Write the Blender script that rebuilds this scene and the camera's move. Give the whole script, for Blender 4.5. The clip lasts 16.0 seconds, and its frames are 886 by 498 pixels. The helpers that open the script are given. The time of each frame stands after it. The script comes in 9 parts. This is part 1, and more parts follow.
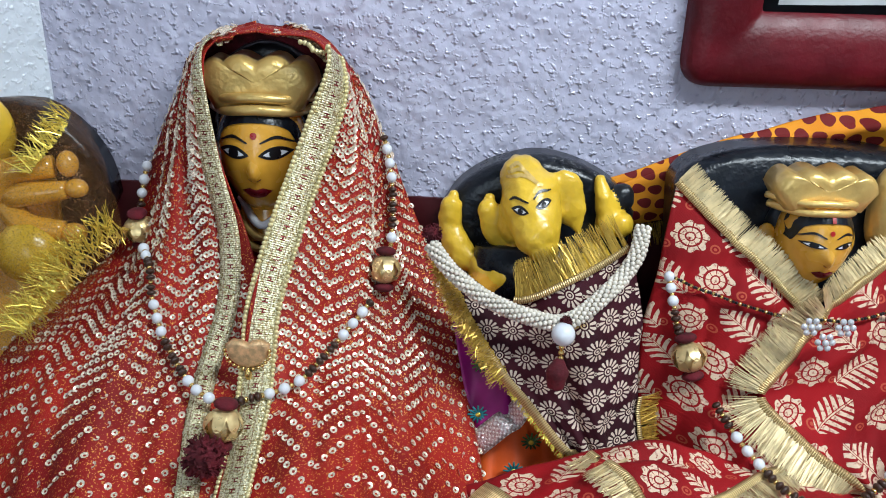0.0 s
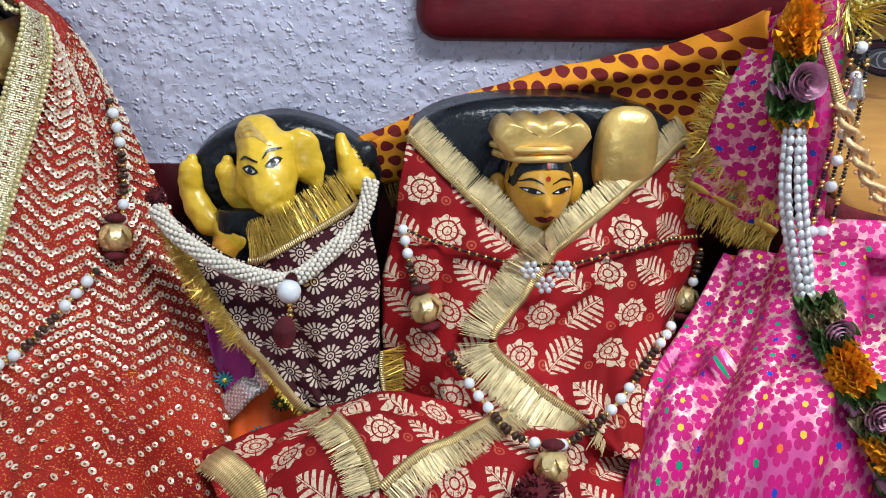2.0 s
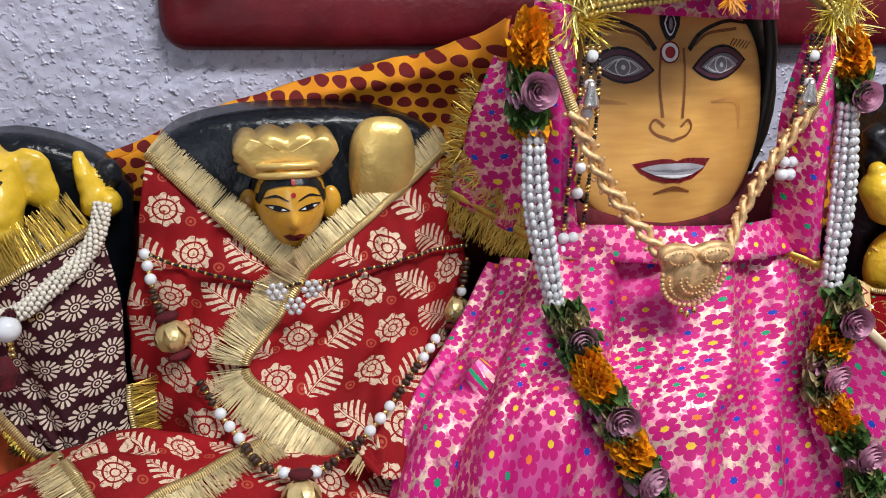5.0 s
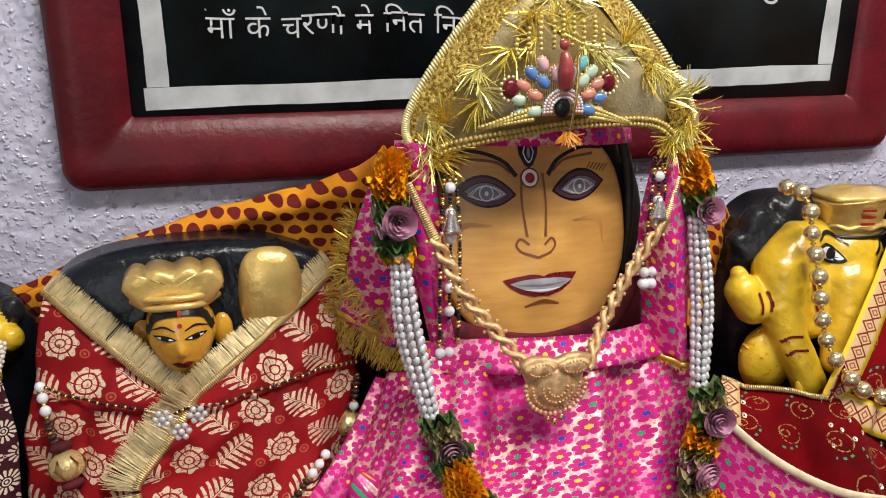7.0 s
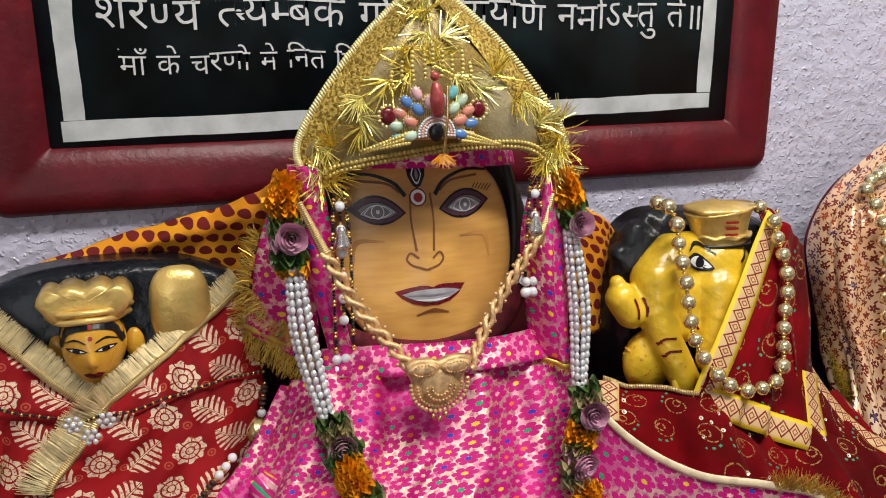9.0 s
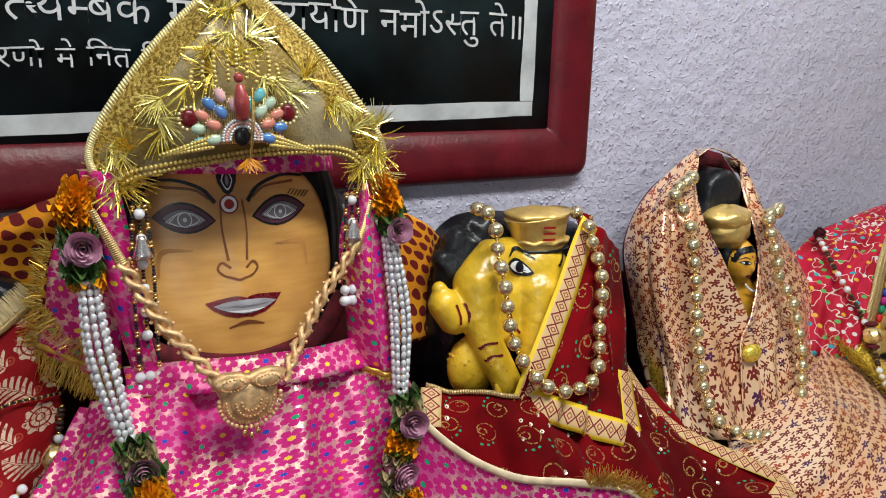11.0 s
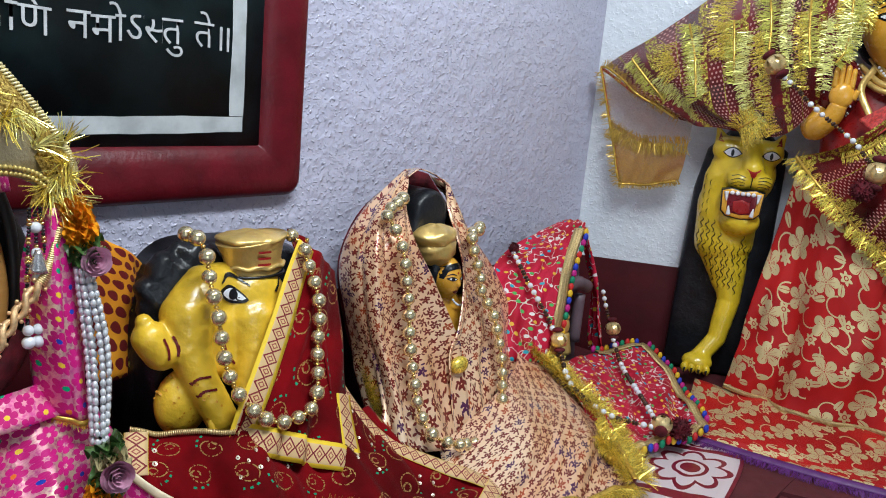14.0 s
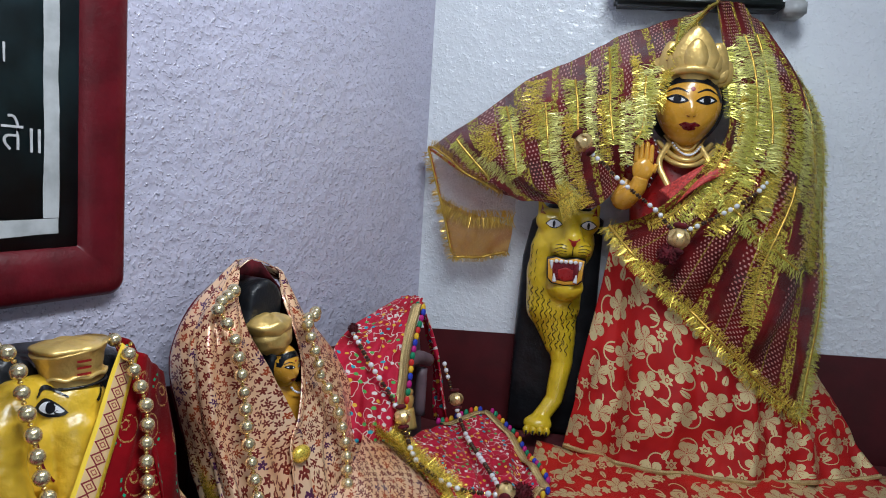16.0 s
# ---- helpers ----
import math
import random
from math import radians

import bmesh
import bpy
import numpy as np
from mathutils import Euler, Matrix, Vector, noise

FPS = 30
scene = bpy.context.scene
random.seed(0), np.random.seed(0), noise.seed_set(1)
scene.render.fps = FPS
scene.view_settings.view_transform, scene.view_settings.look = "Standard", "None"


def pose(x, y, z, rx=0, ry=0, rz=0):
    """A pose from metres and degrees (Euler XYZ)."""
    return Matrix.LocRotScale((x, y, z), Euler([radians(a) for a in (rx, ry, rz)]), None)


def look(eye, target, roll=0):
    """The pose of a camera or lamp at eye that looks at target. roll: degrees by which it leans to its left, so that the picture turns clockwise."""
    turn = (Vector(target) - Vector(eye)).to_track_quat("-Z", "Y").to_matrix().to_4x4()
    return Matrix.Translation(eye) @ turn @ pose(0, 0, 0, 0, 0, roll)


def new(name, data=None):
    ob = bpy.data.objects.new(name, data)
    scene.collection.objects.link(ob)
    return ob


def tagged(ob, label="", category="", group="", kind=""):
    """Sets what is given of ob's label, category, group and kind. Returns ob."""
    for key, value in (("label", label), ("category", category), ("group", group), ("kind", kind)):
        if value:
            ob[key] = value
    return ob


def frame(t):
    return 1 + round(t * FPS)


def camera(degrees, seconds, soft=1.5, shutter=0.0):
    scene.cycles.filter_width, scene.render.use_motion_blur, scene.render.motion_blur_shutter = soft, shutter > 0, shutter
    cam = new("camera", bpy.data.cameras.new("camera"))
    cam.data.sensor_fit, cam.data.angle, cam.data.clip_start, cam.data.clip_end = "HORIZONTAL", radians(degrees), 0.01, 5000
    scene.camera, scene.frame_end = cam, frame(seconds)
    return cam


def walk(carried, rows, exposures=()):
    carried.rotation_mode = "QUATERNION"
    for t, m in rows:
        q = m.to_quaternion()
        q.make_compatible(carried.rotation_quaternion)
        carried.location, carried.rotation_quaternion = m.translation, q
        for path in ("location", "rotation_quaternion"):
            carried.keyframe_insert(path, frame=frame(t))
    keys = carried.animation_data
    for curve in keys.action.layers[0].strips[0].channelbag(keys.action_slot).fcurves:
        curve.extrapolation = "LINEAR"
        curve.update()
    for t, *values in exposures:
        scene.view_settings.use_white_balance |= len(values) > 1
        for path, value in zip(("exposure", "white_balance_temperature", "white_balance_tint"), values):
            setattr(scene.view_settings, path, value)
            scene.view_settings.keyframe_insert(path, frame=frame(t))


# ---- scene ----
# ---- camera and its way ----
cam = camera(57.73, 16.0, 1.0)
PATH = [
    (0.0, -0.0000, -0.0000, 0.6000, -22.31, -1.67, 0.29),
    (0.5, 0.0327, -0.0109, 0.5995, -22.35, -1.48, -0.48),
    (1.0, 0.0853, -0.0180, 0.5848, -22.58, -1.37, -2.13),
    (1.5, 0.1372, -0.0252, 0.5777, -22.73, -1.42, -4.52),
    (2.0, 0.1797, -0.0168, 0.5745, -22.96, -1.42, -6.50),
    (2.5, 0.2058, -0.0144, 0.5723, -23.21, -1.62, -7.92),
    (3.0, 0.2234, -0.0116, 0.5657, -23.80, -1.86, -8.93),
    (3.5, 0.2463, -0.0107, 0.5598, -24.52, -2.18, -10.07),
    (4.0, 0.2689, -0.0034, 0.5581, -24.74, -2.37, -11.65),
    (4.5, 0.2958, 0.0033, 0.5679, -24.34, -2.40, -13.36),
    (5.0, 0.3131, -0.0052, 0.5890, -23.17, -2.26, -14.94),
    (5.2, 0.3224, -0.0102, 0.5976, -22.75, -2.16, -15.40),
    (7.3, 0.4149, -0.0917, 0.6523, -16.40, -0.20, -16.78),
    (7.5, 0.4209, -0.1056, 0.6561, -16.03, -0.11, -16.76),
    (8.0, 0.4348, -0.1349, 0.6506, -15.05, 0.05, -17.09),
    (8.2, 0.4388, -0.1499, 0.6490, -14.91, 0.19, -17.35),
    (10.3, 0.5012, -0.1856, 0.6363, -13.71, -0.77, -24.86),
    (10.5, 0.5049, -0.1826, 0.6367, -13.84, -1.00, -26.03),
    (11.0, 0.5165, -0.1823, 0.6388, -13.90, -1.40, -28.84),
    (11.5, 0.5198, -0.1811, 0.6400, -13.94, -1.83, -31.92),
    (12.0, 0.5102, -0.1707, 0.6405, -14.01, -2.60, -35.31),
    (12.5, 0.5060, -0.1536, 0.6433, -14.28, -3.66, -39.13),
    (13.0, 0.5054, -0.1438, 0.6443, -14.41, -4.48, -42.46),
    (13.5, 0.5139, -0.1417, 0.6481, -13.93, -4.97, -45.64),
    (14.0, 0.5240, -0.1493, 0.6576, -12.41, -5.27, -49.28),
    (14.5, 0.5180, -0.1654, 0.6757, -10.42, -5.19, -53.03),
    (15.0, 0.5169, -0.1770, 0.6886, -8.96, -4.88, -55.98),
    (15.5, 0.5200, -0.1853, 0.6945, -7.83, -4.37, -58.38),
    (16.0, 0.5219, -0.1894, 0.6947, -6.87, -3.58, -60.15),
]
walk(cam, [(t, pose(x, y, z, 90 + pitch, roll, yaw)) for t, x, y, z, pitch, roll, yaw in PATH],
     exposures=[(0.0, -0.10, 5850, 6), (2.0, -0.16, 6000, 8), (4.0, -0.30, 6200, 11), (5.0, -0.32, 6500, 13), (8.0, -0.42, 7200, 14),
                (11.0, -0.56, 6700, 9), (13.0, -0.52, 6150, 7), (14.5, -0.70, 5950, 8), (16.0, -0.93, 5950, 10)])

# ---- light ----
world = bpy.data.worlds.new("room_world")
scene.world = world
world.use_nodes = True
bg = world.node_tree.nodes["Background"]
bg.inputs[0].default_value, bg.inputs[1].default_value = (0.75, 0.85, 1.0, 1), 0.015


def area(name, eye, target, sx, sy, watts, colour):
    d = bpy.data.lights.new(name, "AREA")
    d.shape, d.size, d.size_y, d.energy, d.color = "RECTANGLE", sx, sy, watts, colour
    ob = new(name, d)
    ob.matrix_world = look(eye, target)
    return ob


area("tube_lamp_light", (1.10, -0.12, 1.84), (1.15, 0.70, 0.40), 1.3, 0.28, 66.0, (0.97, 1.0, 0.98))
area("doorway_daylight", (-0.40, -2.35, 0.9), (1.5, 0.5, 0.4), 1.1, 1.6, 18.0, (0.86, 0.95, 1.0))

# ---- material graph helper ----


class S:
    """A socket with arithmetic."""

    def __init__(self, g, o):
        self.g, self.o = g, o

    def __add__(self, b): return self.g.m("ADD", self, b)
    def __radd__(self, b): return self.g.m("ADD", b, self)
    def __sub__(self, b): return self.g.m("SUBTRACT", self, b)
    def __rsub__(self, b): return self.g.m("SUBTRACT", b, self)
    def __mul__(self, b): return self.g.m("MULTIPLY", self, b)
    def __rmul__(self, b): return self.g.m("MULTIPLY", b, self)
    def __truediv__(self, b): return self.g.m("DIVIDE", self, b)
    def __lt__(self, b): return self.g.m("LESS_THAN", self, b)
    def __gt__(self, b): return self.g.m("GREATER_THAN", self, b)


class G:
    def __init__(self, name, rough=0.6, metal=0.0, spec=0.5):
        self.mat = bpy.data.materials.new(name)
        self.mat.use_nodes = True
        self.nt = self.mat.node_tree
        self.b = self.nt.nodes["Principled BSDF"]
        self.b.inputs["Roughness"].default_value = rough
        self.b.inputs["Metallic"].default_value = metal
        self.b.inputs["Specular IOR Level"].default_value = spec

    def put(self, sock, v):
        if isinstance(v, S):
            self.nt.links.new(v.o, sock)
        elif isinstance(v, tuple):
            sock.default_value = (*v, 1.0) if len(v) == 3 and len(sock.default_value) == 4 else v
        else:
            sock.default_value = v

    def m(self, op, *a):
        n = self.nt.nodes.new("ShaderNodeMath")
        n.operation = op
        for i, v in enumerate(a):
            self.put(n.inputs[i], v)
        return S(self, n.outputs[0])

    def node(self, kind, out=0, sets=(), **ins):
        n = self.nt.nodes.new(kind)
        for k, v in sets:
            setattr(n, k, v)
        for k, v in ins.items():
            self.put(n.inputs[k.replace("_", " ")], v)
        return S(self, n.outputs[out])

    def mix(self, f, a, b):
        n = self.nt.nodes.new("ShaderNodeMix")
        n.data_type = "RGBA"
        self.put(n.inputs[0], f)
        self.put(n.inputs[6], a)
        self.put(n.inputs[7], b)
        return S(self, n.outputs[2])

    def obj(self):
        return S(self, self.nt.nodes.new("ShaderNodeTexCoord").outputs["Object"])

    def uv(self):
        n = self.nt.nodes.new("ShaderNodeTexCoord")
        s = self.nt.nodes.new("ShaderNodeSeparateXYZ")
        self.nt.links.new(n.outputs["UV"], s.inputs[0])
        return S(self, s.outputs[0]), S(self, s.outputs[1])

    def vec(self, x, y, z=0.0):
        n = self.nt.nodes.new("ShaderNodeCombineXYZ")
        for i, v in enumerate((x, y, z)):
            self.put(n.inputs[i], v)
        return S(self, n.outputs[0])

    def noise(self, scale, detail=3.0, vec=None, rough=0.55):
        n = self.nt.nodes.new("ShaderNodeTexNoise")
        self.put(n.inputs["Vector"], vec if vec else self.obj())
        n.inputs["Scale"].default_value, n.inputs["Detail"].default_value = scale, detail
        n.inputs["Roughness"].default_value = rough
        return S(self, n.outputs[0])

    def ramp(self, f, lo, hi):
        n = self.nt.nodes.new("ShaderNodeMapRange")
        n.interpolation_type = "SMOOTHSTEP"
        self.put(n.inputs[0], f)
        n.inputs[1].default_value, n.inputs[2].default_value = lo, hi
        return S(self, n.outputs[0])

    def hash(self, a, b):
        n = self.nt.nodes.new("ShaderNodeTexWhiteNoise")
        n.noise_dimensions = "2D"
        self.put(n.inputs[0], self.vec(a, b))
        return S(self, n.outputs[0])

    def cells(self, u, v, c, shift=0.5):
        """Cell coordinates of a staggered lattice: local x, y in -0.5..0.5 and the cell's numbers."""
        q = v / c
        j = self.m("FLOOR", q)
        p = u / c + self.m("MODULO", j, 2.0) * shift
        i = self.m("FLOOR", p)
        return p - i - 0.5, q - j - 0.5, i, j

    def polar(self, x, y):
        return self.m("SQRT", x * x + y * y), self.m("ARCTAN2", y, x)

    def bump(self, h, strength=0.4, dist=0.002):
        n = self.nt.nodes.new("ShaderNodeBump")
        self.put(n.inputs["Height"], h)
        n.inputs["Strength"].default_value, n.inputs["Distance"].default_value = strength, dist
        self.nt.links.new(n.outputs[0], self.b.inputs["Normal"])
        return self

    def col(self, c):
        self.put(self.b.inputs["Base Color"], c)
        return self

    def set(self, **k):
        for n, v in k.items():
            self.put(self.b.inputs[n.replace("_", " ")], v)
        return self


def plain(name, c, rough=0.5, metal=0.0, var=0.18, scale=40.0, bump=0.15, spec=0.5, coat=0.0):
    """A surface of one colour with blotches and grain."""
    g = G(name, rough, metal, spec)
    f = g.noise(scale, 4)
    dark = tuple(x * (1 - var) for x in c)
    light = tuple(min(1, x * (1 + var)) for x in c)
    g.col(g.mix(g.ramp(f, 0.3, 0.7), dark, light))
    if bump:
        g.bump(g.noise(scale * 6, 3), bump, 0.001)
    g.set(Coat_Weight=coat, Coat_Roughness=0.12)
    g.put(g.b.inputs["Roughness"], g.noise(scale * 2.5, 2) * 0.2 + (rough - 0.1))
    return g.mat


def lumpy(name, c, rough, metal, var, relief, coat=0.3, spec=0.5, grain=55.0):
    """Brushed enamel over hand-modelled plaster: small dents that catch the light."""
    g = G(name, rough, metal, spec)
    f = g.noise(20, 4)
    g.col(g.mix(g.ramp(f, 0.3, 0.7), tuple(x * (1 - var) for x in c), tuple(min(1, x * (1 + var)) for x in c)))
    g.bump(g.noise(grain, 3) * 2.0 + g.noise(grain * 3.5, 2) * 0.6, relief, 0.004)
    g.set(Coat_Weight=coat, Coat_Roughness=0.15)
    g.put(g.b.inputs["Roughness"], f * 0.25 + (rough - 0.12))
    return g.mat


# ---- materials: room ----
def wall_paint(name, c, stip):
    g = G(name, 0.32, 0, 0.5)
    big, mid = g.noise(3.0, 4), g.noise(26.0, 4)
    g.col(g.mix(g.ramp(big, 0.3, 0.7), tuple(x * 0.9 for x in c), c))
    dots = g.ramp(g.noise(130.0, 1.5), 0.54, 0.86)
    drips = g.ramp(g.noise(95.0, 2.0), 0.56, 0.80)
    h = dots * 2.0 + drips * 1.3 * g.ramp(g.noise(9.0, 2), 0.35, 0.65) + g.ramp(g.noise(38.0, 2), 0.3, 0.75) * 1.0 + mid * 0.5 + g.noise(420.0, 2) * 0.06
    g.bump(h, stip, 0.005)
    g.put(g.b.inputs["Roughness"], mid * 0.16 + 0.09)
    return g.mat


M_WALL = wall_paint("lavender_plaster_paint", (0.57, 0.56, 0.70), 0.52)
M_WALL_SIDE = wall_paint("white_plaster_paint", (0.80, 0.84, 0.90), 0.36)
M_DADO = plain("maroon_dado_paint", (0.065, 0.004, 0.007), 0.5, bump=0.3, scale=14)
M_FRAME = plain("maroon_gloss_frame_paint", (0.10, 0.004, 0.009), 0.40, spec=0.32, bump=0.8, scale=18, var=0.25)
M_SLATE = plain("blackboard_paint", (0.009, 0.021, 0.025), 0.42, spec=0.3, bump=0.2, scale=12, var=0.5)
M_CHALK = plain("white_lettering_paint", (0.52, 0.53, 0.54), 0.5, scale=60, var=0.15)
M_LINE = plain("silvery_white_line_paint", (0.44, 0.46, 0.47), 0.35, scale=20, var=0.2)
M_FLOOR = plain("dark_stone_floor", (0.12, 0.10, 0.09), 0.5, scale=6)
M_CEIL = plain("ceiling_whitewash", (0.6, 0.6, 0.62), 0.8, scale=5)
M_TABLE = plain("platform_cloth_dark_red", (0.09, 0.012, 0.016), 0.7, scale=20)

# ---- geometry helpers ----


def catmull(n, k):
    """Weights (k samples x n control points) of a smooth curve through the control points."""
    W = np.zeros((k, n))
    for r, t in enumerate(np.linspace(0, n - 1, k) if np.isscalar(k) else k):
        W[r] = catrow(n, t)
    return W


def catrow(n, t):
    w = np.zeros(n)
    i = min(int(t), n - 2)
    f = t - i
    for o, c in ((-1, -0.5 * f + f * f - 0.5 * f ** 3), (0, 1 - 2.5 * f * f + 1.5 * f ** 3),
                 (1, 0.5 * f + 2 * f * f - 1.5 * f ** 3), (2, -0.5 * f * f + 0.5 * f ** 3)):
        q = i + o
        if q < 0:
            w[0] += 2 * c
            w[1] -= c
        elif q >= n:
            w[n - 1] += 2 * c
            w[n - 2] -= c
        else:
            w[q] += c
    return w


def curve(points, k):
    p = np.array(points, float)
    return catmull(len(p), k) @ p


def even(points, step, fine=400):
    """Points at even steps along the smooth curve, with tangents."""
    p = curve(points, fine)
    s = np.concatenate([[0], np.cumsum(np.linalg.norm(np.diff(p, axis=0), axis=1))])
    n = max(2, int(round(s[-1] / step)) + 1)
    t = np.linspace(0, s[-1], n)
    q = np.stack([np.interp(t, s, p[:, i]) for i in range(3)], 1)
    return q, np.gradient(q, axis=0)


def unit(a):
    return a / np.maximum(np.linalg.norm(a, axis=-1, keepdims=True), 1e-9)


class Loft:
    """A smooth sheet through a few control curves, with folds along its normal. u runs across, v down."""

    def __init__(self, grid, folds=(), seed=0, flat=0.0):
        self.g, self.folds, self.seed, self.flat = np.array(grid, float), folds, seed, flat
        self.na, self.nb = self.g.shape[:2]
        p = self.base(np.linspace(0, 1, 30)[:, None] + np.zeros((1, 30)), np.zeros((30, 1)) + np.linspace(0, 1, 30)[None])
        self.W = np.mean(np.sum(np.linalg.norm(np.diff(p, axis=0), axis=2), axis=0))
        self.H = np.mean(np.sum(np.linalg.norm(np.diff(p, axis=1), axis=2), axis=1))

    def base(self, U, V):
        sh = np.shape(U)
        wu = np.array([catrow(self.na, x * (self.na - 1)) for x in np.clip(U, 0, 1).ravel()])
        wv = np.array([catrow(self.nb, x * (self.nb - 1)) for x in np.clip(V, 0, 1).ravel()])
        return np.einsum("ka,kb,abc->kc", wu, wv, self.g).reshape(*sh, 3)

    def lift(self, U, V):
        h = np.zeros(np.shape(U))
        for amp, fu, fv, ph, grow in self.folds:
            a = 2 * np.pi * (fu * U + fv * V + ph) + 0.9 * np.sin(5.1 * V + 7 * ph) + 0.5 * np.sin(9.7 * U + 3 * ph)
            h = h + amp * ((1 - grow) + grow * V) * (np.sin(a) + 0.35 * np.sin(2.1 * a + 1))
        return h

    def at(self, U, V, off=0.0):
        U, V = np.asarray(U, float), np.asarray(V, float)
        e = 0.004
        p = self.base(U, V)
        n = unit(np.cross(self.base(U, V + e) - self.base(U, V - e), self.base(U + e, V) - self.base(U - e, V)))
        n = np.where((n[..., 1] > 0)[..., None] & (np.abs(n[..., 1]) > 0.0)[..., None], -n, n) if self.seed >= 0 else n
        return p + n * (self.lift(U, V) + off)[..., None], n

    def sheet(self, nu, nv, u0=0.0, u1=1.0, v0=0.0, v1=1.0, off=0.0):
        U = np.linspace(u0, u1, nu)[:, None] + np.zeros((1, nv))
        V = np.zeros((nu, 1)) + np.linspace(v0, v1, nv)[None]
        p, _ = self.at(U, V, np.zeros_like(U) + off)
        v = p.reshape(-1, 3)
        if self.flat < 0:
            row = np.sum(np.linalg.norm(np.diff(p, axis=0), axis=2), axis=0)
            row = np.polyval(np.polyfit(np.arange(nv), row, 2), np.arange(nv))
            uv = np.stack([(U - 0.5) * row[None], -V * np.mean(np.sum(np.linalg.norm(np.diff(p, axis=1), axis=2), axis=1))], 2).reshape(-1, 2)
        elif self.flat:
            uv = np.stack([v[:, 0], v[:, 2] * self.flat], 1)
        else:
            uv = np.stack([U * self.W, -V * self.H], 2).reshape(-1, 2)
        idx = np.arange(nu * nv).reshape(nu, nv)
        f = np.stack([idx[:-1, :-1], idx[:-1, 1:], idx[1:, 1:], idx[1:, :-1]], 2).reshape(-1, 4)
        return v, f, uv


class MB:
    """Collects geometry of one mesh: vertices, faces, a material number and uv for each face."""

    def __init__(self):
        self.v, self.f, self.mi, self.uv, self.n = [], [], [], [], 0

    def add(self, v, f, mat=0, uv=None):
        v = np.asarray(v, float)
        self.v.append(v)
        self.uv.append(np.zeros((len(v), 2)) if uv is None else uv)
        for q in f:
            self.f.append([int(x) + self.n for x in q])
            self.mi.append(mat)
        self.n += len(v)
        return self

    def ball(self, c, r, mat=0, nu=16, nv=10, turn=None, warp=None):
        th = np.linspace(0, 2 * np.pi, nu, endpoint=False)
        ph = np.linspace(0, np.pi, nv + 1)
        v = np.array([(np.sin(p) * np.cos(t), np.sin(p) * np.sin(t), np.cos(p)) for p in ph[1:-1] for t in th] + [(0, 0, 1), (0, 0, -1)])
        f = [(i * nu + j, (i + 1) * nu + j, (i + 1) * nu + (j + 1) % nu, i * nu + (j + 1) % nu) for i in range(nv - 2) for j in range(nu)]
        top, bot = len(v) - 2, len(v) - 1
        f += [(top, j, (j + 1) % nu) for j in range(nu)] + [(bot, (nv - 2) * nu + (j + 1) % nu, (nv - 2) * nu + j) for j in range(nu)]
        v = v * np.array(r)
        if warp:
            v = warp(v)
        if turn is not None:
            v = v @ np.array(turn).T
        return self.add(v + np.array(c), f, mat, v[:, [0, 2]])

    def tube(self, pts, rad, mat=0, k=40, n=10, flat=1.0, cap=True):
        p = curve(pts, k)
        r = np.interp(np.linspace(0, 1, k), np.linspace(0, 1, len(rad)), rad) if not np.isscalar(rad) else np.full(k, rad)
        t = unit(np.gradient(p, axis=0))
        up = np.array([0, 1.0, 0.02])
        a = unit(np.cross(t, up))
        b = np.cross(a, t)
        an = np.linspace(0, 2 * np.pi, n, endpoint=False)
        v = (p[:, None] + r[:, None, None] * (a[:, None] * np.cos(an)[None, :, None] + flat * b[:, None] * np.sin(an)[None, :, None])).reshape(-1, 3)
        f = [(i * n + j, i * n + (j + 1) % n, (i + 1) * n + (j + 1) % n, (i + 1) * n + j) for i in range(k - 1) for j in range(n)]
        if cap:
            f += [tuple(range(n))[::-1], tuple((k - 1) * n + j for j in range(n))]
        s = np.concatenate([[0], np.cumsum(np.linalg.norm(np.diff(p, axis=0), axis=1))])
        uv = np.stack([np.repeat(s, n), np.tile(an * np.mean(r), k)], 1)
        return self.add(v, f, mat, uv)

    def slab(self, outline, y0, y1, mat=0, round_=0.006, mat_front=None, lean=0.0):
        """A plate with that outline (x, z) and rounded front rim, from depth y0 (front) to y1."""
        o = np.array(outline, float)
        c = o.mean(0)
        n = len(o)
        inn = unit(c - o)
        rings = [(o, y1), (o, y0 + round_), (o + inn * round_ * 0.3, y0 + round_ * 0.3), (o + inn * round_, y0)]
        for k in (0.3, 0.6, 0.85):
            rings.append(((o + inn * round_) * (1 - k) + c * k, y0))
        v = np.concatenate([np.stack([q[:, 0], np.full(n, y) + lean * q[:, 1], q[:, 1]], 1) for q, y in rings] + [np.array([[c[0], y0 + lean * c[1], c[1]]])])
        f = []
        for i in range(len(rings) - 1):
            f += [(i * n + j, i * n + (j + 1) % n, (i + 1) * n + (j + 1) % n, (i + 1) * n + j) for j in range(n)]
        L = len(rings) - 1
        f += [(L * n + j, L * n + (j + 1) % n, len(v) - 1) for j in range(n)] + [tuple(range(n))[::-1]]
        return self.add(v, f, mat, v[:, [0, 2]])

    def decal(self, pts, surf, mat, off=0.0006):
        """A painted patch (x, z outline, star-shaped) that lies on the relief surf(x, z)."""
        o = np.array(pts, float)
        c = o.mean(0)
        n = len(o)
        rings = [c + (o - c) * k for k in (1.0, 0.66, 0.33)]
        v = [surf(x, z, off) for q in rings for x, z in q] + [surf(c[0], c[1], off)]
        f = [(i * n + j, i * n + (j + 1) % n, (i + 1) * n + (j + 1) % n, (i + 1) * n + j) for i in range(2) for j in range(n)]
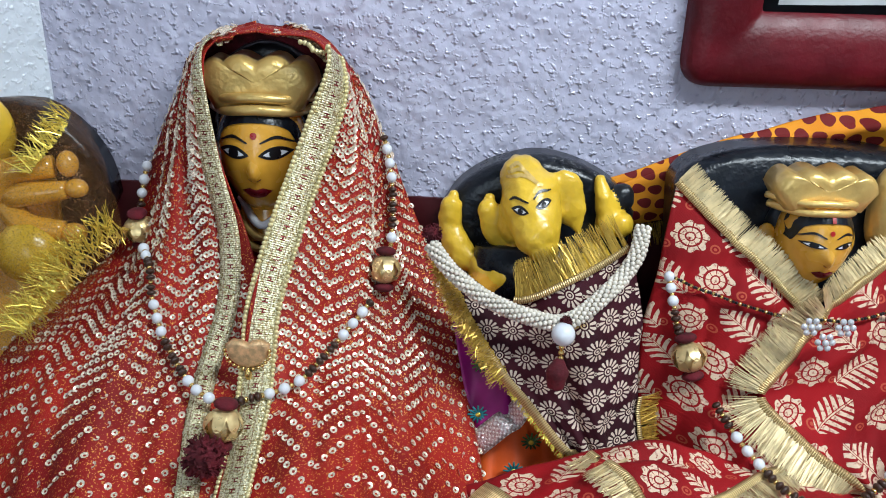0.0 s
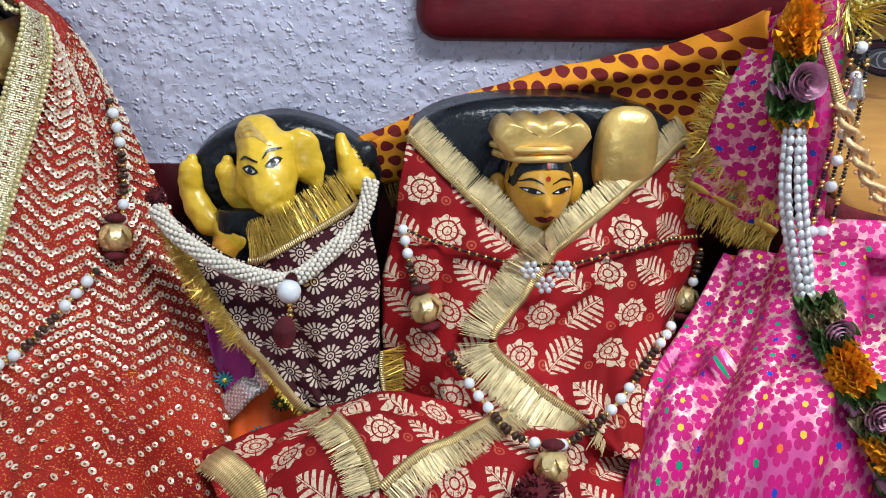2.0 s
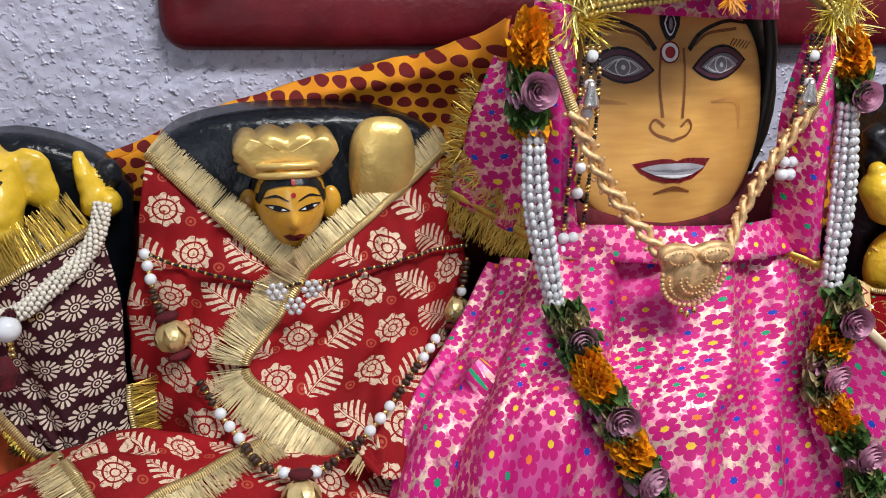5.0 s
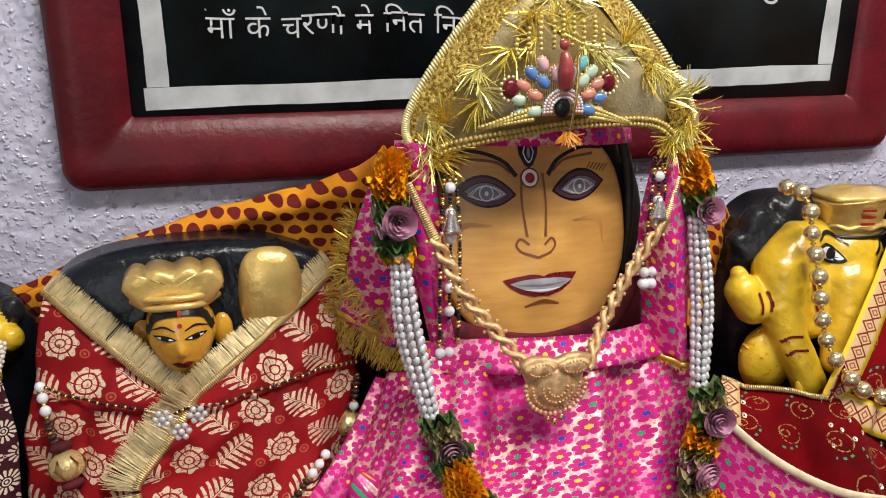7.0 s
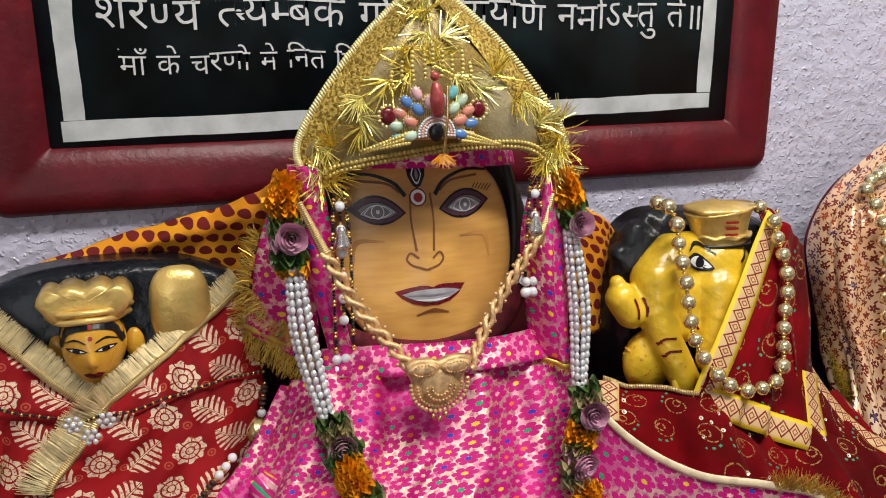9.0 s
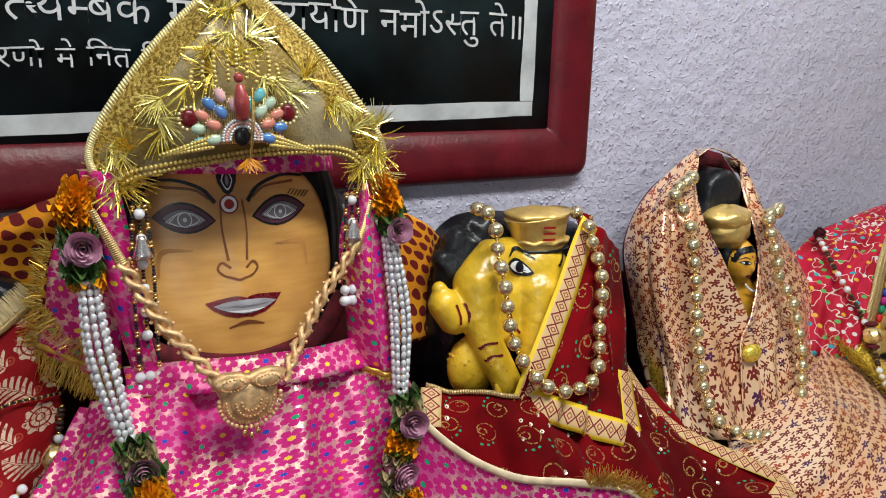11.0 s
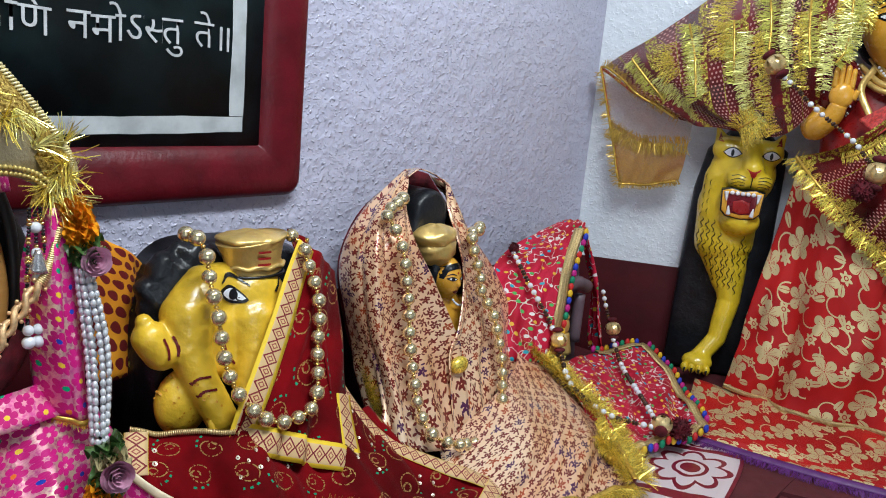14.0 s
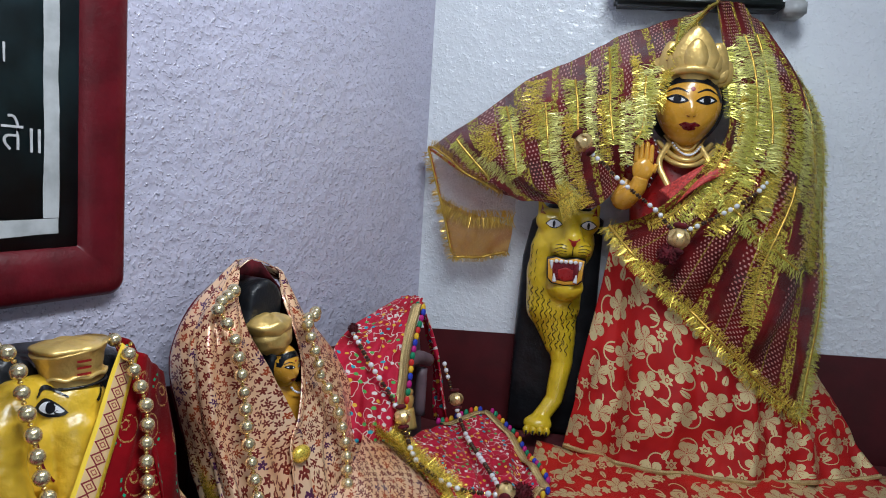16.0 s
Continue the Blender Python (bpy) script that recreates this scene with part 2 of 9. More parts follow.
        f += [(2 * n + j, 2 * n + (j + 1) % n, 3 * n) for j in range(n)]
        return self.add(v, f, mat)

    def stroke(self, pts, w, surf, mat, off=0.0008, k=24):
        p = curve([(x, 0, z) for x, z in pts], k)[:, [0, 2]]
        t = unit(np.gradient(p, axis=0))
        s = np.stack([-t[:, 1], t[:, 0]], 1)
        ww = np.interp(np.linspace(0, 1, k), np.linspace(0, 1, len(w)), w) if not np.isscalar(w) else np.full(k, w)
        v = []
        for i in range(k):
            for q in (-0.5, 0.0, 0.5):
                x, z = p[i] + s[i] * ww[i] * q
                v.append(surf(x, z, off))
        f = [(3 * i + a, 3 * i + a + 1, 3 * i + a + 4, 3 * i + a + 3) for i in range(k - 1) for a in (0, 1)]
        return self.add(v, f, mat)

    def mesh(self, name, mats, smooth=True):
        me = bpy.data.meshes.new(name)
        V = np.concatenate(self.v)
        me.from_pydata(V.tolist(), [], self.f)
        uv = np.concatenate(self.uv)
        lay = me.uv_layers.new(name="UVMap")
        li = np.zeros(len(me.loops), int)
        me.loops.foreach_get("vertex_index", li)
        lay.data.foreach_set("uv", uv[li].astype(np.float32).ravel())
        for m in mats:
            me.materials.append(m)
        me.polygons.foreach_set("material_index", self.mi)
        me.polygons.foreach_set("use_smooth", [smooth] * len(self.f))
        me.update()
        return me


def thing(name, label, category, group="", kind="", at=None):
    """An empty that carries the parts of one thing."""
    ob = tagged(new(name), label, category, group, kind)
    ob.empty_display_size = 0.05
    if at is not None:
        ob.matrix_world = at
    return ob


def part(name, mb, mats, parent=None, label="", thick=0.0, kind="", smooth=True):
    mats = mats if isinstance(mats, (list, tuple)) else [mats]
    ob = new(name, mb.mesh(name, mats, smooth) if isinstance(mb, MB) else mb)
    if parent is not None:
        ob.parent = parent
    if thick:
        mod = ob.modifiers.new("thickness", "SOLIDIFY")
        mod.thickness, mod.offset = thick, 0.0
    return tagged(ob, label, kind=kind)


def sheet_part(name, loft, nu, nv, mat, parent, label="", thick=0.0016, **k):
    mb = MB()
    v, f, uv = loft.sheet(nu, nv, **k)
    mb.add(v, f, 0, uv)
    return part(name, mb, mat, parent, label, thick)


def box(mb, lo, hi, mat=0, bevel=0.0):
    (x0, y0, z0), (x1, y1, z1) = lo, hi
    b = min(bevel, (x1 - x0) / 3, (y1 - y0) / 3, (z1 - z0) / 3)
    if b <= 0:
        v = [(x, y, z) for x in (x0, x1) for y in (y0, y1) for z in (z0, z1)]
        f = [(0, 1, 3, 2), (4, 6, 7, 5), (0, 4, 5, 1), (2, 3, 7, 6), (0, 2, 6, 4), (1, 5, 7, 3)]
        return mb.add(v, f, mat, np.array(v)[:, [0, 2]])
    bm = bmesh.new()
    bmesh.ops.create_cube(bm, size=1)
    bmesh.ops.scale(bm, vec=(x1 - x0, y1 - y0, z1 - z0), verts=bm.verts)
    bmesh.ops.translate(bm, vec=((x0 + x1) / 2, (y0 + y1) / 2, (z0 + z1) / 2), verts=bm.verts)
    bmesh.ops.bevel(bm, geom=bm.edges[:], offset=b, segments=2, affect="EDGES")
    bm.verts.index_update()
    v = np.array([w.co[:] for w in bm.verts])
    f = [[w.index for w in p.verts] for p in bm.faces]
    bm.free()
    return mb.add(v, f, mat, v[:, [0, 2]])


def path_frame(loft, U, V, off):
    p, n = loft.at(U, V, np.zeros(len(U)) + off)
    t = unit(np.gradient(p, axis=0))
    return p, n, t, unit(np.cross(n, t))


def lace(loft, uv0, uv1, width, off=0.003, k=80, shift=0.0):
    """A band of trimming along a line of the sheet from uv0 to uv1 (more points allowed)."""
    q = curve([(a, b, 0) for a, b in ([uv0, uv1] if not isinstance(uv0[0], (tuple, list)) else uv0)], k)
    p, n, t, s = path_frame(loft, q[:, 0], q[:, 1], off)
    return band(p, n, s, width, shift)


def band(p, n, s, width, shift=0.0, dome=0.0015, m=5):
    w = np.linspace(-0.5, 0.5, m)
    v = (p[:, None] + s[:, None] * (w[None, :, None] * width + shift) + n[:, None] * (dome * (1 - (2 * w) ** 2))[None, :, None]).reshape(-1, 3)
    L = np.concatenate([[0], np.cumsum(np.linalg.norm(np.diff(p, axis=0), axis=1))])
    k = len(p)
    uv = np.stack([np.repeat(L, m), np.tile(w * width, k)], 1)
    idx = np.arange(k * m).reshape(k, m)
    f = np.stack([idx[:-1, :-1], idx[:-1, 1:], idx[1:, 1:], idx[1:, :-1]], 2).reshape(-1, 4)
    return MB().add(v, f, 0, uv)


def fringe(p, n, d, length, density=900, width=0.0009, wild=0.25, seed=1, droop=0.2, mb=None, spread=None):
    """Threads that hang from the line p in direction d. density: threads a metre."""
    rng = np.random.default_rng(seed)
    L = np.concatenate([[0], np.cumsum(np.linalg.norm(np.diff(p, axis=0), axis=1))])
    k = max(4, int(L[-1] * density))
    s = np.sort(rng.uniform(0, L[-1], k))
    ip = lambda a: np.stack([np.interp(s, L, a[:, i]) for i in range(3)], 1)
    P, N, D = ip(p), unit(ip(n)), unit(ip(d))
    T = unit(np.cross(D, N))
    ln = length * rng.uniform(0.75, 1.08, k)[:, None]
    jit = rng.normal(0, wild, (k, 1)) * T + np.abs(rng.normal(0, wild * 0.6, (k, 1))) * N
    d1 = unit(D + jit)
    d2 = unit(d1 + np.array([0, 0, -droop]) + rng.normal(0, wild * 0.4, (k, 3)))
    side = unit(np.cross(d1, N + 0.3 * rng.normal(size=(k, 3)))) * (width / 2)
    P = P + rng.normal(0, 0.0007, (k, 3))
    a, b = P + d1 * ln * 0.5, P + d1 * ln * 0.5 + d2 * ln * 0.5
    v = np.stack([P - side, P + side, a + side * 0.9, a - side * 0.9, b + side * 0.5, b - side * 0.5], 1).reshape(-1, 3)
    o = np.arange(k) * 6
    f = np.concatenate([np.stack([o, o + 1, o + 2, o + 3], 1), np.stack([o + 3, o + 2, o + 4, o + 5], 1)])
    mb = mb or MB()
    return mb.add(v, f, 0)


def arc(cx, cz, rx, rz, a0, a1, k, power=2.0):
    """Points (x, z) of a squarish arc, angles in degrees."""
    out = []
    for a in np.radians(np.linspace(a0, a1, k)):
        c, s = math.cos(a), math.sin(a)
        out.append((cx + rx * math.copysign(abs(c) ** (2 / power), c), cz + rz * math.copysign(abs(s) ** (2 / power), s)))
    return out

# ---- materials: cloth, metal, paint ----
def cloth(name, rough=0.7, sheen=0.3, metal=0.0):
    g = G(name, rough, metal, 0.25)
    g.set(Sheen_Weight=sheen * 0.04, Sheen_Roughness=0.4)
    u, v = g.uv()
    return g, u, v


def weave(g, u, v, strength=0.25, size=0.0016):
    a = g.m("SINE", u * (6.283 / size)) * g.m("SINE", v * (6.283 / size))
    g.bump(a * 0.35 + g.noise(120, 3) * 1.2 + g.noise(18, 3) * 2.5, strength, 0.0012)
    return g.mat


def mat_sequin_net():
    g, u, v = cloth("red_sequin_net", 0.5, 0.5)
    base = g.mix(g.ramp(g.noise(7, 4), 0.3, 0.7), (0.20, 0.004, 0.005), (0.42, 0.020, 0.012))
    fleck = g.noise(520, 1) > 0.635
    g.col(g.mix(fleck, base, (0.75, 0.33, 0.08)))
    g.put(g.b.inputs["Metallic"], fleck * 0.7)
    return weave(g, u, v, 0.4)


def mat_leaf_print():
    """Red cotton with cream flowers, leaf sprays and small circles."""
    g, u, v = cloth("red_cotton_cream_print", 0.75, 0.25)
    c = 0.046
    x, y, i, j = g.cells(u, v, c)
    odd = g.m("MODULO", g.m("ABSOLUTE", i + j), 2.0) > 0.5
    h = g.hash(i, j)
    r, th = g.polar(x, y)
    lobes = g.m("COSINE", th * 8.0) * 0.035 + 0.37
    ring = (r < lobes) * (r > 0.12)
    veins = (g.m("SINE", th * 8.0) > -0.93) * 1.0
    inner = (g.m("ABSOLUTE", r - 0.24) > 0.022) * 1.0
    heart = (r < 0.085)
    flower = g.m("MAXIMUM", ring * g.m("MAXIMUM", 1.0 - (r < 0.22), veins) * inner * veins, heart)
    sgn = (h > 0.5) * 2.0 - 1.0
    p = x * 0.72 * sgn + y * 0.69
    q = y * 0.72 - x * 0.69 * sgn
    aq = g.m("ABSOLUTE", q)
    w = 0.36 - p * p * 1.15 - p * 0.12
    leaflet = g.m("FRACT", (p - aq * 0.9 + aq * aq * 0.8) * 6.0 + 10.0) < (0.74 - aq * 1.1)
    spray = (aq < w) * g.m("MAXIMUM", leaflet * (aq > 0.025), aq < 0.012) * (p > -0.56) * (p < 0.52)
    big = g.m("MULTIPLY", odd, flower) + (1.0 - odd) * spray
    x2, y2, i2, j2 = g.cells(u + 0.023, v + 0.0115, c)
    r2, t2 = g.polar(x2, y2)
    small = (g.m("ABSOLUTE", r2 - 0.09) < 0.018) + (r2 < 0.035)
    f = g.m("MINIMUM", big, 1.0)
    base = g.mix(g.ramp(g.noise(9, 4), 0.3, 0.7), (0.20, 0.002, 0.005), (0.36, 0.004, 0.008))
    base = g.mix(g.m("MINIMUM", small, 1.0) * 0.75, base, (0.50, 0.10, 0.05))
    wear = g.ramp(g.noise(300, 2), 0.25, 0.5)
    g.col(g.mix(f * wear, base, (0.74, 0.56, 0.40)))
    return weave(g, u, v, 0.35)


def mat_daisy():
    g, u, v = cloth("maroon_daisy_print", 0.72, 0.3)
    c = 0.0262
    x, y, i, j = g.cells(u, v, c)
    r, th = g.polar(x, y)
    lobe = g.m("ABSOLUTE", g.m("SINE", th * 6.5))
    pet = (lobe > 0.62) * (r < (lobe * 0.12 + 0.33)) * (r > 0.20)
    dot = (g.m("ABSOLUTE", r - 0.12) < 0.022) + (r < 0.05)
    x2, y2, i2, j2 = g.cells(u + c * 0.5, v, c)
    r2, t2 = g.polar(x2, y2)
    ring = (g.m("ABSOLUTE", r2 - 0.055) < 0.018)
    f = g.m("MINIMUM", pet + dot + ring * 0.8, 1.0)
    yel = g.ramp(g.noise(11, 1), 0.66, 0.68)
    base = g.mix(g.ramp(g.noise(9, 3), 0.3, 0.7), (0.022, 0.001, 0.005), (0.05, 0.003, 0.010))
    g.col(g.mix(f, base, g.mix(yel, (0.64, 0.52, 0.42), (0.72, 0.46, 0.03))))
    return weave(g, u, v, 0.35)


def mat_pink():
    """Magenta brocade: rows of six-petalled flowers with coloured hearts, pale gold thread between."""
    g, u, v = cloth("magenta_brocade", 0.42, 0.4)
    c = 0.0255
    ua, va = u + (g.noise(6, 2) - 0.5) * 0.02, v + (g.noise(7, 2) - 0.5) * 0.02
    x, y, i, j = g.cells(ua * 0.9 + va * 0.43, (va * 0.9 - ua * 0.43) * 1.16, c)
    h = g.hash(i, j)
    r, th = g.polar(x, y)
    a = (g.m("FRACT", th * (6.0 / 6.2832) + h) - 0.5) * 1.0472
    px, py = r * g.m("COSINE", a) - 0.30, r * g.m("SINE", a)
    pet = (px * px * 27.0 + py * py * (40.0 - px * 90.0)) < 1.0
    core = r < 0.125
    patch = g.ramp(g.noise(11, 2), 0.34, 0.62)
    gold = g.mix(g.ramp(g.noise(190, 2), 0.3, 0.6) * patch, (0.66, 0.10, 0.32), (0.95, 0.70, 0.54))
    pink = g.mix(g.ramp(g.noise(10, 3), 0.3, 0.7), (0.52, 0.006, 0.16), (0.70, 0.016, 0.25))
    body = g.mix(pet, gold, pink)
    h2 = g.hash(i + 31.0, j + 7.0)
    tint = g.mix(h2 > 0.25, (0.85, 0.20, 0.03), g.mix(h2 > 0.52, (0.85, 0.58, 0.04), g.mix(h2 > 0.78, (0.02, 0.06, 0.50), (0.01, 0.36, 0.16))))
    g.col(g.mix(core, body, g.mix(h > 0.42, body, tint)))
    g.put(g.b.inputs["Metallic"], (1.0 - g.m("MAXIMUM", pet, core)) * (patch * 0.4 + 0.3))
    g.put(g.b.inputs["Roughness"], pet * 0.12 + 0.30)
    return weave(g, u, v, 0.35)


def mat_polka():
    g, u, v = cloth("orange_polka_cotton", 0.7, 0.25)
    x, y, i, j = g.cells(u, v, 0.0185)
    h = g.hash(i, j)
    r, th = g.polar(x * 0.95, y * 1.1)
    f = r < (g.m("SINE", th * 3.0 + h * 6.0) * 0.03 + 0.385)
    base = g.mix(g.ramp(g.noise(14, 3), 0.3, 0.7), (0.72, 0.24, 0.012), (0.85, 0.36, 0.02))
    g.col(g.mix(f, base, (0.16, 0.012, 0.012)))
    return weave(g, u, v, 0.3)


def mat_satin():
    """Cream-pink satin with small maroon and violet blossoms and leaves."""
    g, u, v = cloth("cream_floral_satin", 0.30, 0.3)
    c = 0.0220
    uu, vv = u * 0.8 + v * 0.6, v * 0.8 - u * 0.6
    x, y, i, j = g.cells(uu, vv, c)
    h = g.hash(i, j)
    r, th = g.polar(x + (h - 0.5) * 0.25, y + (g.hash(j, i) - 0.5) * 0.25)
    f = (r < (g.m("COSINE", th * 5.0 + h * 6.28) * 0.11 + 0.26)) * (r > 0.05)
    for k, (du, dv) in enumerate(((0.5, 0.0), (0.25, 0.5), (0.78, 0.52))):
        x2, y2, i2, j2 = g.cells(uu + c * du, vv + c * dv * 0.5, c * 0.8)
        h2 = g.hash(i2 + 9.0 * k, j2 + 4.0)
        ca, sa = g.m("COSINE", h2 * 6.28), g.m("SINE", h2 * 6.28)
        p, q = x2 * ca + y2 * sa, y2 * ca - x2 * sa
        f = g.m("MAXIMUM", f, (p * p * 20.0 + q * q * 120.0) < 1.0)
    hb = g.hash(i + 17.0, j + 3.0)
    tint = g.mix(hb > 0.80, (0.20, 0.022, 0.014), g.mix(hb > 0.90, (0.42, 0.07, 0.02), (0.10, 0.02, 0.08)))
    base = g.mix(g.ramp(g.noise(6, 3), 0.3, 0.7), (0.82, 0.48, 0.27), (0.94, 0.68, 0.45))
    g.col(g.mix(f, base, tint))
    g.set(Coat_Weight=1.0, Coat_Roughness=0.20, Metallic=0.3)
    return weave(g, u, v, 0.15)


def mat_velvet():
    g, u, v = cloth("red_velvet_embroidered", 0.8, 0.9)
    g.set(Specular_IOR_Level=0.08)
    base = g.mix(g.ramp(g.noise(8, 4), 0.3, 0.7), (0.075, 0.001, 0.002), (0.24, 0.002, 0.006))
    x, y, i, j = g.cells(u, v, 0.056)
    h = g.hash(i, j)
    r, th = g.polar(x + (h - 0.5) * 0.2, y)
    loop = g.m("ABSOLUTE", r - 0.25 - g.m("SINE", th + h * 6.0) * 0.12) < 0.018
    ring = (g.m("ABSOLUTE", r - 0.10) < 0.022)
    stitch = g.noise(420, 1) > 0.47
    thread = g.m("MAXIMUM", loop, ring) * stitch
    leafy = (g.m("ABSOLUTE", r - 0.40) < 0.028) * (g.m("SINE", th * 14.0) > 0.2) * (g.m("COSINE", th + h * 6.0) > 0.82)
    base = g.mix(leafy, base, (0.02, 0.28, 0.14))
    g.col(g.mix(thread, base, (0.46, 0.28, 0.10)))
    g.put(g.b.inputs["Metallic"], thread * 0.8)
    return weave(g, u, v, 0.3)


def mat_brocade():
    """Red brocade with large gold flowers, leaves and tendrils."""
    g, u, v = cloth("red_gold_brocade", 0.5, 0.3)
    c = 0.078
    u, v = u * 0.86 + v * 0.5, v * 0.86 - u * 0.5
    x, y, i, j = g.cells(u, v, c)
    h = g.hash(i, j)
    x, y = x + (h - 0.5) * 0.16, y + (g.hash(j, i) - 0.5) * 0.16
    r, th = g.polar(x, y)
    ph = th * 2.5 + h * 6.0
    lobe = g.m("POWER", g.m("ABSOLUTE", g.m("COSINE", ph)), 0.55)
    pet = (r < (lobe * 0.20 + 0.15)) * (r > 0.055)
    gap = g.m("ABSOLUTE", g.m("COSINE", ph)) > 0.16
    vein = g.m("MAXIMUM", g.m("ABSOLUTE", g.m("SINE", ph * 3.0)) > 0.16, r > 0.23)
    stamen = g.m("ABSOLUTE", r - 0.035) < 0.015
    x2, y2, i2, j2 = g.cells(u + c * 0.5, v + c * 0.1, c)
    h2 = g.hash(i2 + 5.0, j2)
    r2, t2 = g.polar(x2 * 1.1, y2)
    small = (r2 < (g.m("COSINE", t2 * 6.0 + h2 * 6.0) * 0.035 + 0.14)) * (g.m("ABSOLUTE", r2 - 0.05) > 0.012)
    x3, y3, i3, j3 = g.cells(u + c * 0.27, v + c * 0.5, c * 0.62)
    h3 = g.hash(i3, j3 + 9.0)
    ca, sa = g.m("COSINE", h3 * 6.28), g.m("SINE", h3 * 6.28)
    p3, q3 = x3 * ca + y3 * sa, y3 * ca - x3 * sa
    leaf = ((p3 * p3 * 17.0 + q3 * q3 * (60.0 - p3 * 120.0)) < 1.0) * (g.m("ABSOLUTE", q3) > 0.012)
    x4, y4, i4, j4 = g.cells(u + c * 0.6, v + c * 0.62, c * 0.8)
    h4 = g.hash(i4 + 2.0, j4 + 6.0)
    r4, t4 = g.polar(x4, y4)
    vine = (g.m("ABSOLUTE", r4 - 0.30 - g.m("SINE", t4 + h4 * 6.0) * 0.12) < 0.024) * (g.m("COSINE", t4 + h4 * 6.0) > -0.45)
    f = g.m("MINIMUM", pet * gap * vein + stamen + small + leaf + vine, 1.0)
    base = g.mix(g.ramp(g.noise(7, 3), 0.3, 0.7), (0.34, 0.004, 0.006), (0.52, 0.012, 0.010))
    g.col(g.mix(f, base, (0.64, 0.52, 0.27)))
    g.put(g.b.inputs["Metallic"], f * 0.5)
    return weave(g, u, v, 0.3)


def mat_bandhani():
    g, u, v = cloth("red_mirror_work_cloth", 0.6, 0.3)
    x, y, i, j = g.cells(u, v, 0.017)
    h = g.hash(i, j)
    r, th = g.polar(x + (h - 0.5) * 0.3, y)
    f = (r < 0.24) * (h > 0.35)
    tint = g.mix(h > 0.5, (0.75, 0.70, 0.68), g.mix(h > 0.66, (0.04, 0.35, 0.45), g.mix(h > 0.8, (0.10, 0.42, 0.10), (0.75, 0.45, 0.05))))
    base = g.mix(g.ramp(g.noise(22, 3), 0.35, 0.65), (0.38, 0.004, 0.02), (0.55, 0.012, 0.05))
    paisley = g.m("ABSOLUTE", g.noise(36, 1) - 0.5) < 0.012
    g.col(g.mix(f, g.mix(paisley, base, (0.70, 0.62, 0.56)), tint))
    return weave(g, u, v, 0.35)


def mat_gota(name, c, dark, rough=0.38, period=0.004):
    """Woven metallic trimming."""
    g, u, v = cloth(name, rough, 0.1, 0.75)
    rib = g.m("SINE", u * (6.283 / period)) * 0.5 + 0.5
    bead = g.m("SINE", v * (6.283 / 0.006)) * 0.5 + 0.5
    f = g.ramp(rib * 0.6 + bead * 0.25 + g.noise(300, 2) * 0.4, 0.3, 0.8)
    g.col(g.mix(f, dark, c))
    g.bump(rib + bead * 0.5 + g.noise(400, 2), 0.6, 0.0012)
    return g.mat


def mat_braid():
    """Broad glittering braid: ribbed edges, a ladder of small dark motifs along the middle."""
    g, u, v = cloth("silver_gold_braid", 0.32, 0.1, 0.6)
    av = g.m("ABSOLUTE", v)
    p = g.m("FRACT", u / 0.0105) - 0.5
    bars = (g.m("ABSOLUTE", g.m("ABSOLUTE", p) - 0.16) < 0.06) + (g.m("ABSOLUTE", p) < 0.16) * (av < 0.0007)
    motif = bars * (av < 0.0030) * (g.noise(260, 1) > 0.42)
    line = g.m("ABSOLUTE", av - 0.0062) < 0.0005
    rib = g.m("SINE", u * (6.283 / 0.0022)) * 0.5 + 0.5
    f = g.ramp(g.noise(520, 3), 0.36, 0.60)
    c = g.mix(f, (0.36, 0.28, 0.10), (0.95, 0.90, 0.62))
    g.col(g.mix(motif + line * 0.4, c, (0.22, 0.03, 0.03)))
    g.bump(rib * 0.5 + g.noise(500, 2) * 1.6, 0.7, 0.0012)
    return g.mat


def mat_lace_yellow():
    """Yellow ribbon with a maroon and silver chain of lozenges."""
    g, u, v = cloth("yellow_lozenge_ribbon", 0.5, 0.2)
    p = g.m("FRACT", u / 0.017) - 0.5
    w = v / 0.0145
    e = g.m("ABSOLUTE", p) * 1.5 + g.m("ABSOLUTE", w)
    line = g.m("ABSOLUTE", e - 0.72) < 0.11
    cross = g.m("ABSOLUTE", e - 0.3) < 0.08
    band_ = g.m("ABSOLUTE", w) < 0.86
    c = g.mix(band_, (0.85, 0.58, 0.03), (0.70, 0.48, 0.24))
    c = g.mix(line * band_, c, (0.22, 0.02, 0.03))
    g.col(g.mix(cross, c, (0.35, 0.08, 0.06)))
    return weave(g, u, v, 0.3)


M_SEQ = mat_sequin_net()
M_LEAF = mat_leaf_print()
M_DAISY = mat_daisy()
M_PINK = mat_pink()
M_POLKA = mat_polka()
M_SATIN = mat_satin()
M_VELVET = mat_velvet()
M_BROC = mat_brocade()
M_BANDH = mat_bandhani()
M_GOTA = mat_gota("pale_gold_gota", (0.78, 0.60, 0.30), (0.42, 0.28, 0.10), 0.42, 0.0022)
M_GOTA_SILVER = mat_braid()
M_RIBBON = mat_lace_yellow()
M_THREAD = plain("pale_gold_thread", (0.70, 0.56, 0.30), 0.46, 0.35, scale=90, bump=0)
M_TINSEL = plain("bright_gold_tinsel", (0.86, 0.66, 0.10), 0.28, 0.55, scale=90, bump=0)
M_TINSEL2 = plain("antique_gold_tinsel", (0.58, 0.37, 0.06), 0.3, 0.55, scale=90, bump=0)
M_SEQUIN = plain("pale_gold_sequin", (0.98, 0.76, 0.58), 0.26, 0.4, scale=200, bump=0)
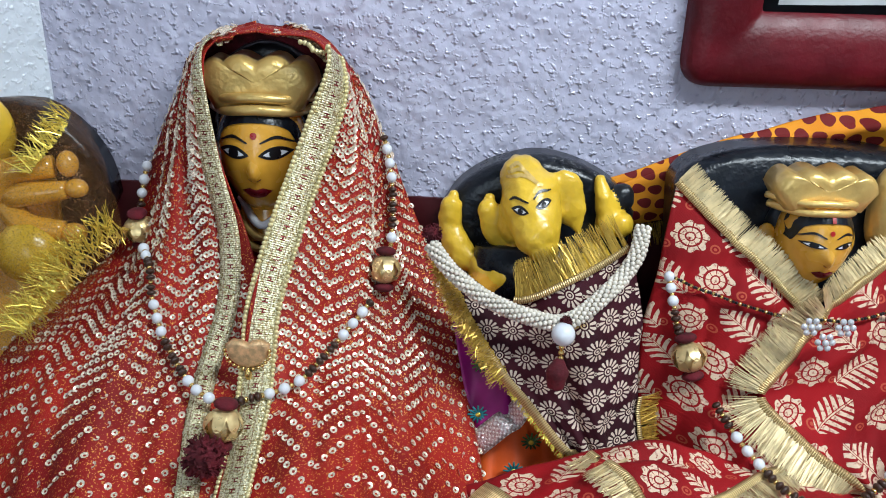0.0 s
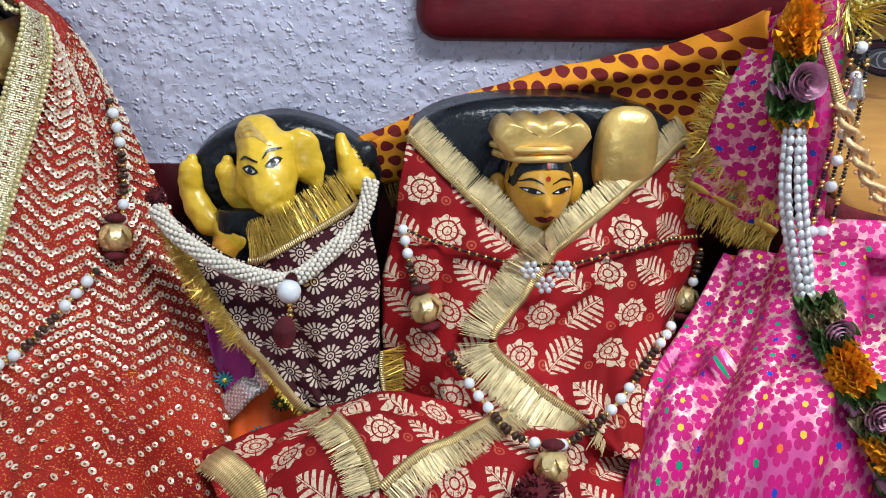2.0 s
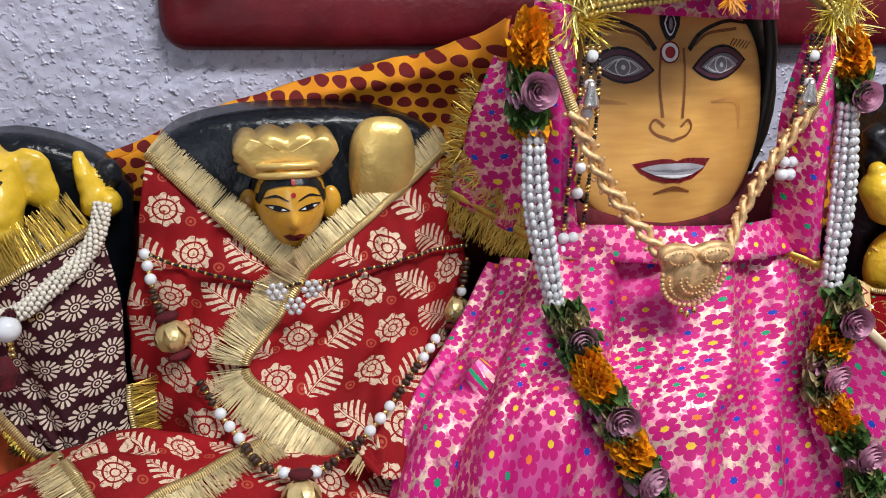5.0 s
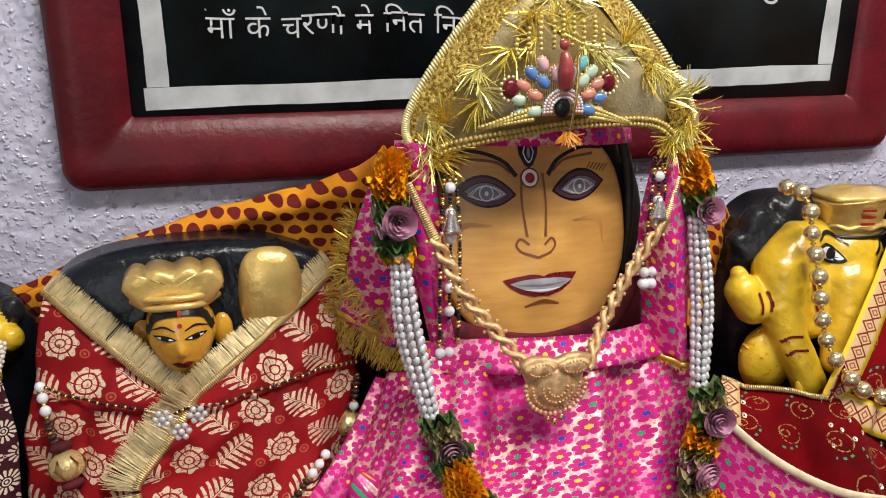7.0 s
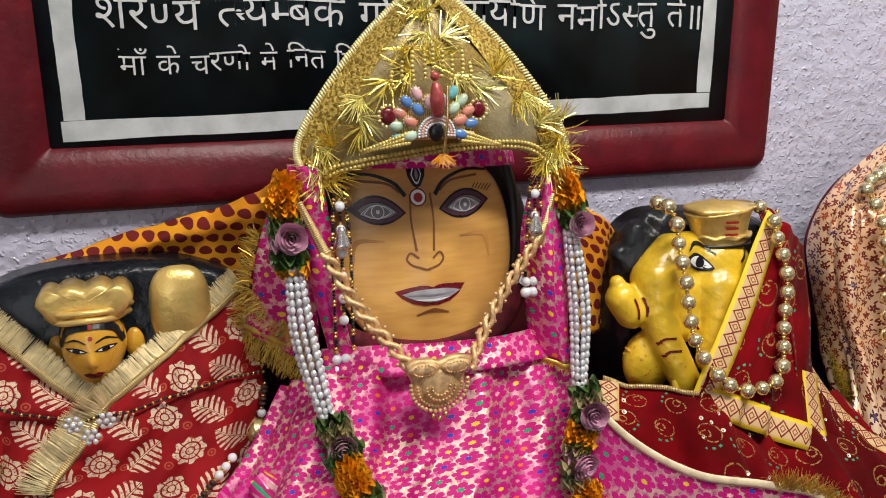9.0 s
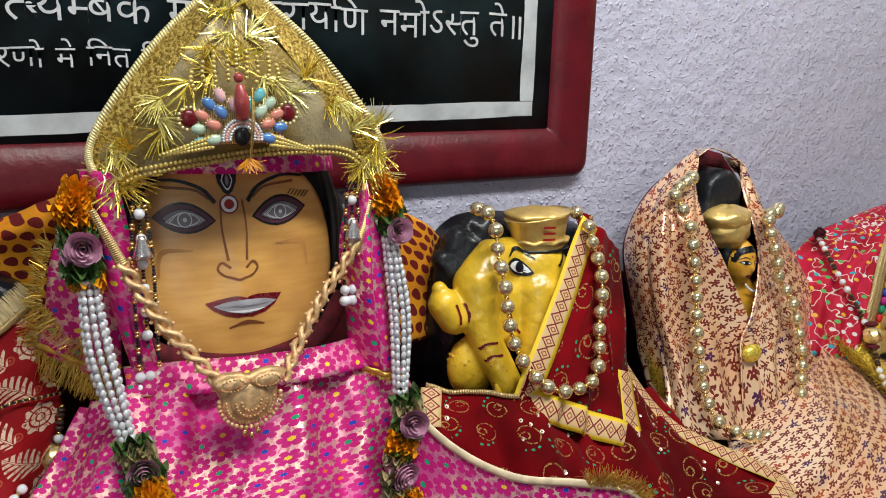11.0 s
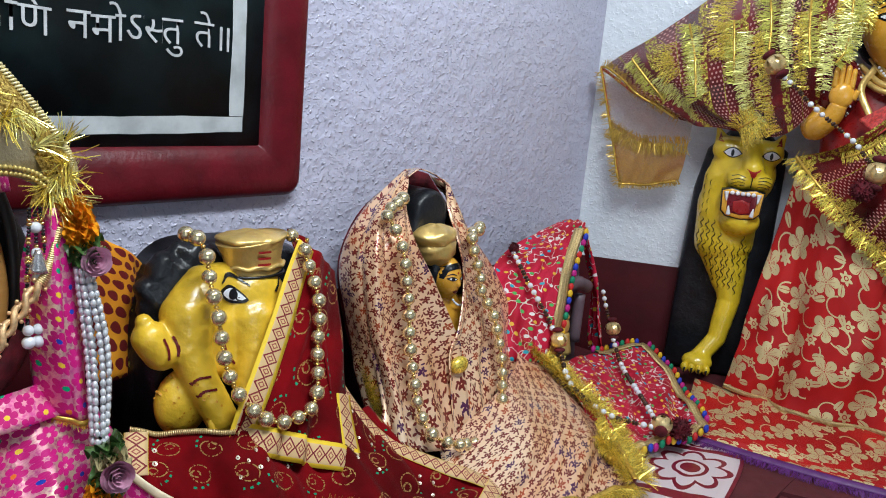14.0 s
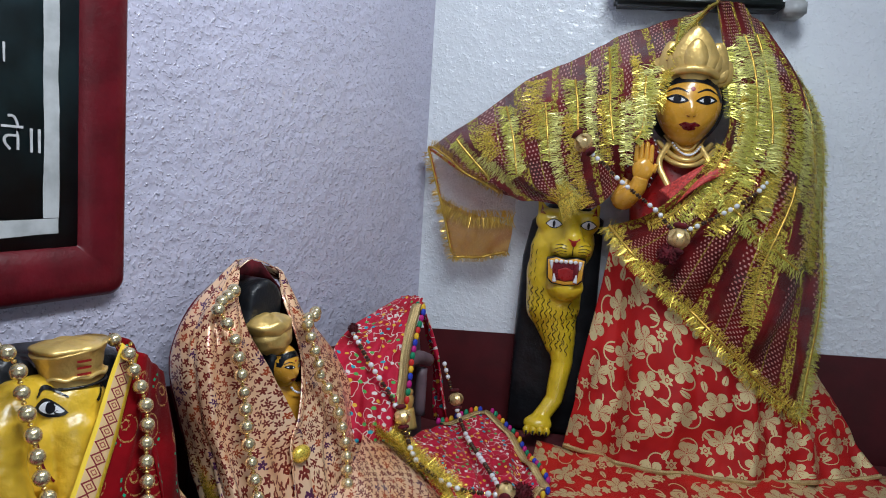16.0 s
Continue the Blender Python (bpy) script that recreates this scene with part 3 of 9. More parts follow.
M_SILVER = plain("silver_foil", (0.75, 0.72, 0.70), 0.25, 0.9, scale=120, bump=0)
M_GOLDP = lumpy("gold_paint", (0.70, 0.48, 0.15), 0.34, 0.45, 0.2, 0.28, grain=40.0)
M_SKIN = plain("ochre_yellow_enamel", (0.72, 0.36, 0.035), 0.26, scale=22, var=0.12, bump=0.12, coat=0.5)
M_YEL = lumpy("golden_yellow_enamel", (0.74, 0.47, 0.03), 0.30, 0.0, 0.2, 0.26, grain=40.0)
M_LION = plain("lion_yellow_enamel", (0.72, 0.50, 0.02), 0.30, scale=22, var=0.12, bump=0.2, coat=0.3)
M_BLACK = lumpy("black_gloss_enamel", (0.006, 0.008, 0.012), 0.28, 0.0, 0.4, 0.34, 0.10, 0.28, 40.0)
M_INK = plain("black_line_paint", (0.006, 0.006, 0.008), 0.3, scale=50, bump=0)
M_GREY = lumpy("grey_black_slab_paint", (0.011, 0.012, 0.015), 0.34, 0.0, 0.3, 0.40, 0.10, 0.32, 40.0)
M_WHITE = plain("white_eye_paint", (0.78, 0.79, 0.82), 0.25, scale=50, var=0.05, bump=0)
M_RED = plain("red_mark_paint", (0.32, 0.012, 0.012), 0.3, scale=50, bump=0)
M_LIP = plain("dark_red_lip_paint", (0.14, 0.006, 0.012), 0.28, scale=50, bump=0)
M_BROWN = plain("brown_line_paint", (0.20, 0.065, 0.018), 0.5, scale=40, bump=0)
M_GREYP = plain("grey_eye_paint", (0.20, 0.19, 0.22), 0.35, scale=60, bump=0)
M_LILAC = plain("dusky_purple_paint", (0.11, 0.035, 0.06), 0.4, scale=60, bump=0)
M_BEADW = plain("white_porcelain_bead", (0.76, 0.78, 0.82), 0.15, scale=60, var=0.06, bump=0, coat=0.4)
M_BEADB = plain("dark_wood_bead", (0.045, 0.018, 0.010), 0.4, scale=80, bump=0.2)
M_BEADG = plain("gold_bead", (0.82, 0.58, 0.20), 0.2, 0.9, scale=80, bump=0)
M_LOOP = plain("pale_gold_cord", (0.76, 0.66, 0.34), 0.4, 0.4, scale=120, bump=0)
g, u, v = cloth("silver_lace", 0.3, 0.1, 0.7)
f = g.m("MAXIMUM", g.m("SINE", u * 1100.0) * g.m("SINE", v * 1100.0), g.noise(400, 2) - 0.3)
g.col(g.mix(g.ramp(f, 0.0, 0.5), (0.40, 0.25, 0.24), (0.90, 0.86, 0.84)))
g.bump(f, 0.8, 0.001)
M_SILVERLACE = g.mat
M_PETAL = plain("champagne_gold_petal", (0.84, 0.64, 0.30), 0.3, 0.55, scale=60, var=0.15, bump=0)
M_PEARL = plain("gold_pearl", (0.84, 0.72, 0.44), 0.17, 0.85, scale=80, var=0.10, bump=0.1)
M_PEARLW = plain("silver_white_pearl", (0.70, 0.71, 0.74), 0.18, 0.35, scale=80, var=0.08, bump=0)
# Wool colour, also standing in for shade inside the satin hood.
M_MAROON = plain("maroon_wool_and_hood_shade", (0.10, 0.004, 0.010), 0.9, scale=60, var=0.4, bump=0.8)
M_MAGENTA = plain("magenta_silk", (0.30, 0.006, 0.17), 0.5, scale=15, var=0.3)
M_ORANGE = plain("orange_silk", (0.85, 0.12, 0.012), 0.5, scale=15, var=0.2)
M_ROSE = plain("mauve_satin_ribbon", (0.58, 0.30, 0.42), 0.35, scale=40, var=0.3, bump=0.1)
M_LEAFR = plain("green_satin_ribbon", (0.06, 0.12, 0.03), 0.35, scale=40, var=0.4, bump=0.1)
M_OLIVE = plain("olive_cream_satin_ribbon", (0.36, 0.30, 0.15), 0.35, scale=40, var=0.4, bump=0.1)
M_MARI = plain("marigold_satin_ribbon", (0.85, 0.33, 0.01), 0.4, scale=40, var=0.25, bump=0.1)
M_STONE = plain("grey_violet_stone", (0.13, 0.09, 0.11), 0.5, scale=20, var=0.2, bump=0.4)
M_HAIR = plain("black_hair_strands", (0.010, 0.009, 0.009), 0.45, scale=60, bump=0.4)
M_GOLDJ = plain("gold_filigree", (0.74, 0.48, 0.24), 0.38, 0.5, scale=150, var=0.3, bump=0.7)


def mat_wood_face():
    g = G("varnished_wood_face_paint", 0.36, 0, 0.5)
    o = g.obj()
    st = g.node("ShaderNodeMapping", Vector=o, Scale=(6.0, 1.0, 45.0))
    f = g.noise(3.0, 4, st)
    b = g.noise(8.0, 3)
    c = g.mix(g.ramp(f, 0.3, 0.7), (0.62, 0.31, 0.075), (0.72, 0.39, 0.105))
    g.col(g.mix(g.ramp(b, 0.4, 0.75) * 0.6, c, (0.35, 0.15, 0.04)))
    g.bump(f, 0.12, 0.001)
    g.set(Coat_Weight=0.25, Coat_Roughness=0.25)
    return g.mat


M_FACE = mat_wood_face()


def mat_gauze(name, c, metal, cover, thread):
    """Sheer cloth: threads with gaps, part see-through."""
    g, u, v = cloth(name, 0.45, 0.4)
    f = g.ramp(g.noise(900, 2), 0.3, 0.7)
    g.col(g.mix(f, c, thread))
    g.set(Metallic=metal)
    g.put(g.b.inputs["Alpha"], g.ramp(g.noise(700, 2), 0.25, 0.75) * (1 - cover) + cover)
    return g, u, v


def mat_veil():
    """Sheer maroon veil with broad gold stripes and rows of silver dots."""
    g, u, v = cloth("maroon_gold_tissue", 0.38, 0.4)
    s = g.m("FRACT", u / 0.085)
    gold = g.m("MAXIMUM", (s < 0.20) * (g.noise(130, 3) > 0.47), (s > 0.62) * (s < 0.65))
    x, y, i, j = g.cells(u, v, 0.0085)
    r, th = g.polar(x, y)
    dots = (r < 0.25) * (s > 0.44) * (s < 0.96)
    glint = g.ramp(g.noise(330, 3), 0.35, 0.65)
    red = g.mix(g.ramp(g.noise(12, 3), 0.3, 0.7), (0.075, 0.002, 0.004), (0.21, 0.005, 0.007))
    gc = g.mix(glint, (0.22, 0.12, 0.008), (0.95, 0.78, 0.14))
    c = g.mix(gold, red, gc)
    g.col(g.mix(dots, c, (0.62, 0.34, 0.30)))
    g.put(g.b.inputs["Metallic"], g.m("MAXIMUM", gold * 0.55, dots * 0.5))
    g.put(g.b.inputs["Roughness"], 0.44 - gold * 0.2)
    g.put(g.b.inputs["Alpha"], g.m("MINIMUM", 0.86 + gold * 0.1 + dots * 0.2, 1.0))
    return weave(g, u, v, 0.8)


M_VEIL = mat_veil()


def mat_print_sheet():
    """Glossy printed sheet: white panels and rings on dark red."""
    g, u, v = cloth("red_white_printed_sheet", 0.35, 0.0)
    x, y, i, j = g.cells(u, v, 0.16, 0.0)
    r, th = g.polar(x, y)
    petals = (g.m("ABSOLUTE", r - 0.27 - g.m("ABSOLUTE", g.m("COSINE", th * 4.0)) * 0.12) < 0.03)
    ring = g.m("ABSOLUTE", r - 0.16) < 0.02
    edge_ = (g.m("ABSOLUTE", x) > 0.46) + (g.m("ABSOLUTE", y) > 0.46)
    heart = (r < 0.10)
    panel = (g.m("ABSOLUTE", x) < 0.44) * (g.m("ABSOLUTE", y) < 0.44)
    ink = g.m("MINIMUM", petals + ring + heart, 1.0)
    f = g.m("MINIMUM", panel * (1.0 - ink) + edge_ * 0.0, 1.0)
    g.col(g.mix(f, (0.20, 0.012, 0.03), (0.66, 0.56, 0.57)))
    g.set(Coat_Weight=0.4)
    return g.mat


M_SHEET = mat_print_sheet()

# ---- the room ----
WALL_Y, LEFT_X = 0.885, -0.43
DM = Matrix(((0.36, 0.933, 0, 2.31), (-0.933, 0.36, 0, 0.885), (0, 0, 1, 0), (0, 0, 0, 1)))


def structure(name, mb, mats, label, category="wall"):
    return tagged(part(name, mb, mats, None, smooth=False), label, category, kind="structure")


structure("wall_back", box(MB(), (-0.6, WALL_Y, -0.8), (2.46, WALL_Y + 0.15, 2.5)), M_WALL, "lavender painted rough plaster wall with glossy bumps")
w = structure("wall_side", box(MB(), (0.0, 0.0, -0.8), (4.2, 0.15, 2.5)), M_WALL_SIDE, "pale bluish white painted plaster side wall")
w.matrix_world = DM
w = structure("wall_left", box(MB(), (-0.15, -0.9, -0.8), (0.0, 0.0, 2.5)), M_WALL_SIDE, "pale white painted plaster wall beside the platform")
w.matrix_world = pose(LEFT_X, WALL_Y, 0, 0, 0, -45)
structure("wall_far_left", box(MB(), (-1.2, -2.6, -0.8), (-1.06, 0.3, 2.5)), M_WALL_SIDE, "plain white wall outside the view")
mb = MB()
box(mb, (-1.2, -2.6, -0.8), (-1.0, -2.45, 2.5))
box(mb, (0.2, -2.6, -0.8), (4.4, -2.45, 2.5))
box(mb, (-1.0, -2.6, 1.85), (0.2, -2.45, 2.5))
structure("wall_front", mb, M_WALL_SIDE, "plain white wall with a doorway behind the viewer")
structure("floor", box(MB(), (-1.2, -2.6, -0.9), (4.4, 1.0, -0.8)), M_FLOOR, "dark plain stone floor of the shrine room", "floor")
structure("ceiling", box(MB(), (-1.2, -2.6, 2.5), (4.4, 1.1, 2.6)), M_CEIL, "plain whitewashed ceiling", "ceiling")
structure("platform", box(MB(), (-1.0, 0.18, -0.8), (2.30, WALL_Y, 0.0), bevel=0.01), M_TABLE, "dark red covered platform under the idols", "platform")
w = structure("platform_side", box(MB(), (0.22, -0.62, -0.8), (1.9, -0.003, -0.002), bevel=0.01), M_TABLE, "dark red covered platform along the side wall", "platform")
w.matrix_world = DM

# painted skirting band along the walls
v0 = [(LEFT_X, WALL_Y - 0.004, 0.0), (2.31, WALL_Y - 0.004, 0.0), (2.31, WALL_Y - 0.004, 0.236), (LEFT_X, WALL_Y - 0.004, 0.314)]
mb = MB().add(v0 + [(x, WALL_Y, z) for x, y, z in v0], [(0, 1, 2, 3), (3, 2, 6, 7)])
structure("baseboard", mb, M_DADO, "dark maroon painted band along the wall foot", "baseboard")
v0 = [(0.0, -0.004, -0.8), (1.9, -0.004, -0.8), (1.9, -0.004, 0.285), (0.0, -0.004, 0.232)]
mb = MB().add(v0 + [(x, 0.0, z) for x, y, z in v0], [(0, 1, 2, 3), (3, 2, 6, 7)])
structure("baseboard_side", mb, M_DADO, "dark maroon painted band along the side wall", "baseboard").matrix_world = DM
v0 = [(0.004, -0.9, -0.8), (0.004, 0.0, -0.8), (0.004, 0.0, 0.314), (0.004, -0.9, 0.314)]
mb = MB().add(v0 + [(0.0, y, z) for x, y, z in v0], [(0, 1, 2, 3), (3, 2, 6, 7)])
structure("baseboard_left", mb, M_DADO, "dark maroon painted band along the wall", "baseboard").matrix_world = pose(LEFT_X, WALL_Y, 0, 0, 0, -45)

# lamp on the ceiling above the viewer
lamp = thing("tube_lamp", "white tube lamp under the ceiling", "lamp", at=pose(1.10, -0.14, 1.88))
part("housing", box(MB(), (-0.66, -0.15, 0.0), (0.66, 0.15, 0.05), bevel=0.008), M_WHITE, lamp)
part("bracket", box(MB(), (-0.01, -0.01, 0.05), (0.01, 0.01, 0.62)), M_WHITE, lamp)

# ---- the framed blackboard ----
board = thing("blackboard", "black verse board in a thick maroon painted frame", "board", at=pose(0.815, WALL_Y, 0.80))
BX, BZ = 0.559, 0.36


def frame_ring(hx, hz, r, y):
    out = []
    for cx, cz, a0 in ((hx - r, hz - r, 0), (-hx + r, hz - r, 90), (-hx + r, -hz + r, 180), (hx - r, -hz + r, 270)):
        for a in np.radians(np.linspace(a0, a0 + 90, 7)):
            out.append((cx + r * math.cos(a), y, cz + r * math.sin(a)))
    return np.array(out)


rings = [frame_ring(BX, BZ, 0.028, 0.0), frame_ring(BX - 0.002, BZ - 0.002, 0.026, -0.016), frame_ring(BX - 0.010, BZ - 0.010, 0.02, -0.024),
         frame_ring(BX - 0.030, BZ - 0.030, 0.012, -0.025), frame_ring(BX - 0.052, BZ - 0.052, 0.008, -0.020), frame_ring(BX - 0.072, BZ - 0.075, 0.004, -0.014),
         frame_ring(BX - 0.080, BZ - 0.082, 0.003, -0.003)]
n = len(rings[0])
mb = MB()
mb.add(np.concatenate(rings), [(i * n + j, i * n + (j + 1) % n, (i + 1) * n + (j + 1) % n, (i + 1) * n + j) for i in range(len(rings) - 1) for j in range(n)], 0,
       np.concatenate(rings)[:, [0, 2]])
part("frame", mb, M_FRAME, board)
part("panel", box(MB(), (-BX + 0.075, -0.006, -BZ + 0.075), (BX - 0.075, -0.001, BZ - 0.075)), M_SLATE, board, "black painted panel")
mb = MB()
rng = np.random.default_rng(4)
X1, Z1, W1 = 0.4455, 0.260, 0.024
for a, b in (((-X1, -Z1), (X1, -Z1 + 0.012)), ((X1, -Z1 + 0.012), (X1, Z1)), ((X1, Z1), (-X1, Z1)), ((-X1, Z1), (-X1 + 0.003, -Z1))):
    t = np.linspace(0, 1, 40)
    p = np.stack([a[0] + (b[0] - a[0]) * t, np.full(40, -0.0068), a[1] + (b[1] - a[1]) * t], 1)
    d = unit(np.array([b[0] - a[0], 0, b[1] - a[1]]))
    s = np.array([-d[2], 0, d[0]])
    e0 = W1 * 0.5 + np.convolve(rng.normal(0, 0.0012, 40), np.ones(4) / 4, "same")
    e1 = W1 * 0.5 + np.convolve(rng.normal(0, 0.0012, 40), np.ones(4) / 4, "same")
    v = np.concatenate([p + s * e0[:, None] - 0 * d, p - s * e1[:, None]])
    if abs(d[0]) > 0.5:
        v[[0, 40]] -= d * W1 * 0.5
        v[[39, 79]] += d * W1 * 0.5
    else:
        v[[0, 40]] += d * W1 * 0.52
        v[[39, 79]] -= d * W1 * 0.52
    mb.add(v, [(i, i + 1, 41 + i, 40 + i) for i in range(39)])
part("border_line", mb, M_LINE, board, "hand-painted silvery white border line").location.x = -0.0085


def glyphs(body):
    """Letter outlines of one line. A letter before ~ loses its right stem, as in a joined form."""
    out, x = [], 0.0
    for i, ch in enumerate(body):
        if ch == "~":
            continue
        if ch == " ":
            x += 0.34
            continue
        half = i + 1 < len(body) and body[i + 1] == "~"
        c = bpy.data.curves.new("letter", "FONT")
        c.body, c.extrude, c.offset = ch + "      |", 0.012, -0.004
        tmp = bpy.data.objects.new("letter", c)
        scene.collection.objects.link(tmp)
        bpy.context.view_layer.update()
        me = bpy.data.meshes.new_from_object(tmp.evaluated_get(bpy.context.evaluated_depsgraph_get()))
        co = np.array([v.co[:] for v in me.vertices])
        fa = [list(p.vertices) for p in me.polygons]
        c.body = "      |"
        bpy.context.view_layer.update()
        m0 = bpy.data.meshes.new_from_object(tmp.evaluated_get(bpy.context.evaluated_depsgraph_get()))
        bar0 = max(v.co[0] for v in m0.vertices)
        bpy.data.objects.remove(tmp)
        bpy.data.meshes.remove(me)
        bpy.data.meshes.remove(m0)
        # the distant bar shows how far the letter advances; it is taken off again
        bar = co[:, 0].max()
        keep = co[:, 0] < bar - 0.3
        adv = bar - bar0
        if half:
            keep &= co[:, 0] < adv - 0.155
            adv -= 0.19
        fa = [f for f in fa if all(keep[v] for v in f)]
        out.append((co + np.array([x, 0, 0]), fa))
        x += adv
    return out


def writing(body, x0, x1, z, name="lettering"):
    """A line of hand lettering, its head stroke at height z."""
    gl = glyphs(body)
    lo = min(c[np.unique(np.concatenate(f)), 0].min() for c, f in gl if f)
    hi = max(c[np.unique(np.concatenate(f)), 0].max() for c, f in gl if f)
    k = (x1 - x0) / (hi - lo)
    rng = np.random.default_rng(len(body))
    line = part(name, MB().add([(x0, -0.0062, z + 0.004), (x0 + 0.002, -0.0062, z + 0.004), (x0, -0.0062, z + 0.006)], [(0, 1, 2)]), M_CHALK, board, "line of white hand-painted lettering")
    for co, f in gl:
        if not f:
            continue
        q = np.stack([(co[:, 0] - lo) * k + x0, -0.0075 - co[:, 2] * 0.05, (co[:, 1] - 0.64) * k * 1.0 + z], 1)
        q[:, 2] += 0.002 * np.sin(q[:, 0] * 23) + rng.normal(0, 0.0012)
        used = np.unique(np.concatenate(f))
        idx = {int(u): i for i, u in enumerate(used)}
        part("letter", MB().add(q[used], [[idx[v] for v in p] for p in f]), M_CHALK, line)


writing("सर्वाथ~र सािधक\u0947 ।", 0.10, 0.368, 0.002)
writing("शरण~ये त~र~यम~बके गौिर नारायिण नमोऽस~तु ते॥", -0.415, 0.420, -0.106)
writing("माँ के चरणो मे िनत िनत", -0.395, -0.085, -0.170)

# ---- beads and trimmings ----
BEAD = {}


def bead_mesh(kind):
    if kind not in BEAD:
        mat, nu, nv, r = {"white_bead": (M_BEADW, 12, 8, (1, 1, 1)), "wood_bead": (M_BEADB, 10, 6, (1, 1, 0.62)), "spacer": (M_BEADG, 8, 6, (1, 1, 0.7)),
                          "pearl": (M_PEARL, 14, 10, (1, 1, 1)), "seed_bead": (M_PEARLW, 8, 6, (1, 1, 1.3)), "black_bead": (M_INK, 8, 6, (1, 1, 0.8)),
                          "cord_bead": (M_BEADW, 8, 6, (1, 1, 1))}[kind]
        BEAD[kind] = MB().ball((0, 0, 0), r, 0, nu, nv).mesh(kind, [mat], True)
    return BEAD[kind]


SIZE = {"white_bead": 0.0056, "wood_bead": 0.0048, "spacer": 0.0028, "pearl": 0.0085, "black_bead": 0.0021}
STEP = {"white_bead": 1.0, "wood_bead": 0.62, "spacer": 0.7, "pearl": 1.0, "black_bead": 0.8}
MIX = ["white_bead", "spacer", "white_bead", "spacer", "white_bead", "spacer"] + ["wood_bead", "wood_bead", "spacer"] * 3


def align(t):
    return Vector(t).to_track_quat("Z", "X")


def clear_of(p, sheets, gap):
    """Brings the points of a string forward until they lie on the sheets."""
    p = np.array(p, float)
    pts = np.concatenate([L.sheet(70, 130)[0] for L in sheets])
    for i in range(0, len(p), 4):
        near = np.hypot(pts[:, 0] - p[i, 0], pts[:, 2] - p[i, 2]) < 0.009
        if near.any():
            p[i:i + 4, 1] = np.minimum(p[i:i + 4, 1], pts[near, 1].min() - gap)
    w = 41
    if len(p) > 2 * w:
        pad = np.concatenate([np.full(w // 2, p[0, 1]), p[:, 1], np.full(w // 2, p[-1, 1])])
        p[:, 1] = np.minimum(np.convolve(pad, np.ones(w) / w, "valid"), p[:, 1] + 0.002)
    return p


def string_beads(owner, points, pattern, size=1.0, skips=(), seed=0, over=(), gap=0.004):
    """Beads one after another along the curve, none within the skipped stretches (fractions of its length)."""
    p, t = even(points, 0.0006, 900)
    if over:
        p = clear_of(p, over, gap)
        t = np.gradient(p, axis=0)
    L = 0.0006 * len(p)
    s, k = 0.0, 0
    rng = random.Random(seed)
    while s < L:
        kind = pattern[k % len(pattern)]
        r = SIZE[kind] * size * rng.uniform(0.94, 1.06)
        half = r * STEP[kind]
        s += half
        i = min(len(p) - 1, int(s / 0.0006))
        k += 1
        fr = s / L
        if not any(a < fr < b for a, b in skips) and s < L:
            ob = new(kind, bead_mesh(kind))
            ob.parent = owner
            ob.rotation_mode = "QUATERNION"
            ob.location, ob.rotation_quaternion, ob.scale = p[i], align(t[i]), (r, r, r)
        s += half
    return p, t


def lotus_bead(owner, c, axis, r):
    """A large gold bead with pointed petal caps and wool collars at both ends."""
    rot = np.array(align(axis).to_matrix())
    mb = MB().ball((0, 0, 0), (r * 0.86, r * 0.86, r * 0.92), 0, 18, 12)
    n = 42
    for end in (1, -1):
        v, f = [], []
        for i, k in enumerate(np.linspace(0, 1, 6)):
            for j in range(n):
                a = 2 * math.pi * j / n
                tip = 0.55 + 0.45 * abs(math.sin(3.5 * a)) ** 0.7
                ph = 0.25 + (1.05 + 0.45 * tip) * k * tip * 0.95
                rr = r * (0.96 + 0.14 * k * k + 0.05 * abs(math.sin(3.5 * a)))
                v.append((rr * math.sin(ph) * math.cos(a), rr * math.sin(ph) * math.sin(a), end * rr * math.cos(ph)))
        f = [(i * n + j, i * n + (j + 1) % n, (i + 1) * n + (j + 1) % n, (i + 1) * n + j) for i in range(5) for j in range(n)]
        mb.add(v, f, 0)
    for q in range(len(mb.v)):
        mb.v[q] = mb.v[q] @ rot.T + np.array(c)
    ob = part("lotus_bead", mb, M_PETAL, owner, "gold bead with petal caps")
    for end in (1, -1):
        m2 = MB()
        cc = np.array(c) + rot @ np.array([0, 0, end * r * 1.25])
        m2.ball((0, 0, 0), (r * 0.72, r * 0.72, r * 0.34), 0, 14, 8, rot)
        m2.v[0] += cc
        part("collar", m2, M_MAROON, ob, "maroon wool collar")
    return ob


def pompom(owner, c, r, seed=0, mat=None):
    rng = np.random.default_rng(seed)
    mb = MB().ball(c, (r * 0.8,) * 3, 0, 14, 10)
    d = unit(rng.normal(size=(260, 3)))
    base = np.array(c) + d * r * 0.7
    s = unit(np.cross(d, rng.normal(size=(260, 3)))) * r * 0.09
    tip = np.array(c) + unit(d + rng.normal(0, 0.15, (260, 3))) * r * rng.uniform(0.95, 1.12, (260, 1))
    v = np.stack([base - s, base + s, tip + s * 0.6, tip - s * 0.6], 1).reshape(-1, 3)
    o = np.arange(260) * 4
    mb.add(v, np.stack([o, o + 1, o + 2, o + 3], 1))
    return part("pompom", mb, mat or M_MAROON, owner, "fluffy wool pompom")


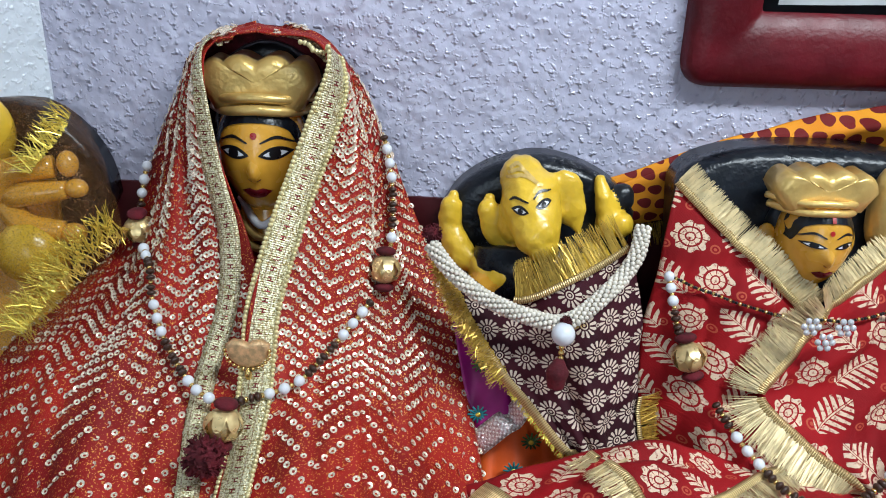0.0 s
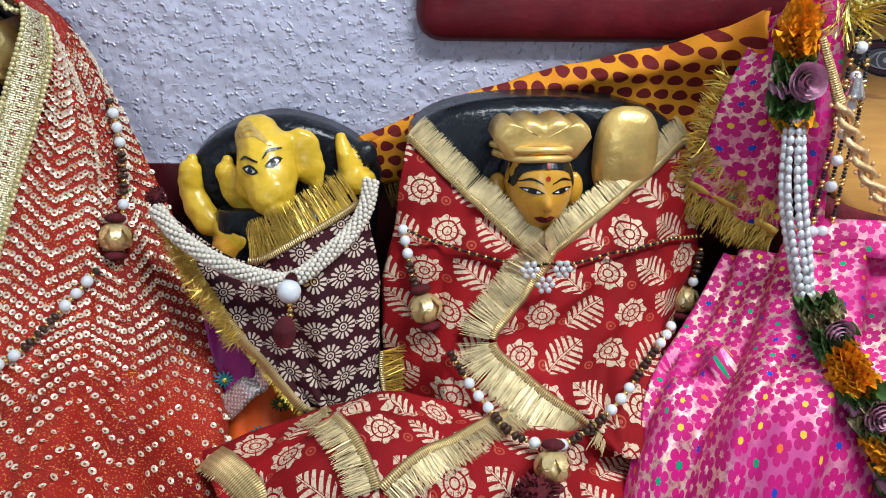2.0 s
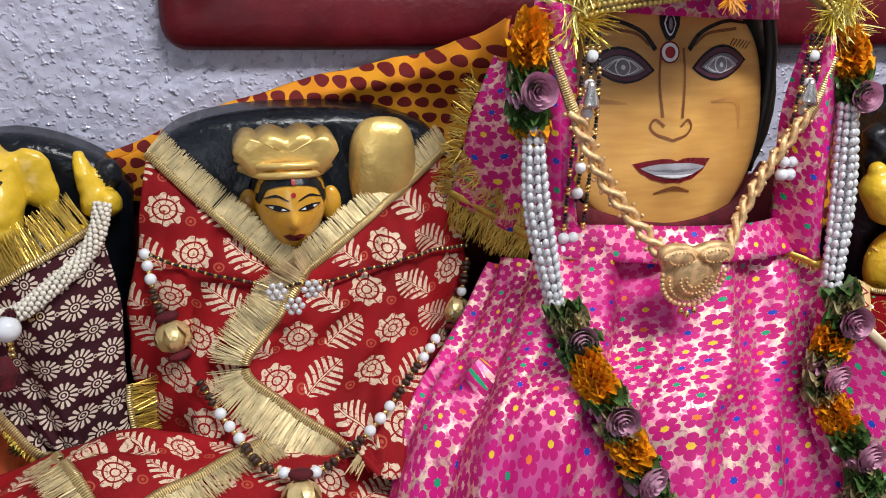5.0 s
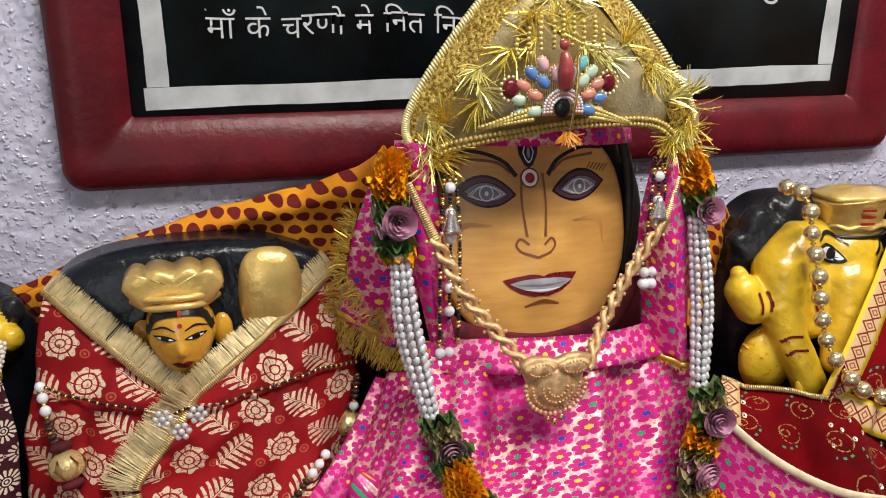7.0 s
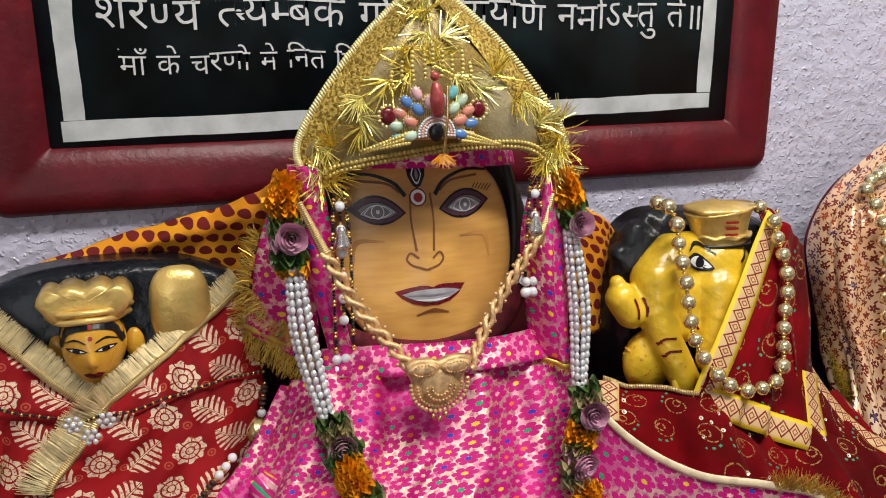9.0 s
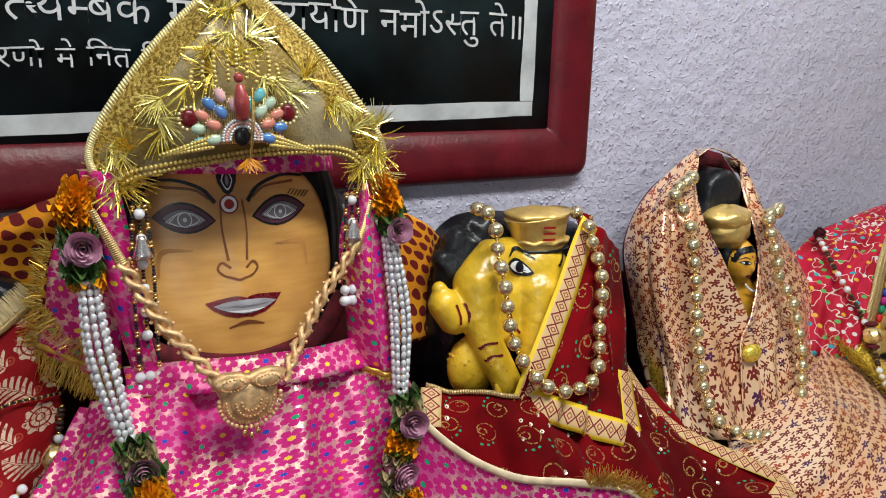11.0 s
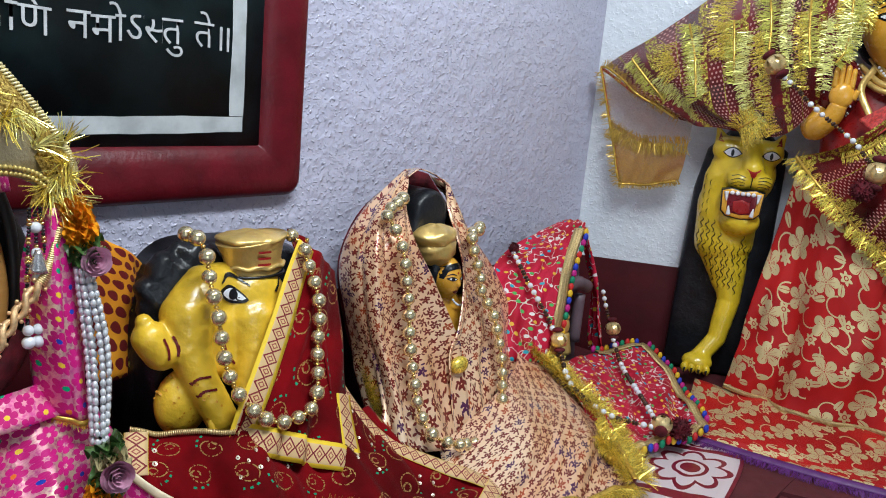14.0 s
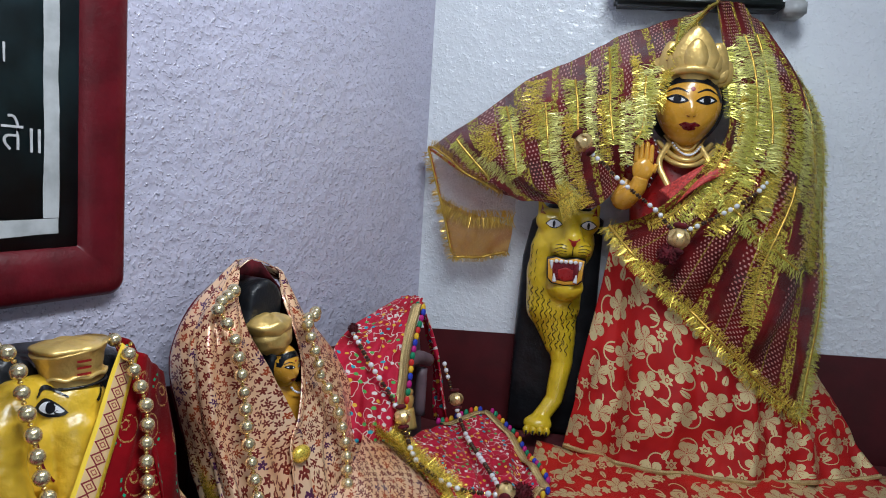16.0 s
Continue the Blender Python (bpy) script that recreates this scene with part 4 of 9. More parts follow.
def sequin_rows(loft, rows, step, size, zig, mat, owner, u0=0.0, u1=1.0, v0=0.0, v1=1.0, seed=3, drop=0.06):
    """Ring sequins in zigzag rows over a sheet."""
    rng = np.random.default_rng(seed)
    U, V = [], []
    for k in range(int((v1 - v0) * loft.H / rows) + 2):
        for s in np.arange(u0 * loft.W, u1 * loft.W, step):
            z = zig[0] * (2 * abs((s / zig[1]) % 1 - 0.5) * 2 - 1)
            v = v0 + (k * rows + z) / loft.H
            if v0 + 0.01 < v < v1 - 0.01 and rng.random() > drop:
                U.append(s / loft.W)
                V.append(v)
    U, V = np.array(U), np.array(V)
    p, n = loft.at(U, V, np.full(len(U), 0.0022))
    n = unit(n + rng.normal(0, 0.20, n.shape))
    a = unit(np.cross(n, np.array([0, 0, 1.0]) + rng.normal(0, 0.3, n.shape)))
    b = np.cross(n, a)
    m = 8
    an = np.linspace(0, 2 * np.pi, m, endpoint=False)
    ro = size * rng.uniform(0.85, 1.12, len(U))
    out = p[:, None] + ro[:, None, None] * (a[:, None] * np.cos(an)[None, :, None] + b[:, None] * np.sin(an)[None, :, None])
    inn = p[:, None] + 0.36 * ro[:, None, None] * (a[:, None] * np.cos(an)[None, :, None] + b[:, None] * np.sin(an)[None, :, None]) - n[:, None] * 0.0006
    v = np.concatenate([out, inn], 1).reshape(-1, 3)
    o = (np.arange(len(U)) * 2 * m)[:, None]
    j = np.arange(m)[None]
    f = np.stack([o + j, o + (j + 1) % m, o + m + (j + 1) % m, o + m + j], 2).reshape(-1, 4)
    return part("sequin_trim", MB().add(v, f), mat, owner, "rows of pale gold ring sequins", kind="stuff", smooth=False)


def edge(loft, pts, k=90, off=0.003):
    q = curve([(a, b, 0) for a, b in pts], k)
    return path_frame(loft, np.clip(q[:, 0], 0, 1), np.clip(q[:, 1], 0, 1), off)


def gota(owner, loft, pts, width, out, length, matb=None, matf=None, density=1100, seed=1, wild=0.12, off=0.004, k=90, droop=0.1):
    """A braid along a line of the sheet with a thread fringe on its left (out=1) or right (out=-1) hand."""
    p, n, t, s = edge(loft, pts, k, off)
    if width:
        part("braid", band(p, n, s, width), matb or M_GOTA, owner, "woven gold braid", thick=0.0008)
    if length:
        part("fringe", fringe(p + s * out * width * 0.4, n, s * out, length, density, seed=seed, wild=wild, droop=droop), matf or M_THREAD, owner, "gold thread fringe", kind="stuff")


# ---- modelling in the round ----
class Clay:
    """Balls and limbs pressed together into one smooth body: a distance field and its skin."""

    def __init__(self, prims, h=0.002, k=0.010, dents=0.0006, pad=0.008):
        lo, hi = np.full(3, 9.0), np.full(3, -9.0)
        for p in prims:
            if p[1] == "ball":
                r = max(p[3]) if len(p) > 4 else np.array(p[3])
                lo, hi = np.minimum(lo, np.array(p[2]) - r), np.maximum(hi, np.array(p[2]) + r)
            else:
                q, r = np.array(p[2], float), max(p[3])
                lo, hi = np.minimum(lo, q.min(0) - r), np.maximum(hi, q.max(0) + r)
        lo, hi = lo - pad, hi + pad
        n = np.ceil((hi - lo) / h).astype(int) + 1
        self.lo, self.h, self.n = lo, h, n
        X, Y, Z = np.meshgrid(*[lo[i] + h * np.arange(n[i]) for i in range(3)], indexing="ij")
        P = np.stack([X, Y, Z], -1)
        F = np.full(n, 9.0)
        near, kind = np.full(n, 9.0), np.zeros(n, int)
        for p in prims:
            if p[1] == "ball":
                q = P - np.array(p[2])
                if len(p) > 4:
                    q = q @ np.array(p[4])
                r = np.array(p[3], float)
                a = np.linalg.norm(q / r, axis=-1)
                b = np.maximum(np.linalg.norm(q / r ** 2, axis=-1), 1e-6)
                d = a * (a - 1) / b
            else:
                d = np.full(n, 9.0)
                q, rr = np.array(p[2], float), np.array(p[3], float)
                fl = np.array([1.0, p[4] if len(p) > 4 else 1.0, 1.0])
                for i in range(len(q) - 1):
                    ab = q[i + 1] - q[i]
                    t = np.clip(((P - q[i]) @ ab) / (ab @ ab), 0, 1)
                    e = (P - q[i] - t[..., None] * ab) / fl
                    d = np.minimum(d, np.linalg.norm(e, axis=-1) - (rr[i] + t * (rr[i + 1] - rr[i])))
            m = np.maximum(k - np.abs(F - d), 0) / k
            F = np.minimum(F, d) - m * m * k / 4
            w = d < near
            near, kind = np.where(w, d, near), np.where(w, p[0], kind)
        F = F + dents * (np.sin(X * 310 + 1.3 * np.sin(Z * 190)) * np.sin(Z * 270 + np.sin(X * 160)) + 0.8 * np.sin(X * 130 + Z * 90) * np.sin(Z * 120 - Y * 100))
        self.F, self.kind = F, kind

    def skin(self, mb):
        F, n = self.F, self.n
        s = F < 0
        c = n - 1
        tot, cnt = np.zeros((*c, 3)), np.zeros(c)
        corner = [(i, j, k) for i in (0, 1) for j in (0, 1) for k in (0, 1)]
        cut = lambda a, o: a[o[0]:o[0] + c[0], o[1]:o[1] + c[1], o[2]:o[2] + c[2]]
        for o in corner:
            for ax in range(3):
                if o[ax]:
                    continue
                o2 = tuple(1 if i == ax else o[i] for i in range(3))
                fa, fb = cut(F, o), cut(F, o2)
                x = (fa < 0) != (fb < 0)
                t = np.where(x, fa / np.where(x, fa - fb, 1), 0)
                for i in range(3):
                    tot[..., i] += x * (o[i] + (t if i == ax else 0))
                cnt += x
        live = cnt > 0
        idx = np.full(c, -1)
        idx[live] = np.arange(live.sum())
        V = (np.argwhere(live) + tot[live] / cnt[live][:, None]) * self.h + self.lo
        K = cut(self.kind, (0, 0, 0))[live]
        faces = []
        for ax in range(3):
            a1, a2 = (ax + 1) % 3, (ax + 2) % 3
            sl = [slice(None)] * 3
            s0, s1 = list(sl), list(sl)
            s0[ax], s1[ax] = slice(0, -1), slice(1, None)
            e0, e1 = s[tuple(s0)], s[tuple(s1)]
            for q in np.argwhere(e0 != e1):
                if q[a1] == 0 or q[a2] == 0 or q[a1] >= n[a1] - 1 or q[a2] >= n[a2] - 1:
                    continue
                b = [q.copy() for _ in range(4)]
                b[1][a1] -= 1
                b[2][a1] -= 1
                b[2][a2] -= 1
                b[3][a2] -= 1
                f = [int(idx[tuple(w)]) for w in b]
                faces.append(f if e0[tuple(q)] else f[::-1])
        o = mb.n
        mb.add(V, faces, 0, V[:, [0, 2]])
        m = [int(K[f[0]]) for f in faces]
        mb.mi[len(mb.mi) - len(faces):] = m
        return self.surf

    def surf(self, x, z, off=0.0):
        i = min(max(int(round((x - self.lo[0]) / self.h)), 0), self.n[0] - 1)
        a = min(max((z - self.lo[2]) / self.h, 0), self.n[2] - 1.001)
        k = int(a)
        col = self.F[i, :, k] * (1 - a + k) + self.F[i, :, k + 1] * (a - k)
        hit = np.nonzero(col < 0)[0]
        if not len(hit) or hit[0] == 0:
            j = float(np.argmin(col))
        else:
            j = hit[0] - col[hit[0]] / (col[hit[0]] - col[hit[0] - 1])
        return (x, self.lo[1] + j * self.h - off, z)


# ---- idols ----
IDOL = [M_SKIN, M_GOLDP, M_BLACK, M_WHITE, M_INK, M_LIP, M_RED, M_YEL, M_GREY, M_LION]


def head_surface(c, a, b, h, taper=0.24, nose=0.22):
    def surf(x, z, off=0.0):
        dx, dz = x - c[0], z - c[2]
        k = 1 - taper * max(0.0, -dz / h) ** 1.3
        q = max(0.0, 1 - (dx / (a * k)) ** 2 - (dz / h) ** 2)
        y = -b * math.sqrt(q)
        y -= nose * b * math.exp(-(dx / (0.13 * a)) ** 2) * math.exp(-((dz + 0.16 * h) / (0.17 * h)) ** 2)
        y -= 0.06 * b * math.exp(-(dx / (0.3 * a)) ** 2) * math.exp(-((dz + 0.50 * h) / (0.10 * h)) ** 2)
        return (x, c[1] + y - off, z)
    return surf


def idol_head(mb, c, a, b, h, skin=0, taper=0.24, nose=0.22):
    def warp(v):
        v = v.copy()
        k = 1 - taper * np.maximum(0.0, -v[:, 2] / h) ** 1.3
        v[:, 0] *= k
        fr = v[:, 1] < 0
        v[fr, 1] -= nose * b * np.exp(-(v[fr, 0] / (0.13 * a)) ** 2) * np.exp(-((v[fr, 2] + 0.16 * h) / (0.17 * h)) ** 2)
        v[fr, 1] -= 0.06 * b * np.exp(-(v[fr, 0] / (0.3 * a)) ** 2) * np.exp(-((v[fr, 2] + 0.50 * h) / (0.10 * h)) ** 2)
        return v
    mb.ball(c, (a, b, h), skin, 64, 44, None, warp)
    return head_surface(c, a, b, h, taper, nose)


def almond(cx, cz, w, up, lo, tilt=0.0, k=10):
    o = []
    for t in np.linspace(-1, 1, k):
        o.append((cx + w * t, cz + up * (1 - t * t) + tilt * t))
    for t in np.linspace(1, -1, k)[1:-1]:
        o.append((cx + w * t, cz - lo * (1 - t * t) + tilt * t))
    return o


def disc(cx, cz, rx, rz, k=14):
    return [(cx + rx * math.cos(a), cz + rz * math.sin(a)) for a in np.linspace(0, 2 * math.pi, k, endpoint=False)]


def paint_face(mb, s, c, a, h, hair=True, eye=1.0):
    """Painted eyes, brows, forehead mark, lips and hair line on a modelled head."""
    for sd in (-1, 1):
        ex, ez = c[0] + sd * 0.43 * a, c[2] + 0.10 * h
        mb.decal(almond(ex, ez, 0.34 * a, 0.15 * a * eye, 0.12 * a * eye, 0.03 * a * sd), s, 4, 0.0006)
        mb.decal(almond(ex, ez, 0.24 * a, 0.080 * a * eye, 0.060 * a * eye, 0.02 * a * sd), s, 3, 0.0011)
        mb.decal(disc(ex, ez + 0.01 * a, 0.115 * a, 0.115 * a * min(1.0, eye)), s, 4, 0.0016)
        mb.stroke([(ex - sd * 0.30 * a, ez + 0.22 * a), (ex + sd * 0.02 * a, ez + 0.33 * a), (ex + sd * 0.38 * a, ez + 0.18 * a)], [0.03 * a, 0.07 * a, 0.02 * a], s, 4)
        mb.stroke([(c[0] + sd * 0.05 * a, c[2] - 0.30 * h), (c[0] + sd * 0.13 * a, c[2] - 0.27 * h)], 0.02 * a, s, 5)
    mb.decal(disc(c[0], c[2] + 0.36 * h, 0.07 * a, 0.07 * a), s, 6)
    lz = c[2] - 0.50 * h
    mb.decal([(c[0] - 0.32 * a, lz + 0.03 * a), (c[0] - 0.14 * a, lz + 0.11 * a), (c[0], lz + 0.07 * a), (c[0] + 0.14 * a, lz + 0.11 * a), (c[0] + 0.32 * a, lz + 0.03 * a),
              (c[0] + 0.15 * a, lz - 0.12 * a), (c[0], lz - 0.15 * a), (c[0] - 0.15 * a, lz - 0.12 * a)], s, 5, 0.0009)
    if hair:
        mb.stroke([(c[0] - 0.93 * a, c[2] + 0.10 * h), (c[0] - 0.70 * a, c[2] + 0.52 * h), (c[0], c[2] + 0.66 * h), (c[0] + 0.70 * a, c[2] + 0.52 * h), (c[0] + 0.93 * a, c[2] + 0.10 * h)],
                  [0.10 * a, 0.3 * a, 0.34 * a, 0.3 * a, 0.10 * a], s, 2, 0.0014, 40)


def scalloped_crown(mb, c, w, h, d, mat=1, lobes=4):
    """A crown: a thick plate with a scalloped upper rim over two rounded bands."""
    out = [(c[0] + w * q, c[2]) for q in np.linspace(-0.74, 0.74, 32)]
    for a in np.linspace(1, -1, 45):
        z = 0.50 + 0.36 * math.sqrt(max(0.0, 1 - abs(a) ** 3.2)) + 0.13 * abs(math.sin(lobes * math.pi * (a + 1) / 2)) ** 0.8
        out.append((c[0] + w * math.copysign(abs(a) ** 0.85, a), c[2] + h * z))
    mb.slab(out, c[1] - d * 0.62, c[1] + d * 0.5, mat, min(w, h) * 0.20)
    for q, r, z in ((0.86, 0.10, 0.02), (0.93, 0.085, 0.24)):
        mb.tube([(c[0] - w * q, c[1] + d * 0.3, c[2] + h * (z - 0.05)), (c[0] - w * 0.6 * q, c[1] - d * 0.55, c[2] + h * z), (c[0], c[1] - d * 0.85, c[2] + h * (z + 0.06)), (c[0] + w * 0.6 * q, c[1] - d * 0.55, c[2] + h * z), (c[0] + w * q, c[1] + d * 0.3, c[2] + h * (z - 0.05))], h * r, mat, 40, 10)


def idol(name, label, mb, category="statue", at=None, mats=None):
    ob = part(name, mb, mats or IDOL, None)
    if at is not None:
        ob.matrix_world = at
    return tagged(ob, label, category)


# ======== idol in the red sequinned veil ========
mb = MB()
hc = (-0.187, 0.830, 0.370)
sf = idol_head(mb, hc, 0.0490, 0.052, 0.069)
paint_face(mb, sf, hc, 0.0490, 0.069)
scalloped_crown(mb, (-0.186, 0.822, 0.415), 0.060, 0.056, 0.040)
mb.ball((-0.188, 0.846, 0.385), (0.054, 0.03, 0.074), 2, 24, 16)
mb.slab([(-0.27, 0.0), (-0.10, 0.0)] + arc(-0.185, 0.36, 0.080, 0.118, 0, 180, 16), 0.850, 0.88, 8, 0.01)
mb.tube([(-0.188, 0.842, 0.335), (-0.188, 0.832, 0.27)], [0.026, 0.034], 0, 8, 14)
mb.tube([(-0.188, 0.835, 0.285), (-0.187, 0.82, 0.2), (-0.187, 0.80, 0.0)], [0.05, 0.09, 0.12], 6, 14, 18, 0.45)
for k, (w, z) in enumerate(((0.028, 0.304), (0.036, 0.290), (0.044, 0.276))):
    mb.tube([(-0.187 - w, 0.825, z + 0.012), (-0.187, 0.797, z - 0.010), (-0.187 + w, 0.825, z + 0.012)], 0.0045, (3, 1, 1)[k], 16, 8)
idol("goddess_statue", "painted statue with ochre face and gold scalloped crown", mb)

veil = thing("sequinned_veil", "red net veil with zigzag rows of pale gold sequins", "veil", at=pose(0, 0, 0))
FOLD1 = [(0.006, 2.2, 0.4, 0.1, 0.8), (0.005, 4.1, 0.9, 0.6, 0.9), (0.002, 1.0, 3.0, 0.3, 0.5)]
S1L = Loft([[(-0.1949, 0.8620, 0.4940), (-0.2452, 0.8640, 0.4807), (-0.2824, 0.8620, 0.4189), (-0.3135, 0.8550, 0.3444), (-0.3485, 0.8300, 0.2560), (-0.4054, 0.7800, 0.1984), (-0.4539, 0.7300, 0.1592), (-0.4479, 0.6000, 0.0580)],
            [(-0.1866, 0.8250, 0.4974), (-0.2411, 0.8180, 0.4747), (-0.2622, 0.8030, 0.4170), (-0.2699, 0.7870, 0.3564), (-0.2758, 0.7650, 0.2844), (-0.2901, 0.7250, 0.2134), (-0.3075, 0.6550, 0.1579), (-0.2750, 0.4900, 0.0920)],
            [(-0.1803, 0.7950, 0.4927), (-0.2226, 0.7900, 0.4846), (-0.2294, 0.7750, 0.4569), (-0.2164, 0.7680, 0.3753), (-0.1885, 0.7550, 0.2911), (-0.1715, 0.7350, 0.2314), (-0.1736, 0.6900, 0.1657), (-0.1811, 0.5200, 0.0647)]], FOLD1)
S1R = Loft([[(-0.1802, 0.7950, 0.4937), (-0.1236, 0.7900, 0.4876), (-0.1110, 0.7730, 0.4608), (-0.1287, 0.7600, 0.4029), (-0.1600, 0.7350, 0.3238), (-0.1824, 0.7000, 0.2422), (-0.1844, 0.6500, 0.1652), (-0.1927, 0.5000, 0.0846)],
            [(-0.1866, 0.8250, 0.4974), (-0.1185, 0.8180, 0.4795), (-0.0911, 0.8030, 0.4279), (-0.0798, 0.7870, 0.3682), (-0.0784, 0.7650, 0.2905), (-0.0747, 0.7200, 0.2100), (-0.0651, 0.6450, 0.1597), (-0.0422, 0.4700, 0.1203)],
            [(-0.1949, 0.8620, 0.4940), (-0.1326, 0.8640, 0.4841), (-0.0867, 0.8620, 0.4308), (-0.0581, 0.8550, 0.3619), (-0.0258, 0.8350, 0.2844), (0.0147, 0.7850, 0.1919), (0.0447, 0.7250, 0.1018), (0.0670, 0.5700, 0.0223)]], FOLD1)
sheet_part("drape", S1L, 60, 110, M_SEQ, veil)
sheet_part("drape", S1R, 60, 110, M_SEQ, veil)
sequin_rows(S1L, 0.0132, 0.0044, 0.0034, (0.0110, 0.056), M_SEQUIN, veil, 0.0, 0.93, 0.05, 1.0, 5)
sequin_rows(S1R, 0.0132, 0.0044, 0.0034, (0.0110, 0.056), M_SEQUIN, veil, 0.10, 1.0, 0.03, 1.0, 6)
p, n, t, s = edge(S1R, [(0.05, 0.11), (0.055, 0.25), (0.06, 0.5), (0.05, 1.0)], 140, 0.005)
part("braid", band(p, n, s, 0.033, 0.0), M_GOTA_SILVER, veil, "broad silver and gold braid", thick=0.001)
for sh in (-0.0155, 0.0155):
    q, tt = even((p + s * sh + n * 0.001)[::6], 0.0046)
    m2 = MB()
    for i in range(len(q)):
        m2.ball(q[i], (0.0026, 0.0022, 0.0026), 0, 7, 5)
    part("picot_edge", m2, M_LOOP, veil, "beaded gold picot edge", kind="stuff")
p, n, t, s = edge(S1L, [(0.97, 0.11), (0.955, 0.3), (0.90, 0.5), (0.84, 0.68), (0.80, 0.85), (0.82, 0.99)], 120, 0.004)
part("braid", band(p, n, s, 0.021), M_GOTA_SILVER, veil, "broad silver and gold braid", thick=0.001)
p, n, t, s = edge(S1L, [(0.05, 0.985), (0.5, 0.99), (0.95, 0.985)], 90, 0.004)
part("braid", band(p, n, s, 0.026), M_GOTA_SILVER, veil, "broad silver and gold braid", thick=0.001)

part("lining", MB().ball((-0.188, 0.872, 0.43), (0.094, 0.010, 0.062), 0, 28, 18), M_MAROON, veil, "dark red inside of the hood")
mala = thing("bead_mala", "long mala of white and dark wood beads with gold lotus beads", "necklace", "bead malas")
P1 = [(-0.3173, 0.8420, 0.3481), (-0.3233, 0.8288, 0.3136), (-0.3203, 0.8124, 0.2837), (-0.2916, 0.7447, 0.2674), (-0.2855, 0.7275, 0.2378), (-0.2689, 0.7017, 0.2074), (-0.2472, 0.6792, 0.1860), (-0.2234, 0.6545, 0.1768),
      (-0.1993, 0.6488, 0.1705), (-0.1735, 0.6435, 0.1780), (-0.1497, 0.6573, 0.1792), (-0.1284, 0.6613, 0.1881), (-0.1094, 0.6815, 0.2017), (-0.0893, 0.7000, 0.2203), (-0.0691, 0.7233, 0.2392),
      (-0.0586, 0.7485, 0.2464), (-0.0531, 0.7695, 0.2641), (-0.0489, 0.7843, 0.2901), (-0.0489, 0.8005, 0.3283), (-0.0528, 0.8115, 0.3619), (-0.0609, 0.8250, 0.3908)]
string_beads(mala, P1, MIX, 1.0, [(0.075, 0.150), (0.735, 0.805)], 1, (S1L, S1R))
lotus_bead(mala, (P1[2][0], P1[2][1] - 0.008, P1[2][2]), (0.02, -0.2, 1), 0.0150)
lotus_bead(mala, (P1[16][0] - 0.001, P1[16][1] - 0.010, P1[16][2]), (0.05, 0.3, 1), 0.0150)
lotus_bead(mala, (-0.1906, 0.6146, 0.1690), (0.15, 0.25, 1), 0.0160)
pompom(mala, (-0.2000, 0.5840, 0.1567), 0.0195, 1)
locket = thing("shell_pendant", "small gold filigree half-moon pendant on the veil", "pendant")
hcx, hcy, hcz = (-0.1786, 0.6680, 0.2116)
o = [(hcx + x, hcz + z) for x, z in ((-0.021, 0.008), (-0.014, 0.013), (-0.005, 0.012), (0.0, 0.009), (0.005, 0.012), (0.014, 0.013), (0.021, 0.008))] + [(hcx + 0.020 * math.cos(a), hcz + 0.004 + 0.019 * math.sin(a)) for a in np.linspace(-0.1, -math.pi + 0.1, 14)]
part("shell", MB().slab(o[::-1], hcy, hcy + 0.008, 0, 0.003), M_GOLDJ, locket)
m2 = MB()
for a in np.linspace(0.0, -math.pi, 15):
    m2.ball((hcx + 0.0215 * math.cos(a), hcy + 0.001, hcz + 0.004 + 0.0205 * math.sin(a)), (0.0019,) * 3, 0, 8, 6)
part("bead_rim", m2, M_BEADG, locket, "rim of gold beads", kind="stuff")
part("drop", MB().ball((hcx, hcy, hcz - 0.022), (0.0035, 0.0035, 0.006)), M_BEADG, locket)

# ======== dark idol at the end of the row, under a gold-fringed veil ========
mb = MB()
mb.slab([(-0.52, 0.0)] + arc(-0.468, 0.30, 0.104, 0.112, 0, 150, 16)[::1] + [(-0.57, 0.0)], 0.835, 0.88, 2, 0.01)
IDX = 0
mb.tube([(-0.46, 0.80, 0.30), (-0.445, 0.79, 0.345), (-0.40, 0.80, 0.352)], [0.017, 0.015, 0.012], IDX, 16, 10)
mb.tube([(-0.45, 0.80, 0.315), (-0.43, 0.785, 0.325), (-0.385, 0.79, 0.330)], [0.015, 0.013, 0.010], IDX, 16, 10)
mb.tube([(-0.45, 0.795, 0.31), (-0.43, 0.78, 0.295), (-0.39, 0.78, 0.288)], [0.016, 0.013, 0.011], IDX, 16, 10)
mb.ball((-0.385, 0.80, 0.355), (0.011, 0.011, 0.014), IDX)
mb.ball((-0.375, 0.79, 0.332), (0.012, 0.011, 0.010), IDX)
mb.ball((-0.380, 0.78, 0.286), (0.014, 0.011, 0.011), IDX)
mb.ball((-0.462, 0.81, 0.385), (0.022, 0.02, 0.035), 7)
mb.tube([(-0.46, 0.82, 0.33), (-0.46, 0.80, 0.2), (-0.46, 0.78, 0.0)], [0.05, 0.06, 0.07], IDX, 12, 14, 0.6)
mb.ball((-0.425, 0.775, 0.265), (0.035, 0.03, 0.035), 7)
idol("seated_deity_statue", "painted seated statue with several arms on a dark slab", mb)
cloth0 = thing("fringed_veil", "sheer brown veil with bright gold tinsel edging", "veil")
